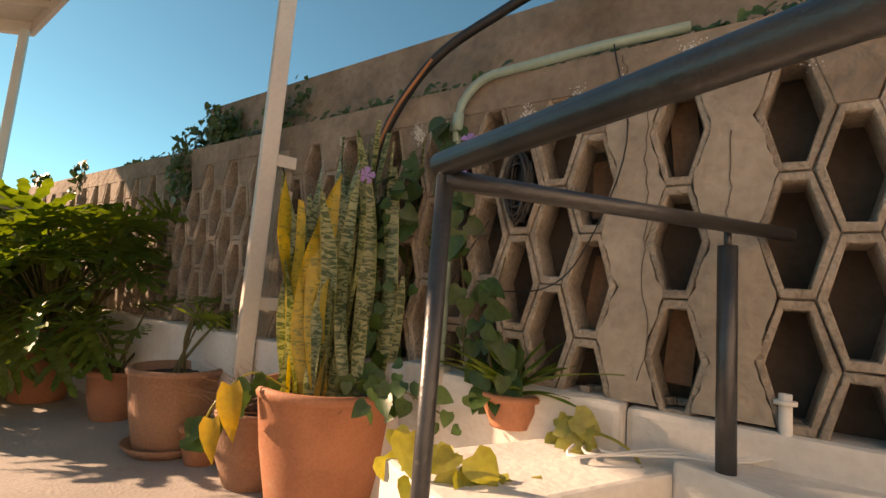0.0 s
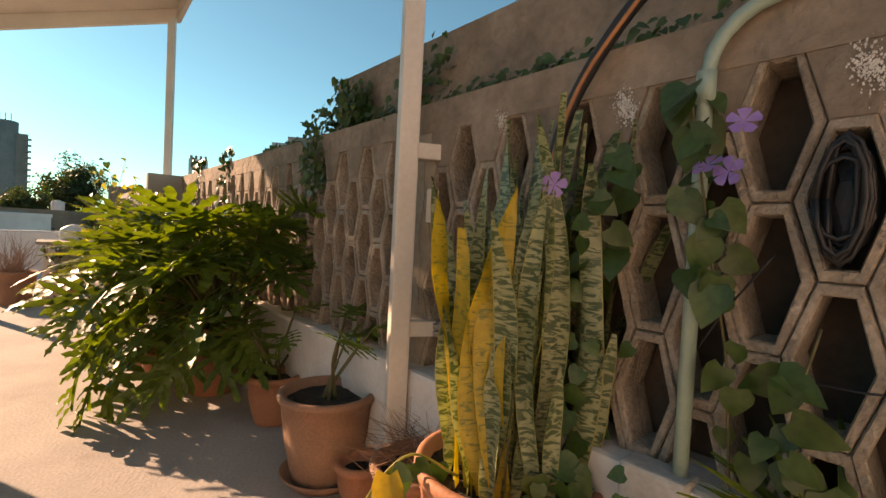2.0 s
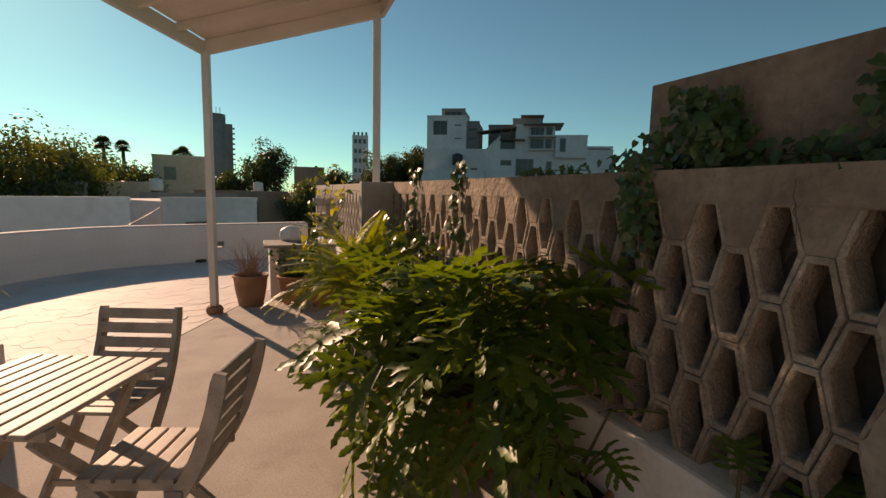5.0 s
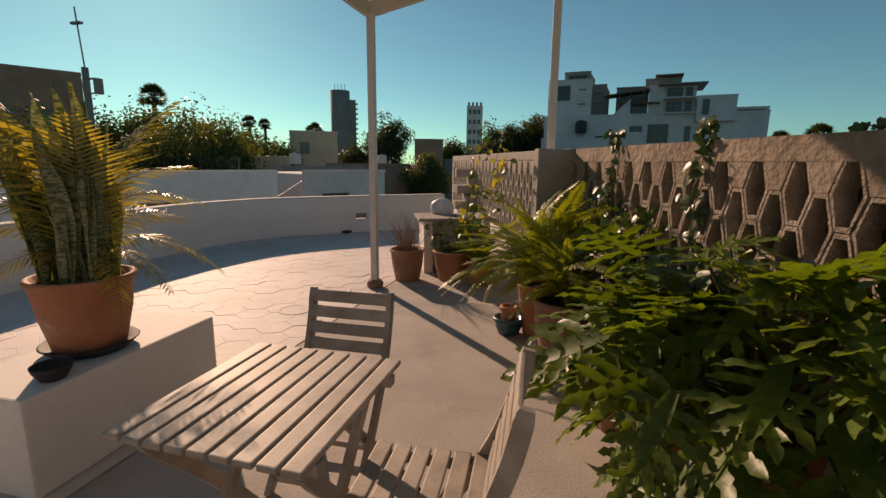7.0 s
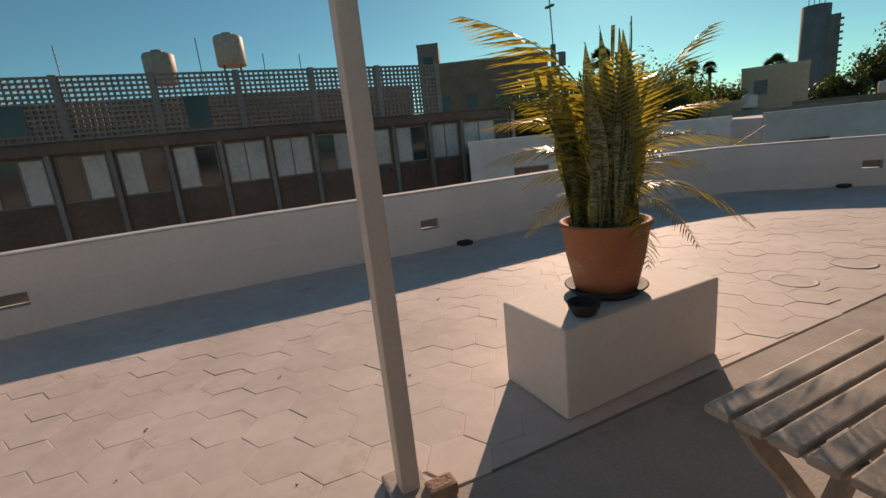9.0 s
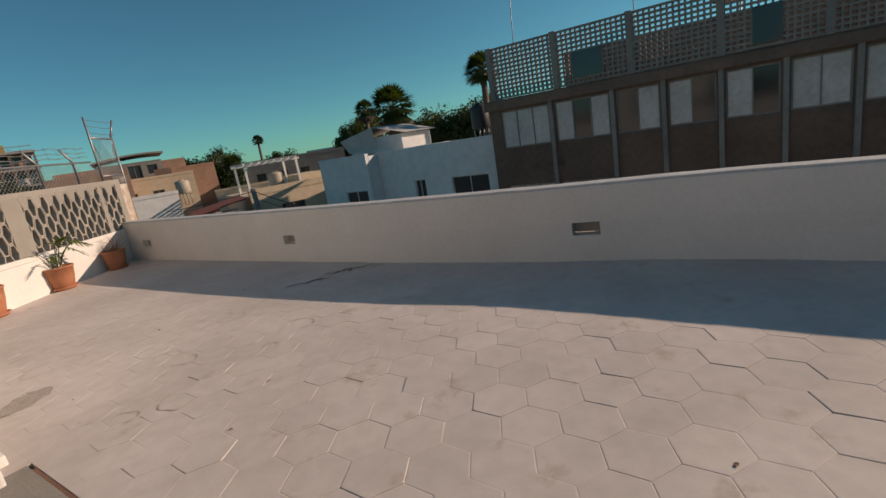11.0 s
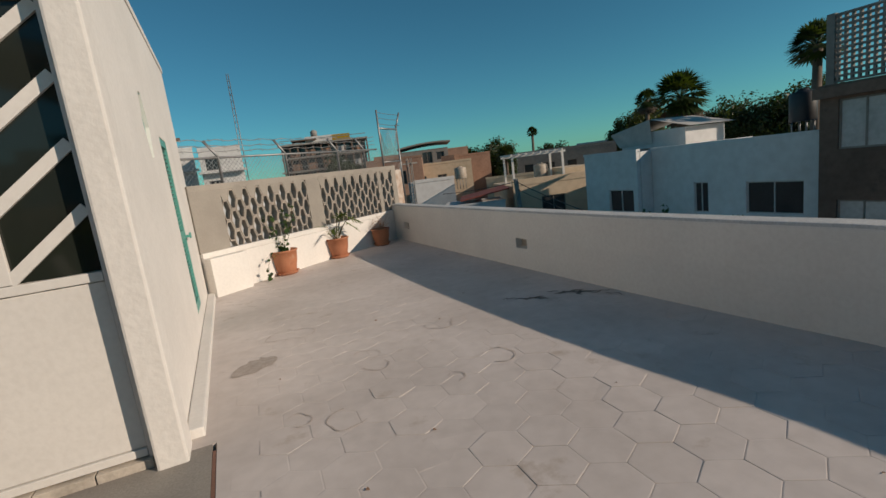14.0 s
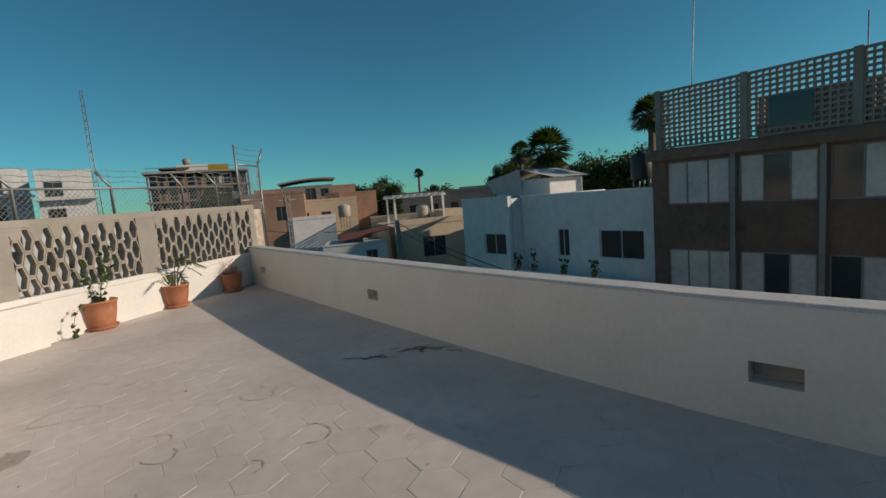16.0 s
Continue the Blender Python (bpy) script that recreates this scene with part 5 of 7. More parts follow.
# ---- at the north end: stand, stacked blocks, sack ----
stand = thing("white_stand", pose(-1.95, 8.1, 0, 0, 0, 24), "white masonry stand with a grey board on top", "stand")
part("side", boxes(((-0.45, -0.3, 0), (-0.33, 0.3, 0.70)), bevel=0.008), WHITE, stand)
part("side", boxes(((0.33, -0.3, 0), (0.45, 0.3, 0.70)), bevel=0.008), WHITE, stand)
part("back", boxes(((-0.33, 0.2, 0), (0.33, 0.3, 0.70))), WHITE, stand)
part("board", boxes(((-0.52, -0.36, 0.702), (0.52, 0.34, 0.74)), bevel=0.006), GREYWALL, stand)
sack = thing("white_sack", pose(-2.15, 8.25, 0.74), "rounded white plastic sack on the board", "sack")
bm = bmesh.new()
bmesh.ops.create_icosphere(bm, subdivisions=3, radius=0.16)
for v in bm.verts:
    v.co = Vector((v.co.x * 1.1, v.co.y * 0.8, max(0, v.co.z * 0.95 + 0.07))) * (1 + 0.12 * noise.noise(v.co * 9))
part("bag", bm, mat("white_plastic", (0.75, 0.75, 0.74), rough=0.4, bump=0.2), sack, smooth=True)
stack = thing("block_stack", pose(-2.35, 10.6, 0, 0, 0, 24), "stack of loose grey concrete blocks by the wall", "blocks")
sr = random.Random(6)
for k in range(9):
    for j in range(2 if k < 7 else 1):
        ob = part("concrete_block", boxes(((-0.19, -0.1, 0), (0.19, 0.1, 0.145)), bevel=0.008), GREYWALL, stack)
        ob.matrix_basis = pose(0.10 * (k % 2) + sr.uniform(-0.05, 0.05), -0.12 + 0.23 * j + sr.uniform(-0.02, 0.02), 0.15 * k, 0, 0, sr.uniform(-9, 9) + 90 * (k % 2))

# ---- the town around ----
FARWHITE = mat("far_white_wall", (0.62, 0.61, 0.60), rough=0.9, scale=0.4, fine=3, bump=0.1, var=0.07, stain=(0.45, 0.42, 0.38), stain_scale=0.35, stain_edge=0.62)
FARBLUE = mat("far_pale_blue_wall", (0.72, 0.74, 0.74), rough=0.9, scale=0.4, fine=3, bump=0.1, var=0.07)
FARBEIGE = mat("far_beige_wall", (0.62, 0.49, 0.35), rough=0.9, scale=0.4, fine=3, bump=0.1, var=0.08)
FARBRICK = mat("far_brick_wall", (0.40, 0.235, 0.165), (0.30, 0.17, 0.12), rough=0.9, scale=0.7, fine=5, bump=0.1, var=0.1)
FARDARK = mat("far_dark_concrete", (0.20, 0.128, 0.098), (0.13, 0.085, 0.066), rough=0.9, scale=0.7, fine=6, bump=0.2, var=0.12, stain=(0.055, 0.045, 0.04), stain_scale=0.8, stain_edge=0.6)
FARGREY = mat("far_grey_concrete", (0.27, 0.25, 0.23), rough=0.9, scale=0.6, fine=5, bump=0.15, var=0.1)
FARGLASS = mat("far_window_glass", (0.05, 0.055, 0.06), rough=0.12, scale=0.4, bump=0.0, var=0.2)
CURTAIN = mat("curtained_window", (0.55, 0.54, 0.53), (0.42, 0.41, 0.40), rough=0.35, scale=0.9, fine=7, bump=0.0, var=0.12)
TREE = mat("tree_leaves", (0.045, 0.075, 0.022), (0.022, 0.042, 0.012), rough=0.5, scale=0.5, fine=5, bump=0.0, var=0.2, translucent=0.35)
TREE_L = mat("light_tree_leaves", (0.10, 0.125, 0.04), (0.06, 0.085, 0.025), rough=0.5, scale=0.5, fine=5, bump=0.0, var=0.2, translucent=0.4)
BARK = mat("bark", (0.16, 0.12, 0.09), (0.09, 0.07, 0.055), rough=0.95, scale=2, fine=12, bump=0.5)
GROUND_Z = -6.5
GROUND = mat("street_ground", (0.16, 0.15, 0.14), (0.1, 0.1, 0.095), rough=0.9, scale=0.05, fine=0.6, bump=0.1)
bm = bmesh.new()
bmesh.ops.create_circle(bm, cap_ends=True, radius=2500, segments=64)
ground = tagged(part("ground", bm, GROUND), "grey town ground far below the roof", "ground", kind="structure")
ground.location.z = GROUND_Z
own = tagged(part("building_base", boxes(((-6.85, -10.6, GROUND_Z), (-2.1, 13.0, -0.302)), ((-2.09, -7.0, GROUND_Z), (3.6, 13.0, -1.62))), WHITE), "body of the house under the terrace", "building", kind="structure")

A0, B0, C0 = (-0.41, 1.83, 1.46), (-0.98, 1.79, 1.39), (-3.06, 0.73, 1.46)


def bearing(ref, az, d, el=0.0):
    a = radians(az)
    return Vector((ref[0] - d * math.sin(a), ref[1] + d * math.cos(a), ref[2] + d * math.tan(radians(el))))


def facade(name, m, w, depth, z0, z1, material, label, windows=(), glass=None, group="", category="building", parapet=0.25, frame=None):
    """A house with its front in local y = 0, x from 0 to w; windows are (x0, x1, z0, z1, panes)."""
    h = thing(name, m, label, category, group)
    bm = bmesh.new()
    xs = sorted({0, w, *[v for q in windows for v in q[:2]]})
    zs = sorted({z0, z1, *[v for q in windows for v in q[2:4]]})
    for a, b in zip(xs, xs[1:]):
        for c, d in zip(zs, zs[1:]):
            if any(q[0] <= (a + b) / 2 <= q[1] and q[2] <= (c + d) / 2 <= q[3] for q in windows):
                continue
            box(bm, (a, 0, c), (b, 0.2, d))
    bmesh.ops.remove_doubles(bm, verts=bm.verts, dist=1e-4)
    part("wall", bm, material, h)
    part("body", boxes(((0, 0.24, z0), (w, depth, z1 - 0.05))), material, h)
    part("roof", boxes(((0.0, 0.201, z1 - 0.049), (w, depth, z1 - 0.02))), material, h)
    part("parapet", boxes(((-0.03, -0.03, z1 + 0.002), (w + 0.03, 0.2, z1 + parapet))), material, h)
    for q in windows:
        x0, x1, c, d = q[:4]
        n = q[4] if len(q) > 4 else 2
        fx = [x0, x0 + 0.05, *[v for k in range(1, n) for v in (x0 + (x1 - x0) * k / n - 0.02, x0 + (x1 - x0) * k / n + 0.02)], x1 - 0.05, x1]
        fz = [c, c + 0.05, d - 0.05, d]
        wb_ = bmesh.new()
        for i in range(len(fx) - 1):
            for j in range(3):
                if i % 2 == 0 or j != 1:
                    box(wb_, (fx[i], 0.06, fz[j]), (fx[i + 1], 0.13, fz[j + 1]))
        bmesh.ops.remove_doubles(wb_, verts=wb_.verts, dist=1e-4)
        win = part("window", wb_, frame or FARGREY, h)
        for k in range(n):
            g = glass or FARGLASS
            if isinstance(g, list):
                g = g[(k * 7 + int(x0 * 3)) % len(g)]
            part("pane", boxes(((x0 + (x1 - x0) * k / n + 0.021, 0.09, c + 0.05), (x0 + (x1 - x0) * (k + 1) / n - 0.021, 0.10, d - 0.05))), g, win)
    return h


def facing(p, yaw):
    return pose(p[0], p[1], 0, 0, 0, yaw)


# the long dark building to the west: its front runs along x = -19, local x runs north
BW = facing((-19.0, -7.3), 90)
LEN = 20.7
bays = []
x = 0.35
widths = [2.15, 2.15] + [1.58] * 8 + [1.5, 2.6]
for k, wd in enumerate(widths):
    bays.append((x + 0.12, x + wd - 0.12))
    x += wd
wins = []
for k, (a, b) in enumerate(bays):
    n = 3 if b - a > 1.8 else 2
    wins.append((a, b, 0.52, 1.92, n))
    wins.append((a, b, -2.6, -0.95, n))
bld = facade("apartment_block", BW, LEN, 9, GROUND_Z, 2.25, FARDARK, "long dark stained concrete block with window bands", wins, [CURTAIN, CURTAIN, FARGLASS, CURTAIN], parapet=0.12, frame=FARGREY)
for k, (a, b) in enumerate(bays):
    part("column", boxes(((b + 0.05, -0.12, GROUND_Z), (b + 0.19, -0.001, 2.2))), FARGREY, bld)
part("cornice", boxes(((-0.1, -0.2, 2.0), (LEN + 0.1, -0.001, 2.3))), FARDARK, bld)
# pierced screen on the roof: rows and uprights with openings between
screen = thing("roof_screen", BW, "pierced dark concrete lattice screen on a roof edge", "screen")
S0, S1, SZ0, SZ1 = 0.25, 17.9, 2.42, 4.22
np_ = 7
rows_n = 12
ROWBAR = shared(boxes(((S0, 0.02, -0.03), (S1, 0.14, 0.03))), "rail", FARGREY)
for k in range(rows_n + 1):
    ob = new("rail", ROWBAR)
    ob.parent, ob.location = screen, (0, 0, SZ0 + (SZ1 - SZ0) * k / rows_n)
UPBAR = shared(boxes(((-0.03, 0.03, SZ0 - 0.02), (0.03, 0.13, SZ1 + 0.02))), "upright", FARGREY)
nc = int((S1 - S0) / 0.165)
for k in range(nc + 1):
    ob = new("upright", UPBAR)
    ob.parent, ob.location = screen, (S0 + (S1 - S0) * k / nc, 0, 0)
for k in range(np_ + 1):
    x = S0 + (S1 - S0) * k / np_
    part("post", boxes(((x - 0.1, -0.01, 2.3), (x + 0.1, 0.17, SZ1 + 0.06))), FARGREY, screen)
part("penthouse", boxes(((2.5, 2.0, 2.3), (17.5, 5.5, 3.75))), FARBRICK, screen, "brown brick rooms behind the screen")
part("dark_hatch", boxes(((3.4, -0.02, 2.6), (4.4, 0.01, 3.45))), FARGLASS, screen)
part("dark_hatch", boxes(((8.6, -0.02, 2.5), (9.3, 0.01, 3.5))), FARGLASS, screen)


def water_tank(p, r, h, material, label, legs=0.5):
    t = thing("water_tank", pose(*p), label, "tank", "roof water tanks")
    bm = bmesh.new()
    lathe(bm, [(r * 0.96, 0), (r, 0.04), (r, h * 0.86), (r * 0.9, h * 0.93), (r * 0.4, h * 0.97), (r * 0.38, h * 1.03), (0.02, h * 1.04)], 24)
    part("tank", bm, material, t)
    for k in range(4):
        a = k * 1.57 + 0.78
        bm = bmesh.new()
        tube(bm, [(r * 0.8 * math.cos(a), r * 0.8 * math.sin(a), -legs), (r * 0.8 * math.cos(a), r * 0.8 * math.sin(a), 0.01)], 0.03, 6)
        part("leg", bm, STEEL, t)


TANKMAT = mat("beige_tank", (0.50, 0.42, 0.34), rough=0.6, bump=0.05)
BLACKTANK = mat("black_tank", (0.02, 0.022, 0.026), rough=0.5, bump=0.05)
p = bearing(B0, 93.0, 21.5)
water_tank((p.x, p.y, 4.35), 0.55, 1.2, TANKMAT, "beige plastic water tank above a roof screen", 2.1)
p = bearing(B0, 86.2, 21.5)
water_tank((p.x, p.y, 4.95), 0.55, 1.2, TANKMAT, "beige water tank on a raised steel frame", 2.6)
for az, d, z0, z1 in ((89.3, 21, 2.3, 5.9), (83, 20.5, 2.3, 5.2), (79.2, 20.5, 2.3, 5.1), (101.2, 20, 2.3, 5.4), (113.5, 20.8, 2.3, 7.6)):
    p = bearing(B0, az, d)
    an = thing("antenna", pose(p.x, p.y, 0), "thin roof antenna rod", "antenna", "roof antennas")
    bm = bmesh.new()
    tube(bm, [(0, 0, z0), (0.05, 0.25 if z1 > 7 else 0, z1)], 0.018, 5)
    part("rod", bm, STEEL, an)

# brick building with a stair tower behind it
p = bearing(B0, 65.0, 48)
wl = [(1.0 + 2.6 * k, 2.0 + 2.6 * k, 1.0 + 2.8 * j, 2.4 + 2.8 * j, 1) for k in range(4) for j in range(2)]
facade("brick_building", facing(p, 60), 11.5, 8, GROUND_Z, 8.0, FARBRICK, "dark brick apartment building behind the roofs", wl)
facade("stair_tower", facing(bearing(B0, 66.0, 52), 60), 2.2, 2.2, GROUND_Z, 10.6, FARGREY, "pale stair tower with a flat cap", ((0.5, 1.6, 8.6, 9.6, 1),))
facade("low_house", facing(bearing(B0, 55.5, 24), 58), 7.0, 6, GROUND_Z, 0.7, FARBLUE, "pale low house beside the dark block", ((0.6, 1.6, -1.2, -0.2, 2), (3, 4, -1.2, -0.2, 2)))

# ---- the white house to the south-west, its front along x = -20 ----
HWM = facing((-20.0, -14.2), 90)
wh = facade("white_house", HWM, 6.7, 8, GROUND_Z, 0.98, FARBLUE, "pale blue-white two-storey house with sliding windows", ((4.1, 6.0, -1.62, -0.45, 2), (2.0, 2.62, -1.65, -0.42, 2), (3.8, 5.4, -5.2, -3.6, 2)), None, parapet=0.14, frame=FARWHITE)
part("balcony_wall", boxes(((0.0, -1.3, -2.75), (6.5, -1.15, -2.15)), ((0.0, -1.15, -3.0), (6.5, -0.001, -2.76)), ((0.0, -1.149, -2.75), (0.15, -0.001, -2.15))), FARBLUE, wh)
wing = facade("white_house", facing((-19.1, -17.42), 90), 3.2, 8, GROUND_Z, 1.05, FARBLUE, "pale projecting wing with one wide window", ((1.5, 2.95, -1.62, -0.58, 2),), None, parapet=0.1, frame=FARWHITE)
# slots aren't cut: dark strips on the wall face paint their shade
for k in range(4):
    part("balcony_slot", boxes(((0.5 + 1.5 * k, -1.304, -2.62), (1.6 + 1.5 * k, -1.296, -2.44))), FARGLASS, wh, "dark strip painting the shade in a balcony wall slot")
for k, (u, h) in enumerate(((0.7, 0.45), (1.6, 0.7), (3.2, 0.35), (4.6, 0.5))):
    o = HWM @ Vector((u, -1.22, -2.148))
    pot(o.x, o.y, 0.13, 0.2, TERRA_OLD, "small clay pot on the balcony wall", z=o.z, group="balcony pots")
    bl = thing("balcony_plant", Matrix(), "small shrub in a pot on the balcony", "plant", "balcony plants")
    vine(bl, [(o.x, o.y, o.z + 0.16), (o.x, o.y + 0.06, o.z + 0.2 + h * 0.5), (o.x, o.y - 0.05, o.z + 0.2 + h)], 36, 0.14, IVY_LEAVES, 510 + k, 0.13)
tent = thing("roof_canopy", pose(-22.6, -15.4, 1.1), "off-white fabric canopy over a roof room", "canopy")
CANVAS = mat("canvas", (0.56, 0.54, 0.51), rough=0.9, scale=1.5, bump=0.3)
part("room", boxes(((-1.3, -1.7, 0), (1.3, 1.9, 0.75))), FARWHITE, tent)
bm = bmesh.new()
c1 = [bm.verts.new(v) for v in ((1.5, -2.2, 0.85), (1.5, 0.2, 1.3), (1.5, 2.3, 0.78), (-1.5, 2.3, 0.78), (-1.5, 0.2, 1.3), (-1.5, -2.2, 0.85), (1.35, -1.8, 0.15), (1.35, 0.2, 0.2))]
bm.faces.new((c1[0], c1[1], c1[4], c1[5])), bm.faces.new((c1[1], c1[2], c1[3], c1[4])), bm.faces.new((c1[0], c1[6], c1[7], c1[1]))
part("canvas", bm, CANVAS, tent)
p = (-22.0, -9.3, 1.15)
water_tank((p[0], p[1], 1.45), 0.42, 1.1, BLACKTANK, "black plastic water tank on a white roof", 0.45)

# beige house with a white roof pergola
bp = bearing(C0, 147.0, 27.0)
bh = facade("beige_house", facing(bp, 158), 5.5, 7, GROUND_Z, -0.15, FARBEIGE, "beige rendered house with a stepped roof", ((1.6, 3.0, -2.1, -0.9, 2),), None, parapet=0.35)
part("upper_room", boxes(((3.5, 1.5, -0.1), (5.3, 5, 0.5))), FARBEIGE, bh)
rp = thing("roof_pergola", facing(bp, 158), "open white steel pergola frame on a roof", "pergola")
for x in (0.3, 3.3):
    for y in (1.0, 3.6):
        part("post", boxes(((x - 0.06, y - 0.06, -0.18), (x + 0.06, y + 0.06, 1.45))), WHITE, rp)
for y in (1.0, 3.6):
    part("beam", boxes(((0.1, y - 0.06, 1.452), (3.5, y + 0.06, 1.57))), WHITE, rp)
for k in range(8):
    x = 0.2 + 0.43 * k
    part("slat", boxes(((x - 0.04, 0.6, 1.572), (x + 0.04, 4.0, 1.66))), WHITE, rp)

for az, d, z, r in ((143.5, 31.5, -0.1, 0.45), (158.5, 52, 2.4, 0.6), (153.0, 40, 0.3, 0.5)):
    p = bearing(C0, az, d)
    water_tank((p.x, p.y, z), r, 1.0, BLACKTANK if d > 45 else TANKMAT, "round plastic water tank on a roof", 0.9)

# roofs, walls and small houses between
hr = random.Random(31)
MATS = [FARWHITE, FARBRICK, FARBEIGE, FARWHITE, FARGREY, FARWHITE]
LABELS = ["white rendered town house with a flat roof", "brick town house with a flat roof", "beige town house with a flat roof", "white walled house with roof clutter", "grey concrete town house", "white low house with small windows"]
for k, (az, d, w, el) in enumerate(((176, 62, 7, 0.4), (164.3, 42, 5.0, 1.5), (150, 40, 5, -2.2), (158.9, 30, 2.6, -1.6), (146, 46, 9, 0.3), (139, 52, 9, 0.5), (133, 50, 10, 0.4), (153.5, 52, 4, 1.0), (164, 46, 10, 0.4), (170, 50, 12, -0.6), (178, 44, 12, -1.0), (128, 60, 12, 0.6), (186, 40, 10, -0.5), (163, 70, 14, 2.0))):
    p = bearing(C0, az, d, el)
    z1 = p.z
    wins = [(0.6 + 2.0 * j, 1.5 + 2.0 * j, z1 - 2.2, z1 - 1.0, 1 + j % 2) for j in range(int((w - 1) / 2.0))]
    facade("town_house", facing(p, az + hr.uniform(-10, 10)), w, 6, GROUND_Z, z1, MATS[k % 6], LABELS[k % 6], wins, None, "town houses", parapet=0.2)
# grey house with a curved roof, a low house under a red roof, and a pillar beyond the wall
p = bearing(C0, 160.0, 47)
sh = facade("roof_house", facing(p, 157), 4.8, 6, GROUND_Z, 3.3, FARGREY, "grey rendered house with a shallow curved roof", ((2.2, 3.2, 2.0, 3.1, 2), (3.6, 4.4, 2.2, 3.0, 1)), None, parapet=0.05)
bm = bmesh.new()
prof = [(-0.2 + 5.3 * i / 10, 3.36 + 0.55 * math.sin(math.pi * (0.12 + 0.055 * i))) for i in range(11)]
arcs = [[bm.verts.new((x, v, z + dz)) for x, z in prof] for v in (-0.4, 5.5) for dz in (0.0, 0.14)]
for a, b in ((0, 1), (1, 3), (3, 2), (2, 0)):
    for i in range(10):
        bm.faces.new((arcs[a][i], arcs[a][i + 1], arcs[b][i + 1], arcs[b][i]))
part("roof_shell", bm, FARGREY, sh)
part("balcony", boxes(((4.0, -0.9, 1.7), (5.3, -0.01, 1.85)), ((4.0, -0.9, 1.85), (5.3, -0.84, 2.5))), FARDARK, sh)
p = bearing(C0, 155.7, 25)
low_h = facade("low_house", facing(p, 152), 3.3, 4, GROUND_Z, -0.75, FARWHITE, "white low house with a sloping red roof", ((2.2, 2.8, -1.7, -1.1, 2),), None, parapet=0.08)
bm = bmesh.new()
beam(bm, (0.9, 2.2, -0.52), (3.6, 2.2, -0.12), 3.6, 0.07)
part("red_roof", bm, mat("red_roof_sheet", (0.33, 0.08, 0.055), (0.24, 0.07, 0.05), rough=0.8, scale=1.5, fine=12, bump=0.2), low_h, "dull red roof sheet")
p = bearing(C0, 185.5, 16)
pil = thing("concrete_pillar", facing(p, 185), "grey board-marked concrete pillar carrying a short beam", "pillar")
part("shaft", boxes(((-0.16, -0.16, GROUND_Z), (0.16, 0.16, 3.5)), bevel=0.015), FARGREY, pil)
part("beam", boxes(((-1.6, -0.1, 3.12), (-0.162, 0.1, 3.24)), ((0.162, -0.1, 3.14), (0.4, 0.1, 3.22))), FARDARK, pil)
for k in range(6):
    part("joint_band", boxes(((-0.166, -0.166, 0.4 + 0.5 * k), (0.166, 0.166, 0.425 + 0.5 * k))), GREYWALL, pil)
# concrete frame building under construction
p = bearing(C0, 173.4, 110)
fr = thing("frame_building", facing(p, 168), "unfinished dark concrete frame building with open floors", "building")
for j in range(6):
    z = -4.4 + 2.9 * j
    part("slab", boxes(((-0.4 * (j % 2), -0.3 * (j % 2), z), (19.3, 12, z + 0.35))), FARGREY, fr)
    if j < 5:
        for k in range(12):
            part("column", boxes(((0.2 + 1.7 * k, 0.2, z + 0.35), (0.5 + 1.7 * k, 0.5, z + 2.9))), FARDARK, fr)
        part("back_wall", boxes(((0.3, 5.0, z + 0.35), (19.0, 5.2, z + 2.9))), FARGLASS, fr, "dark glazing set back on each floor")
        part("rail", boxes(((0.0, 0.0, z + 1.2), (19.3, 0.06, z + 1.3))), STEEL, fr)
        for k in range(5):
            part("infill_panel", boxes(((1.9 + 3.4 * ((k * 2 + j) % 5), 1.0, z + 0.36), (4.0 + 3.4 * ((k * 2 + j) % 5), 1.15, z + 1.5 + 0.3 * (k % 3)))), FARBRICK if (k + j) % 3 else FARWHITE, fr)
part("rail", boxes(((0.1, 0.05, 11.2), (19.0, 0.12, 11.35))), STEEL, fr)
part("roof_room", boxes(((5.5, 3, 10.46), (13.5, 9, 12.0))), FARWHITE, fr)
part("roof_slab", boxes(((2.4, 2, 11.2), (8.0, 8, 11.45))), FARDARK, fr)
part("hoarding", boxes(((11.5, 1.5, 10.46), (15.5, 1.7, 11.8))), YELLOWLEAF, fr, "yellow hoarding panel")
bm = bmesh.new()
lathe(bm, [(0.75, 0), (0.75, 1.2), (0.2, 1.5)], 14, (7.6, 4, 12.0))
part("tank", bm, FARGREY, fr)
# white terraced apartments
for az, d, w, el, lab in ((187.6, 72, 6.6, 5.2, "white apartment building with long balconies"), (181.9, 66, 4.9, 5.0, "white stepped apartment building with blinds")):
    p = bearing(C0, az, d, el)
    wl = [(0.6 + 2.1 * k, 2.2 + 2.1 * k, p.z - 2.6 - 3 * j, p.z - 0.9 - 3 * j, 2) for k in range(int((w - 1) / 2.1)) for j in range(4)]
    ap = facade("white_apartments", facing(p, az - 3), w, 8, GROUND_Z, p.z, FARWHITE, lab, wl, None, "far apartments")
    for j in range(4):
        part("balcony", boxes(((-0.3, -1.1, p.z - 3.0 - 3 * j), (w + 0.3, -0.05, p.z - 2.75 - 3 * j))), FARWHITE, ap)
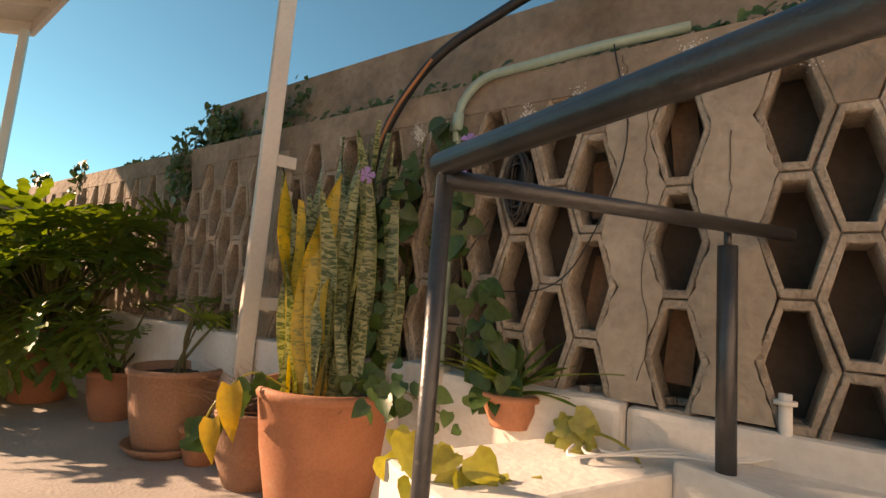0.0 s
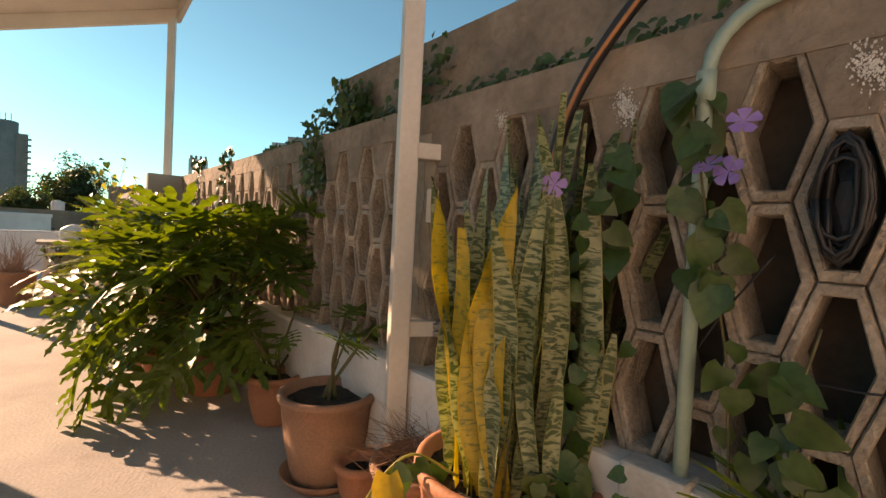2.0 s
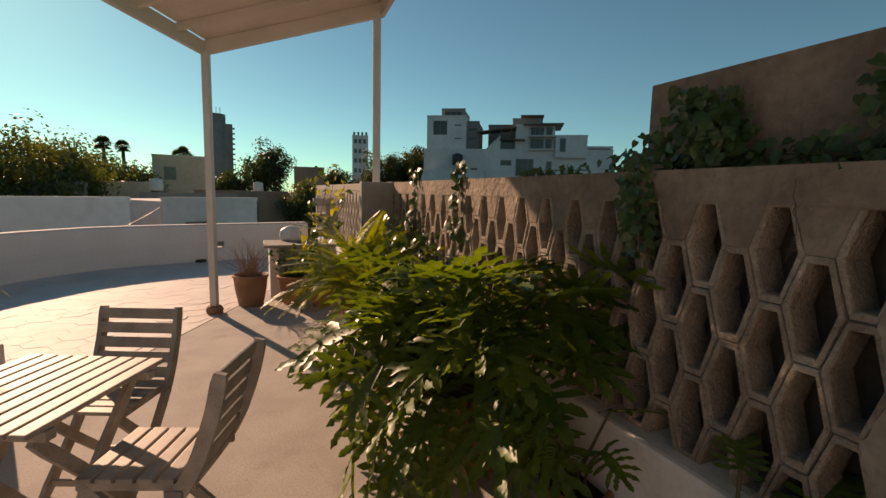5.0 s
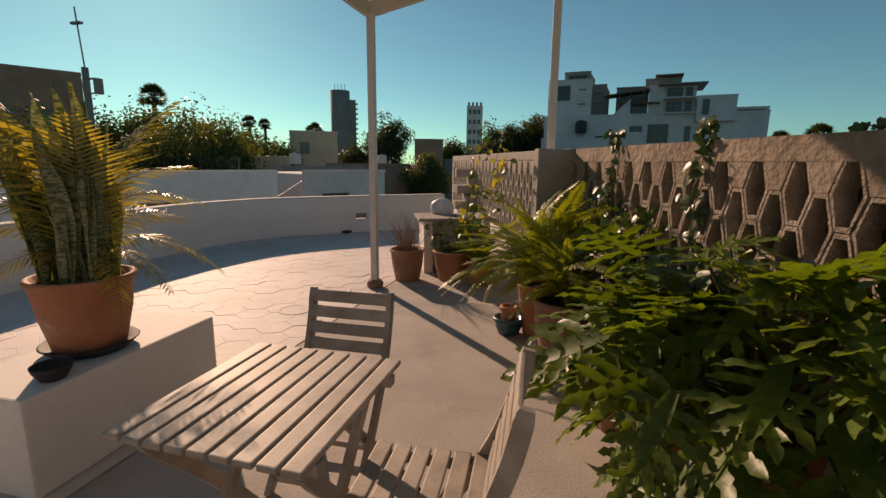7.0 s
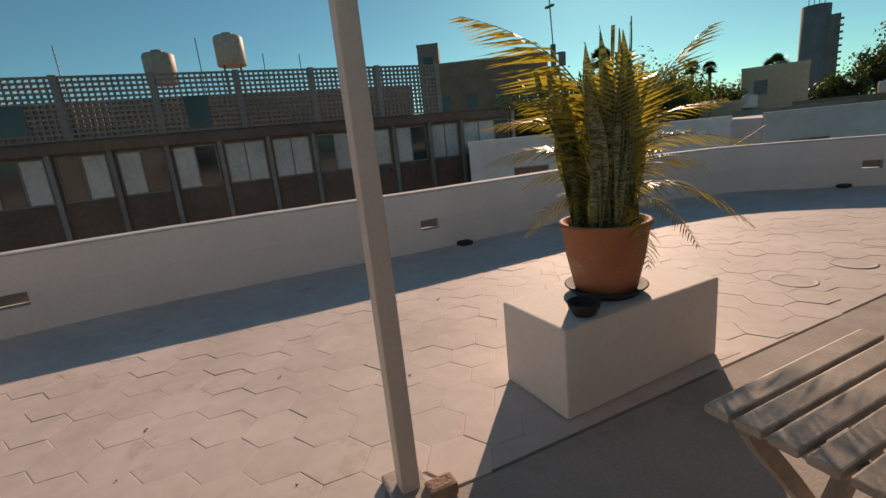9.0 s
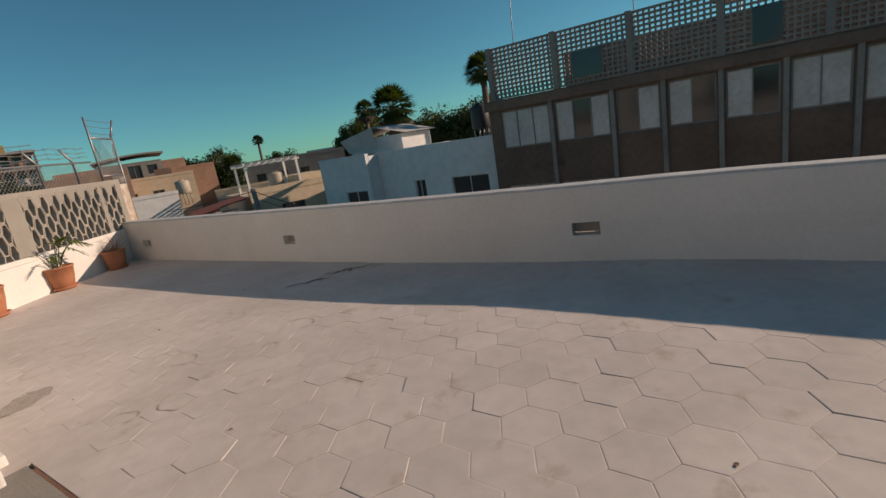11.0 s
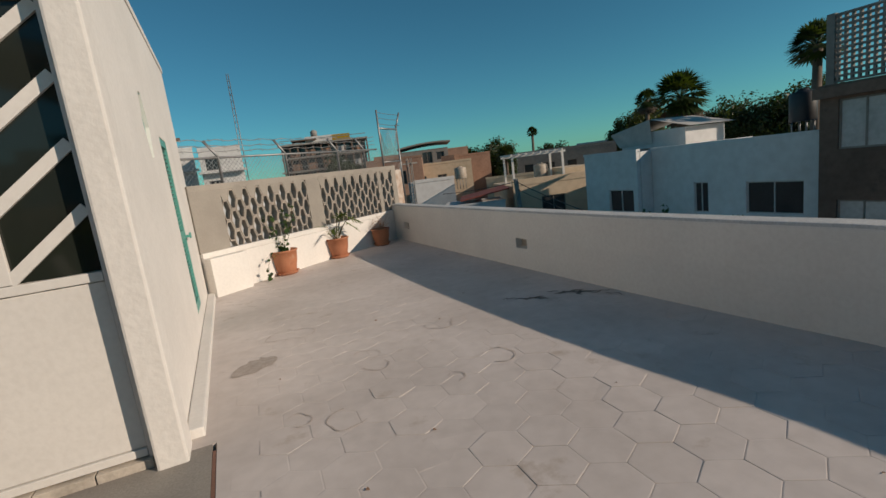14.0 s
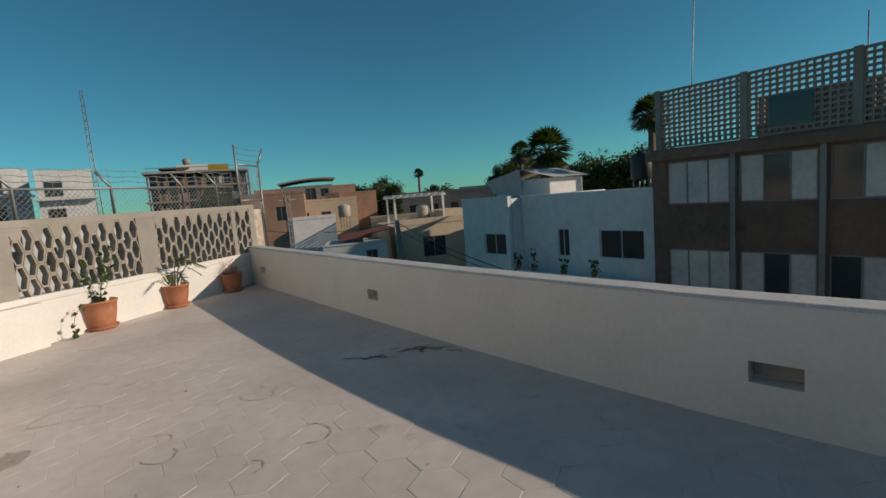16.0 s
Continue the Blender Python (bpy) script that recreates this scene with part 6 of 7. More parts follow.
# lattice mast
p = bearing(C0, 177.4, 90)
mast = thing("radio_mast", pose(p.x, p.y, 0), "tall thin red and white lattice mast", "mast")
for k in range(3):
    a = k * 2.094
    bm = bmesh.new()
    tube(bm, [(0.55 * math.cos(a), 0.55 * math.sin(a), GROUND_Z), (0.2 * math.cos(a), 0.2 * math.sin(a), 21.5)], 0.06, 5)
    part("leg", bm, STEEL, mast)
for k in range(22):
    z = -4 + k * 1.15
    r = 0.55 - 0.35 * (z + 6.5) / 28
    bm = bmesh.new()
    pts = [(r * math.cos(j * 2.094), r * math.sin(j * 2.094), z + (0.5 if j % 2 else 0)) for j in range(4)]
    tube(bm, pts, 0.035, 4)
    part("brace", bm, FARWHITE if k % 4 < 2 else FARBRICK, mast)

# ---- north: towers and the white terraced building ----
p = bearing(A0, 28.0, 90)
tw = thing("tower_block", facing(p, 27), "tall brown concrete tower block", "building")
bm = bmesh.new()
lathe(bm, [(1.75, GROUND_Z), (1.75, 14.2)], 16, (1.2, 1.2, 0))
part("stair_core", bm, FARGREY, tw)
part("body", boxes(((2.0, 0.3, GROUND_Z), (4.0, 4, 12.6))), FARGREY, tw)
for k in range(20):
    part("balcony", boxes(((3.6, -0.1, -5 + 0.88 * k), (4.35, 0.6, -4.75 + 0.88 * k))), FARGREY, tw)
for k in range(4):
    bm = bmesh.new()
    tube(bm, [(0.3 + 0.6 * k, 1, 14), (0.3 + 0.6 * k, 1, 15.4)], 0.06, 4)
    part("antenna", bm, STEEL, tw)
p = bearing(A0, 12.4, 110)
t2 = facade("slim_tower", facing(p, 11.5), 3.6, 3.6, GROUND_Z, 14.0, FARWHITE, "slim white tower with open top", [(0.4 + 1.0 * k, 1.1 + 1.0 * k, 12.4 - 2.2 * j, 13.4 - 2.2 * j, 1) for k in range(3) for j in range(4)])
for k in range(4):
    part("dish", boxes(((0.2 + 0.9 * k, 0, 14.26), (0.7 + 0.9 * k, 0.4, 15.0)), bevel=0.1), FARGREY, t2)

WB = facing(bearing(A0, -8, 45), -8)
def wb(name, u0, u1, v, z0, z1, depth, material, label, wins=(), par=0.15):
    m = WB @ pose(u0, v, 0)
    return facade(name, m, u1 - u0, depth, z0, z1, material, label, [(a - u0, b - u0, c, d, n) for a, b, c, d, n in wins], None, "white terraced building", parapet=par)


wb("terraced_building", -9.0, 8.7, 0, GROUND_Z, 5.65, 6, FARWHITE, "long white lower storey of a terraced building", ((-1.55, -0.49, 4.25, 4.78, 2), (-0.1, 1.57, 3.3, 4.9, 3), (2.75, 3.25, 3.4, 4.7, 1), (-4.4, -3.7, 3.4, 4.0, 1)))
wb("terraced_building", -8.8, -4.95, 0.3, 5.8, 8.85, 6, FARWHITE, "white stair block with a balcony bay", ((-8.2, -6.8, 7.15, 8.5, 2), (-6.1, -5.4, 8.0, 8.14, 1), (-6.1, -5.4, 6.75, 6.89, 1)))
wb("terraced_building", -7.5, -5.2, 1.0, 9.0, 9.62, 4, FARGREY, "grey glazed roof room on a white block", ((-7.2, -5.5, 9.1, 9.5, 3),))
wb("terraced_building", -4.93, -3.75, 0.9, 5.65, 8.4, 4, FARGREY, "grey concrete stair core with open landings", ((-4.8, -3.9, 7.6, 7.9, 1), (-4.8, -3.9, 6.7, 7.0, 1)))
wb("terraced_building", -3.0, -0.25, 3.0, 5.65, 8.35, 3, FARGREY, "grey roof room behind a slanting canopy", ((-1.6, -0.5, 7.75, 8.2, 2),))
wb("terraced_building", -0.2, 1.05, 0.3, 5.65, 7.98, 5, FARWHITE, "white windowless stair wall")
wb("terraced_building", 1.07, 3.45, 0.5, 5.65, 7.98, 5, FARWHITE, "white storeys with glazed balconies", ((1.2, 2.45, 5.9, 6.8, 3), (2.6, 3.2, 5.9, 6.8, 1), (1.2, 2.45, 7.1, 7.9, 3), (2.6, 3.2, 7.1, 7.9, 1)))
wb("terraced_building", -0.55, 2.3, 1.6, 8.15, 8.75, 3, FARGREY, "low grey penthouse with a flat roof")
wb("terraced_building", 3.5, 6.3, -0.6, 5.0, 6.9, 5, FARWHITE, "white cubic stair room", ((3.85, 4.4, 5.5, 6.75, 1),))
wb("terraced_building", 6.32, 8.7, 0.4, 5.3, 6.0, 5, FARWHITE, "white roof room with a dark band", ((6.5, 8.5, 5.75, 5.95, 4),))
tb = thing("roof_terraces", WB, "dark steel roof terraces and canopies in steps", "terrace", "white terraced building")
for u0, u1, v0, v1, z, t, mt in ((0.5, 4.15, -0.7, 4, 8.02, 0.1, FARGREY), (1.0, 3.55, -0.6, 0.48, 6.92, 0.1, FARWHITE), (1.0, 3.55, -0.6, 0.48, 5.7, 0.1, FARWHITE), (0.2, 2.4, 1.0, 3.0, 9.02, 0.1, FARDARK), (-1.65, 0.7, -0.5, 0.28, 6.6, 0.09, FARDARK)):
    part("canopy", boxes(((u0, v0, z), (u1, v1, z + t))), mt, tb)
slope = bmesh.new()
beam(slope, (-3.9, 1.2, 7.42), (-0.1, 1.2, 7.82), 2.2, 0.1)
part("canopy", slope, FARDARK, tb, "dark slanting steel canopy")
for u in (-3.6, -2.6, -1.6, -0.6):
    part("column", boxes(((u - 0.05, 0.3, 5.66), (u + 0.05, 0.4, 7.4 + 0.1 * (u + 3.9)))), FARDARK, tb)
wedge = bmesh.new()
tri = [[wedge.verts.new((u, v, z)) for u, z in ((-3.15, 5.66), (-1.6, 5.66), (-1.6, 7.1))] for v in (0.05, 0.25)]
wedge.faces.new(tri[0]), wedge.faces.new(tri[1])
for k in range(3):
    wedge.faces.new((tri[0][k], tri[0][(k + 1) % 3], tri[1][(k + 1) % 3], tri[1][k]))
part("stair_wall", wedge, FARWHITE, tb, "white triangular stair wall")
part("room", boxes(((-1.5, 0.6, 5.66), (-0.25, 2.5, 6.58))), FARGLASS, tb, "dark glazed room under a canopy")
for z in (6.3, 7.55):
    part("balcony_rail", boxes(((1.05, -0.58, z), (3.5, -0.55, z + 0.03))), FARGREY, tb)
pz = WB @ Vector((-5.6, -0.5, 3.2))
water_tank((pz.x, pz.y, 4.2), 0.5, 1.1, BLACKTANK, "black water tank by a white wall", 1.2)
wb("terraced_building", -9.0, -3.0, -1.0, GROUND_Z, 3.6, 0.95, FARWHITE, "low white front wall of the building")

# low houses just beyond the parapet to the north-west
p0, p1 = bearing(A0, 62, 17), bearing(A0, 22, 22)
dirn = (p1 - p0)
yaw = math.degrees(math.atan2(dirn.y, dirn.x))
L = math.hypot(dirn.x, dirn.y)
lw = facade("low_house", facing(p0, yaw), L * 0.62, 5, GROUND_Z, 0.92, FARBLUE, "long pale low house across the gap", [(1.5 + 2.6 * k, 2.7 + 2.6 * k, -0.9, 0.1, 2) for k in range(3)], parapet=0.2)
lw2 = facade("low_house", facing(p0.lerp(p1, 0.64) + Vector((0, 1.5, 0)), yaw), L * 0.3, 5, GROUND_Z, 0.95, FARWHITE, "pale house with a glazed lean-to", [(0.8, 2.2, -1.0, 0.1, 2)], parapet=0.15)
part("lean_to", boxes(((0.5, -1.6, -1.3), (3.0, -0.06, -1.2)), m=None), FARGLASS, lw2)
for k, (az, d, w, el) in enumerate(((34, 30, 5, -0.9), (29, 34, 6, -0.5), (24, 36, 3, -0.7), (18.6, 40, 2.4, 2.5), (40, 33, 4, 0.2), (33, 45, 4.2, 3.2), (46, 30, 4, 0.0), (15, 44, 3, 0.2))):
    p = bearing(A0, az, d, el)
    facade("town_house", facing(p, az), w, 5, GROUND_Z, p.z, [FARGREY, FARBRICK, FARWHITE, FARBRICK, FARBEIGE, FARBEIGE, FARGREY, FARGREY][k], ["grey roof house with clutter", "brick red low town house", "white low flat-roofed house", "brown brick house among trees", "beige low flat-roofed house", "ochre rendered flat-roofed house", "grey garden wall house", "grey house behind trees"][k], [(0.8 + 2.2 * j, 1.7 + 2.2 * j, p.z - 1.9, p.z - 0.8, 1) for j in range(int((w - 1) / 2.2))], None, "town houses", parapet=0.2)
    if k % 2 == 0:
        q = bearing(A0, az - 1.5, d + 1, el)
        water_tank((q.x, q.y, q.z + 0.3), 0.35, 0.7, FARWHITE, "small white roof water tank", 0.45)


# ---- trees ----
def tree(p, h, r, label, material, seed, leaves=3600, leaf=0.46, flat=0.75, base=GROUND_Z):
    """Trunk, limbs and a ragged crown of leaf clumps."""
    t = thing("tree", pose(p[0], p[1], base), label, "tree", "town trees")
    rr = random.Random(seed)
    H = h - base
    cz = H - r * flat
    bm = bmesh.new()
    tube(bm, [(0, 0, 0), (rr.uniform(-0.2, 0.2), rr.uniform(-0.2, 0.2), cz * 0.6), (0, 0, cz + r * 0.2)], [0.28, 0.2, 0.08], 8)
    part("trunk", bm, BARK, t)
    clumps = []
    for k in range(64):
        d = Vector([rr.gauss(0, 1) for _ in range(3)]).normalized()
        q = Vector((0, 0, cz)) + Vector((d.x * r, d.y * r, d.z * r * flat)) * rr.uniform(0.15, 0.84)
        clumps.append((q, r * rr.uniform(0.22, 0.40)))
    for k in range(6):
        bm = bmesh.new()
        q = clumps[k][0]
        tube(bm, [(0, 0, cz * 0.7), tuple(Vector((0, 0, cz * 0.75)).lerp(q, 0.5) + Vector((0, 0, 0.2))), tuple(q)], [0.1, 0.07, 0.03], 5)
        part("limb", bm, BARK, t)
    verts, faces = [], []
    for k in range(leaves):
        c, cr_ = clumps[k % len(clumps)]
        d = Vector([rr.gauss(0, 1) for _ in range(3)]).normalized()
        o = c + d * cr_ * rr.uniform(0.35, 1.08)
        a = Vector([rr.gauss(0, 1) for _ in range(3)]).normalized()
        b = a.cross(d).normalized() if a.cross(d).length > 0.1 else Vector((1, 0, 0))
        s = leaf * rr.uniform(0.5, 1.2)
        e = b.cross(d + a * 0.7).normalized()
        i = len(verts)
        verts += [o - b * s * 0.5, o + e * s * 0.28, o + b * s * 0.5, o - e * s * 0.28]
        faces.append((i, i + 1, i + 2, i + 3))
    me = bpy.data.meshes.new("crown")
    me.from_pydata(verts, [], faces)
    me.materials.append(material)
    ob = new("crown", me)
    ob.parent = t
    return t


for k, (ref, az, d, el, r, mt, lab) in enumerate((
        (A0, 22.0, 60, 5.6, 3.7, TREE, "broad dark round-crowned street tree"),
        (A0, 13.6, 52, 3.6, 3.2, TREE, "dark leafy tree beside a brick house"),
        (A0, 9.0, 50, 5.2, 3.4, TREE, "tall dark tree behind the wall"),
        (A0, 5.2, 50, 6.2, 3.0, TREE, "dark tree near the white building"),
        (A0, 16.8, 34, 1.6, 2.2, TREE_L, "light green bushy tree"),
        (A0, 44.5, 30, 6.0, 3.6, TREE_L, "tall hazy backlit tree"),
        (A0, 40.0, 32, 5.2, 3.2, TREE_L, "feathery pale backlit garden tree"),
        (A0, 50.0, 31, 5.6, 3.6, TREE, "dark backlit tree behind low house"),
        (A0, 56.0, 33, 5.0, 3.6, TREE, "large backlit tree in a garden"),
        (A0, 47.3, 38, 6.0, 4.2, TREE, "broad hazy tree behind a low house"),
        (A0, 42.3, 40, 5.6, 3.8, TREE_L, "feathery tree between garden palms"),
        (A0, 38.2, 48, 4.2, 3.4, TREE, "round dark tree beside palms"),
        (A0, 31.0, 58, 3.4, 3.2, TREE, "dark tree before a tower"),
        (A0, 25.5, 54, 2.6, 2.6, TREE, "low dark tree by a tower foot"),
        (A0, 35.5, 44, 3.6, 3.4, TREE, "dark tree behind an ochre house"),
        (A0, -24, 60, 2.2, 3.0, TREE_L, "far pale tree top over the wall"),
        (A0, -32.5, 24, 7.0, 1.8, TREE_L, "leafy garden tree behind the wall"),
        (C0, 121.0, 44, 4.7, 3.4, TREE, "large dark ficus behind a white house"),
        (C0, 117.0, 44, 4.3, 3.0, TREE, "dark tree against the concrete block"),
        (C0, 124.5, 46, 3.6, 2.4, TREE, "dark bushy tree behind a canopy"),
        (C0, 131.6, 52, 4.6, 2.6, TREE_L, "pale green tree on the skyline"),
        (C0, 134.0, 52, 3.0, 2.0, TREE_L, "small pale tree on the skyline"),
        (C0, 148.0, 75, 2.6, 4.0, TREE, "far dark tree row on the skyline"),
        (C0, 151.0, 78, 2.4, 3.6, TREE, "far dark tree among roofs"),
        (C0, 167.0, 74, 3.2, 4.0, TREE, "far dark tree beside a frame building"),
        (C0, 141.5, 80, 1.6, 3.4, TREE, "distant dark tree on the skyline"))):
    p = bearing(ref, az, d, el)
    tree(p, p.z, r, lab, mt, 200 + k, 12000, 0.13 + 0.0032 * d, 1.0)


def fan_palm(p, h, r, label, seed, base=GROUND_Z, skirt=True):
    t = thing("palm_tree", pose(p[0], p[1], base), label, "palm", "town palms")
    rr = random.Random(seed)
    H = h - base - r * 0.7
    bm = bmesh.new()
    tube(bm, [(0, 0, 0), (0.1, 0, H * 0.5), (0, 0.05, H)], [0.26, 0.2, 0.17], 9)
    part("trunk", bm, BARK, t)
    for name, cnt, lo, hi, mt in (("crown", 64, -0.6, 1.45, TREE), ("dead_skirt", 26 if skirt else 0, -1.45, -0.6, BARK)):
        if not cnt:
            continue
        verts, faces = [], []
        for k in range(cnt):
            a, e = rr.uniform(0, 6.283), rr.uniform(lo, hi)
            d = Vector((math.cos(a) * math.cos(e), math.sin(a) * math.cos(e), math.sin(e)))
            sd = d.cross(Vector((0, 0, 1)))
            sd = sd.normalized() if sd.length > 0.05 else Vector((1, 0, 0))
            up = sd.cross(d)
            c = Vector((0, 0, H)) + d * r * 0.42
            for j in range(9):
                w = (j - 4) / 4 * 1.15
                q = (d * math.cos(w) + sd * math.sin(w)) * r * 0.55 + Vector((0, 0, -0.10 * r * (1 + abs(w))))
                n = (sd * math.cos(w) - d * math.sin(w)) * r * 0.045
                i = len(verts)
                verts += [c, c + q * 0.55 + n, c + q, c + q * 0.55 - n]
                faces.append((i, i + 1, i + 2, i + 3))
            i = len(verts)
            verts += [Vector((0, 0, H)) + up * 0.015, c + up * 0.015, c - up * 0.03, Vector((0, 0, H)) - up * 0.03]
            faces.append((i, i + 1, i + 2, i + 3))
        me = bpy.data.meshes.new(name)
        me.from_pydata(verts, [], faces)
        me.materials.append(mt)
        ob = new(name, me)
        ob.parent = t


for k, (ref, az, d, el, r, lab) in enumerate((
        (C0, 128.2, 38, 6.6, 2.3, "tall fan palm with a shaggy dead skirt"), (C0, 131.4, 48, 5.4, 1.3, "slim fan palm on the skyline"), (C0, 116.9, 26, 8.6, 1.25, "fan palm beside the lattice screen"),
        (C0, 143.9, 70, 3.3, 1.0, "small distant fan palm"), (C0, 147.2, 60, 1.6, 1.5, "bushy fan palm among roofs"),
        (A0, 46.1, 45, 7.4, 1.35, "fan palm rising over hazy trees"), (A0, 37.2, 60, 4.9, 1.1, "small fan palm on the skyline"), (A0, 35.6, 62, 4.6, 1.0, "small far fan palm crown"),
        (A0, 30.2, 50, 4.3, 1.2, "fan palm before an ochre house"), (A0, -20.0, 55, 3.4, 1.2, "palm top over the wall"), (A0, -23.0, 50, 3.9, 1.4, "palm crown over the wall"), (B0, 73, 45, 8.0, 1.0, "palm top over the lattice"))):
    p = bearing(ref, az, d, el)
    fan_palm(p, p.z, r, lab, 300 + k, skirt=k in (0, 1, 8))

# ---- street pole and cables ----
p = bearing(A0, 51.6, 30)
up = thing("utility_pole", pose(p.x, p.y, 0), "concrete utility pole with a lamp and cross arm", "pole")
bm = bmesh.new()
tube(bm, [(0, 0, GROUND_Z), (0.05, 0.1, 5.9)], [0.24, 0.15], 10)
part("shaft", bm, FARGREY, up)
bm = bmesh.new()
tube(bm, [(0.05, 0.1, 5.9), (-0.15, 0.1, 8.7)], 0.035, 6)
part("rod", bm, STEEL, up)
part("insulator", boxes(((-0.45, 0.0, 7.9), (0.2, 0.2, 8.02)), bevel=0.03), FARGREY, up)
part("lamp", boxes(((0.7, -0.1, 4.6), (1.0, 0.2, 5.35)), ((0.05, 0.02, 5.3), (0.7, 0.1, 5.4)), ((0.05, 0.02, 4.62), (0.7, 0.1, 4.7)), bevel=0.03), FARGREY, up)
p = bearing(C0, 146.6, 25)
up2 = thing("utility_pole", pose(p.x, p.y, 0, 0, 4, 0), "leaning grey utility pole carrying cables", "pole")
bm = bmesh.new()
tube(bm, [(0, 0, GROUND_Z), (0, 0, 0.35)], [0.17, 0.12], 10)
part("shaft", bm, FARGREY, up2)


p3 = bearing(C0, 159.2, 28)
up3 = thing("utility_pole", pose(p3.x, p3.y, 0), "lattice steel utility pole with a short cross arm", "pole")
for k in range(4):
    part("leg", boxes(((-0.14 + 0.24 * (k % 2), -0.14 + 0.24 * (k // 2), GROUND_Z), (-0.1 + 0.24 * (k % 2), -0.1 + 0.24 * (k // 2), 2.2))), FARGREY, up3)
for k in range(20):
    part("lacing", boxes(((-0.13, -0.13, -5.6 + 0.38 * k), (0.13, 0.13, -5.57 + 0.38 * k))), FARGREY, up3)
part("cross_arm", boxes(((-0.5, -0.04, 1.85), (0.5, 0.04, 1.93))), FARGREY, up3)


def cable(a, b, sag, r=0.02, label="black overhead cable sagging over the street"):
    c = thing("overhead_cable", Matrix(), label, "cable", "overhead cables")
    a, b = Vector(a), Vector(b)
    bm = bmesh.new()
    tube(bm, [a.lerp(b, t / 12) - Vector((0, 0, sag * 4 * (t / 12) * (1 - t / 12))) for t in range(13)], r, 5, False)
    part("wire", bm, RUBBER, c)


cable((p.x, p.y, 0.2), (-13.5, 2.0, -1.7), 0.9)
cable((p.x, p.y, -0.2), (-13.0, 3.0, -2.1), 0.7, 0.015)
cable((p.x, p.y, 0.2), bearing(C0, 165, 40, -1.5), 0.6)
cable((-13.5, 2.0, -1.7), (-15.0, 16.0, 0.9), 0.6)
cable((-8.6, 6.0, -0.3), (-9.5, 16.5, 0.8), 0.5, 0.012)

# ---- fence above the far wall ----
fence = thing("chain_link_fence", FAR, "rusty chain-link fence with barbed wire above a wall", "fence")
FX = 0.16
for s in (0.45, 1.25, 2.55, 3.85):
    bm = bmesh.new()
    tube(bm, [(FX, s, 1.2), (FX, s, 2.02), (FX + 0.05, s + 0.16, 2.26)], 0.022, 8)
    part("post", bm, STEEL, fence)
bm = bmesh.new()
tube(bm, [(FX, 0.0, 2.0), (FX, 4.6, 2.0)], 0.018, 8)
part("top_rail", bm, STEEL, fence)
for k, z in enumerate((2.10, 2.18, 2.27)):
    bm = bmesh.new()
    n = 40
    tube(bm, [(FX + 0.03 + 0.01 * k, 4.6 * i / n, z + 0.012 * math.sin(i * 1.7 + k)) for i in range(n + 1)], 0.006, 4, False)
    for i in range(2, n, 2):
        c = Vector((FX + 0.03 + 0.01 * k, 4.6 * i / n, z))
        tube(bm, [c + Vector((0, -0.015, -0.025)), c + Vector((0, 0.015, 0.025))], 0.004, 3, False)
    part("barbed_wire", bm, STEEL, fence)
bm = bmesh.new()
for i in range(0, 66):
    for sg in (-1, 1):
        y0 = 0.0 + i * 0.075
        y1 = y0 + sg * 0.45
        tube(bm, [(FX, y0, 1.55), (FX, y1, 2.0)], 0.0035, 3, False)
tagged(part("mesh", bm, STEEL, fence), kind="stuff")
gate = thing("fence_gate", FAR, "steel mesh gate frame with barbed wire on top", "gate")
for a, b in (((0.1, -0.10, 1.55), (0.1, -0.10, 2.85)), ((0.25, -0.95, 0.5), (0.25, -0.95, 2.55)), ((0.1, -0.10, 2.45), (0.25, -0.95, 2.45)), ((0.1, -0.1, 1.7), (0.25, -0.95, 1.7)), ((0.25, -0.95, 2.5), (0.3, -1.2, 2.85))):
    bm = bmesh.new()
    tube(bm, [a, b], 0.02, 8)
    part("bar", bm, STEEL, gate)
bm = bmesh.new()
for i in range(12):
    t = i / 12
    a = Vector((0.1, -0.1, 0)).lerp(Vector((0.25, -0.95, 0)), t)
    for sg in (-1, 1):
        b = Vector((0.1, -0.1, 0)).lerp(Vector((0.25, -0.95, 0)), max(0, min(1, t + sg * 0.5)))
        tube(bm, [(a.x, a.y, 1.0), (b.x, b.y, 1.7)], 0.004, 3, False)
        tube(bm, [(a.x, a.y, 1.7), (b.x, b.y, 2.45)], 0.004, 3, False)
tagged(part("mesh", bm, STEEL, gate), kind="stuff")
for z in (2.55, 2.68, 2.8):
    bm = bmesh.new()
    tube(bm, [(0.1, -0.1, z), (0.18, -0.6, z - 0.02), (0.3, -1.15, z)], 0.006, 4, False)
    part("barbed_wire", bm, STEEL, gate)
pier = tagged(part("brick_pier", boxes(((-0.12, -0.42, 0.3), (0.12, -0.18, 1.5)), m=FAR, bevel=0.02), mat("flaking_white_brick", (0.62, 0.56, 0.5), (0.42, 0.28, 0.2), rough=0.9, scale=8, fine=50, bump=0.6)), "flaking white brick pier at the wall end", "pier")

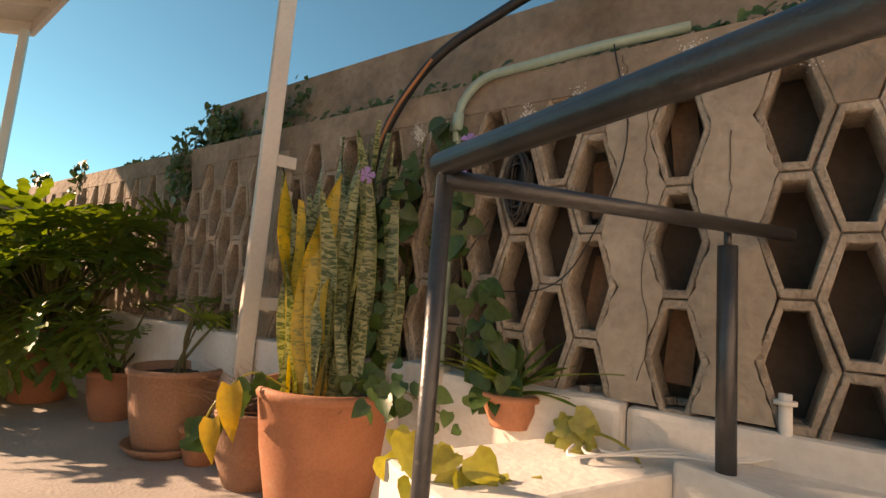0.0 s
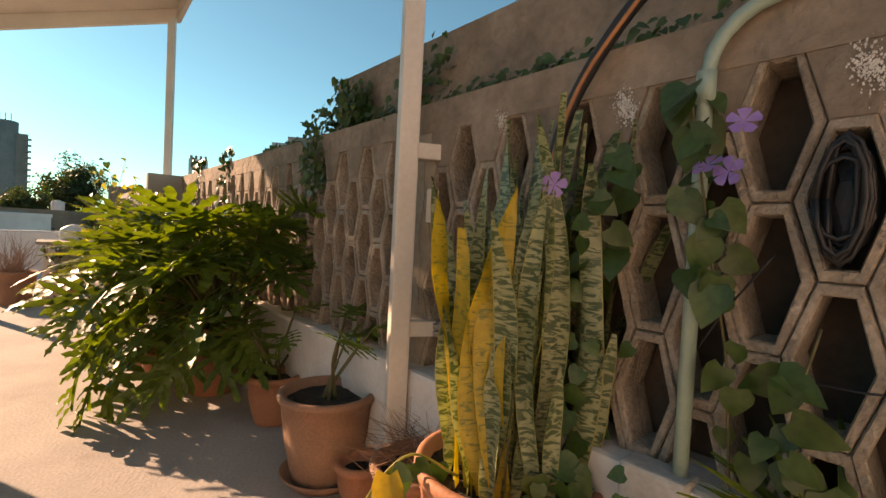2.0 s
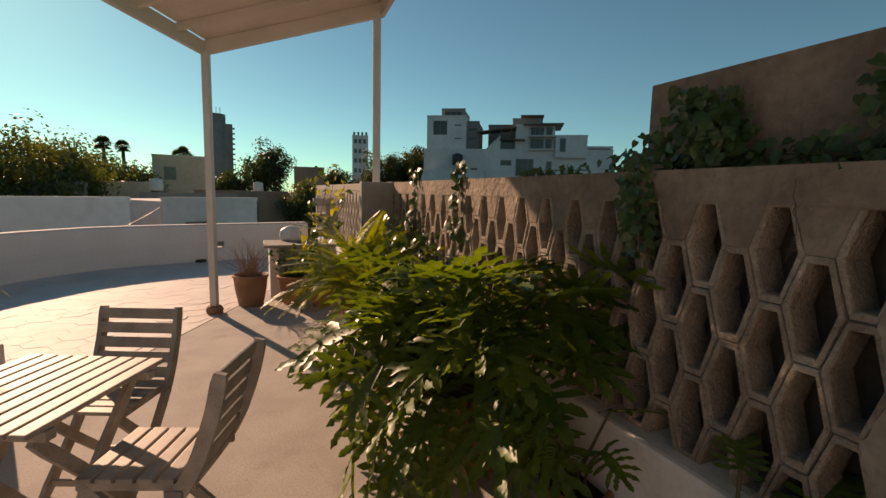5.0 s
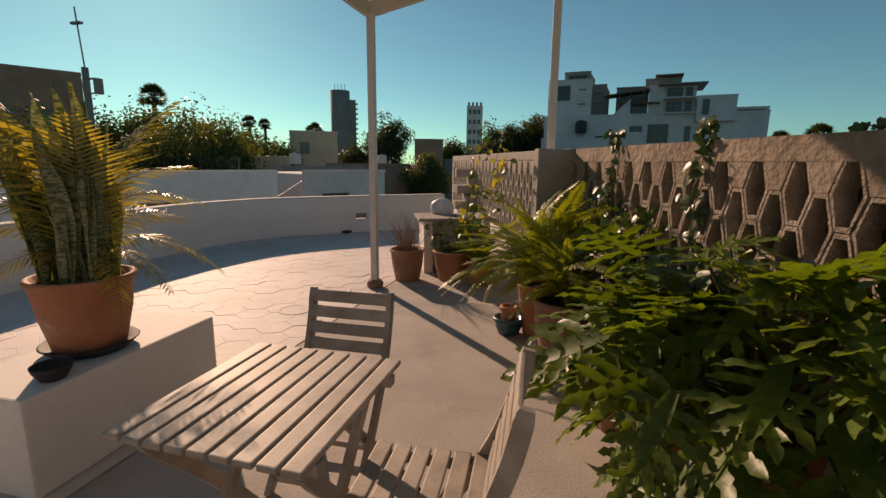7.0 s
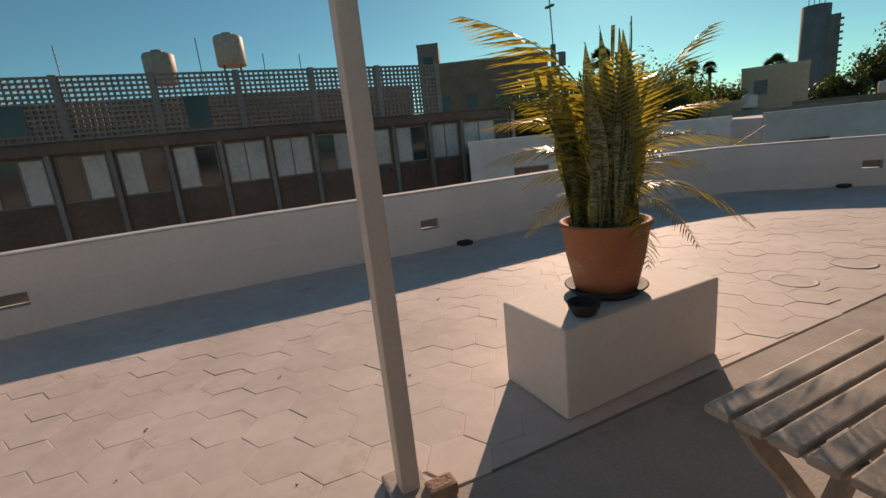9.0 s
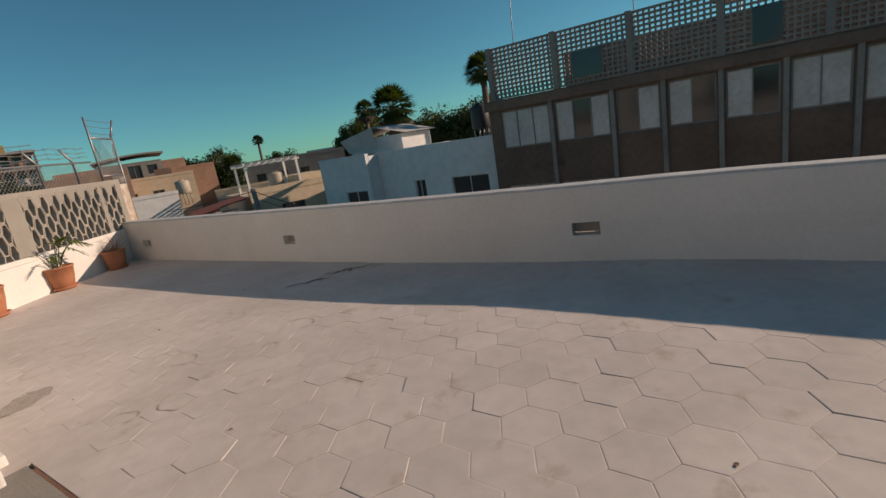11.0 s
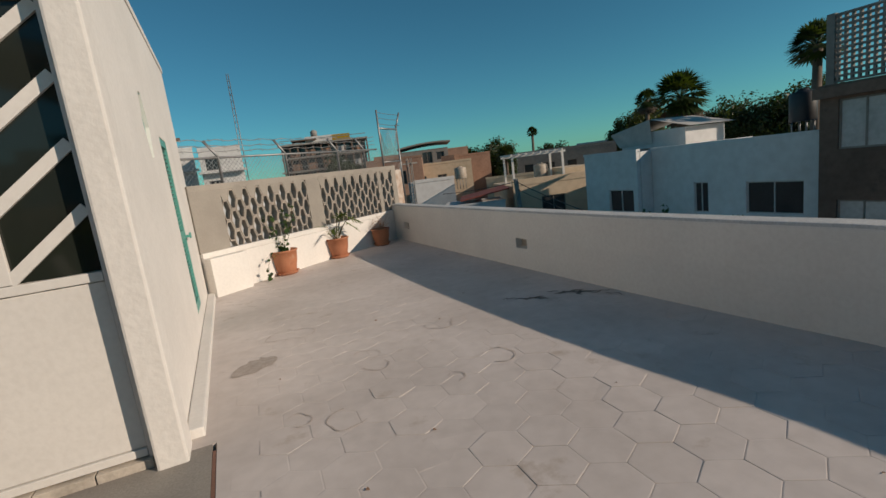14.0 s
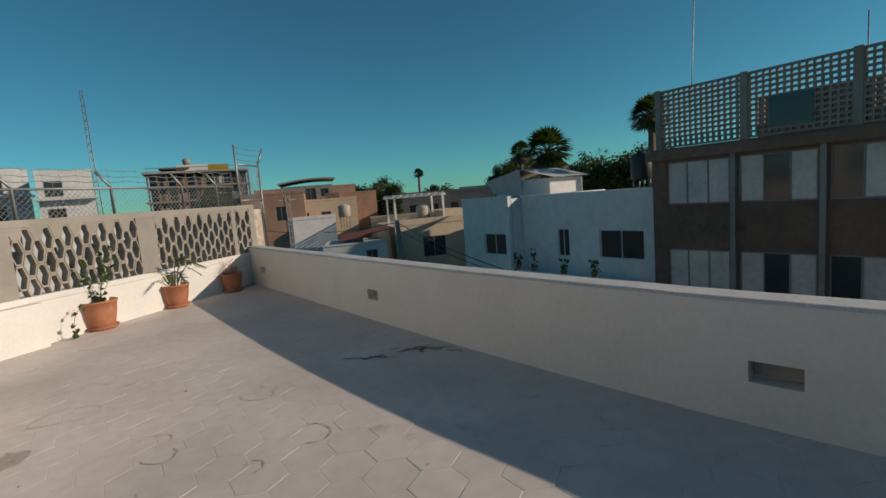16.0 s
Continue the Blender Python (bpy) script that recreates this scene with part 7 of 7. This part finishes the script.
# ---- pieces of walls and floors ----
breeze_panel(wall_e, 1.198, 5.55, 1.345, 1.19, Z_LO, Z_HI)
breeze_panel(wall_e, -0.558, 0.99, 1.19, 1.345, Z_LO, Z_HI)
breeze_panel(wall_e, -0.793, -0.677, 1.32, 1.32, Z_LO, 1.48)
breeze_panel(wall_e, -2.6, -0.933, 1.18, 1.335, Z_LO, Z_HI)
GREYBLOCK = shared(breeze_mesh(), "block", mat("grey_breeze", (0.42, 0.37, 0.32), (0.34, 0.3, 0.26), rough=0.9, scale=6, fine=100, bump=0.5, var=0.12))
GREYPLUG = shared(breeze_mesh(solid=True), "infill", GREYWALL)
breeze_panel(wall_s, 0.0, 0.40, 1.345, 1.19, 0.63, 1.505, -0.16, GREYBLOCK, GREYPLUG)
breeze_panel(wall_s, 0.50, 2.16, 1.345, 1.19, 0.63, 1.505, -0.16, GREYBLOCK, GREYPLUG)
breeze_panel(wall_s, 2.48, 4.14, 1.345, 1.19, 0.63, 1.505, -0.16, GREYBLOCK, GREYPLUG)
breeze_panel(wall_n, 5.68, 12.0, 1.345, 1.19, 0.5, 1.5, 0.01, GREYBLOCK, GREYPLUG)

# hexagonal floor tiles under thick white paint
TR = 0.165
hexm = bmesh.new()
top, mid, low = [[hexm.verts.new((rad * math.cos(radians(60 * k)), rad * math.sin(radians(60 * k)), z)) for k in range(6)] for rad, z in ((TR - 0.007, 0.0), (TR - 0.0012, -0.0009), (TR + 0.0002, -0.02))]
hexm.faces.new(top)
for a, b in ((top, mid), (mid, low)):
    for k in range(6):
        hexm.faces.new((a[k], b[k], b[(k + 1) % 6], a[(k + 1) % 6]))
TILE_MESH = shared(hexm, "tile", TILE)
paving = thing("paving", None, "white painted hexagonal tiles, uneven and worn", "floor", kind="structure")
prnd = random.Random(9)
verts, faces = [], []
count = 0
T_YAW = radians(27)
ca, sa = math.cos(T_YAW), math.sin(T_YAW)


def outer_x(y):
    return min((p.x for p in line if abs(p.y - y) < 0.35), default=-6.0) - 0.02


for i in range(-40, 60):
    for j in range(-70, 80):
        u, v = 1.5 * TR * i, math.sqrt(3) * TR * (j + 0.5 * (i % 2))
        x, y = -3.203 + u * ca - v * sa, 2.055 + u * sa + v * ca
        if not (-6.6 < x < EDGE_X - 0.145 and -9.9 < y < 12.8) or x < outer_x(y) - 0.1 or y > 12.3 + 1.2 * (x + 3.2):
            continue
        dz = prnd.uniform(-0.0018, 0.0016)
        rx, ry = prnd.gauss(0, 0.30), prnd.gauss(0, 0.30)
        if y < -2.2:
            dz, rx, ry = dz * 0.3, rx * 0.22, ry * 0.22
        m = pose(x, y, dz, rx, ry, math.degrees(T_YAW))
        if -5.4 < x and -2.2 < y < 3.6 and count < 300:
            ob = new("tile", TILE_MESH)
            ob.parent, ob.matrix_basis = paving, m
            count += 1
        else:
            base = len(verts)
            verts += [m @ v.co for v in TILE_MESH.vertices]
            faces += [tuple(base + k for k in p.vertices) for p in TILE_MESH.polygons]
me = bpy.data.meshes.new("tiles")
me.from_pydata(verts, [], faces)
me.materials.append(TILE)
ob = tagged(new("tiles", me), kind="stuff")
ob.parent = paving

# damp stains and covers in the paving
TIDE = mat("tide_mark", (0.49, 0.415, 0.365), (0.57, 0.50, 0.46), rough=0.8, scale=20, bump=0.1)
STAIN = mat("damp_stain", (0.19, 0.165, 0.145), (0.33, 0.29, 0.255), rough=0.6, scale=14, bump=0.1, var=0.15)
for k, (x, y, a, L, w) in enumerate(((-5.40, -3.10, 150, 0.30, 0.06), (-5.47, -3.02, 120, 0.18, 0.05), (-5.80, -2.98, 160, 0.34, 0.06), (-5.92, -2.86, 140, 0.30, 0.04), (-6.02, -2.76, 165, 0.22, 0.03), (-5.84, -2.88, 60, 0.16, 0.05), (-5.25, -3.25, 120, 0.14, 0.03), (-5.70, -3.12, 150, 0.12, 0.03), (-6.05, -2.6, 100, 0.2, 0.02))):
    bm = bmesh.new()
    up_, dn = [], []
    for i in range(15):
        t = i / 14
        wob = 0.05 * noise.noise(Vector((t * 4, k * 7.3, 0)))
        h = 0.55 * w * math.sin(math.pi * t) ** 0.6 * (0.7 + 0.8 * abs(noise.noise(Vector((t * 7, k * 3.1, 2)))))
        up_.append(bm.verts.new((L * (t - 0.5), wob + h + 0.001, 0)))
        dn.append(bm.verts.new((L * (t - 0.5), wob - h - 0.001, 0)))
    for i in range(14):
        bm.faces.new((dn[i], dn[i + 1], up_[i + 1], up_[i]))
    ob = tagged(part("damp_stain", bm, STAIN), "dark damp streak on the painted paving", "stain", "paving stains")
    ob.matrix_basis = pose(x, y, 0.0045, 0, 0, a)
patch = bmesh.new()
patch.faces.new([patch.verts.new((0.20 * math.cos(q * 0.2618) * (1 + 0.3 * noise.noise(Vector((math.cos(q * 0.2618) * 1.7, math.sin(q * 0.2618) * 1.7, 4)))), 0.13 * math.sin(q * 0.2618) * (1 + 0.4 * noise.noise(Vector((q * 0.9, 2, 1)))), 0)) for q in range(24)])
ob = tagged(part("damp_stain", patch, mat("grey_patch", (0.36, 0.31, 0.275), (0.46, 0.40, 0.36), rough=0.8, scale=12, bump=0.2)), "grey bare patch where paint has worn off", "stain", "paving stains")
ob.matrix_basis = pose(-2.76, -3.28, 0.0045, 0, 0, 35)
rs = random.Random(5)
for k in range(9):
    bm = bmesh.new()
    rr_, a0 = rs.uniform(0.07, 0.16), rs.uniform(0, 6.28)
    prev = None
    for i in range(20):
        q = a0 + i * 0.21
        ro = rr_ * (1 + 0.35 * noise.noise(Vector((math.cos(q), math.sin(q), k))))
        row = [bm.verts.new((math.cos(q) * (ro + o), math.sin(q) * (ro + o), 0)) for o in (-0.004 - 0.003 * math.sin(i * 1.3 + k), 0.004)]
        if prev:
            bm.faces.new((prev[0], prev[1], row[1], row[0]))
        prev = row
    ob = tagged(part("damp_ring", bm, TIDE), "faint brown tide ring on the paving", "stain", "paving stains")
    ob.matrix_basis = pose(rs.uniform(-4.4, -2.9), rs.uniform(-4.2, -1.8), 0.0042, 0, 0, 0)
for x, y in ((-2.99, 5.75), (-2.93, 6.5), (-3.08, 7.33)):
    bm = bmesh.new()
    lathe(bm, [(0.165, 0.002), (0.16, 0.0035), (0.14, 0.0035), (0.137, 0.001), (0.02, 0.001)], 28)
    ob = tagged(part("inspection_cover", bm, TILE), "round painted inspection cover in the paving", "cover", "inspection covers")
    ob.location = (x, y, 0.001)
pr = random.Random(77)
for k in range(26):
    ob = tagged(part("fallen_leaf", heart_mesh(400 + k, 0.3), DRY), "small dry leaf fallen on the paving", "leaf", "fallen leaves")
    ob.matrix_basis = pose(pr.uniform(-5.2, -2.6), pr.uniform(-4, 4.5), 0.004, pr.uniform(-8, 8), pr.uniform(-8, 8), pr.uniform(0, 360)) @ Matrix.Scale(pr.uniform(0.012, 0.028), 4)
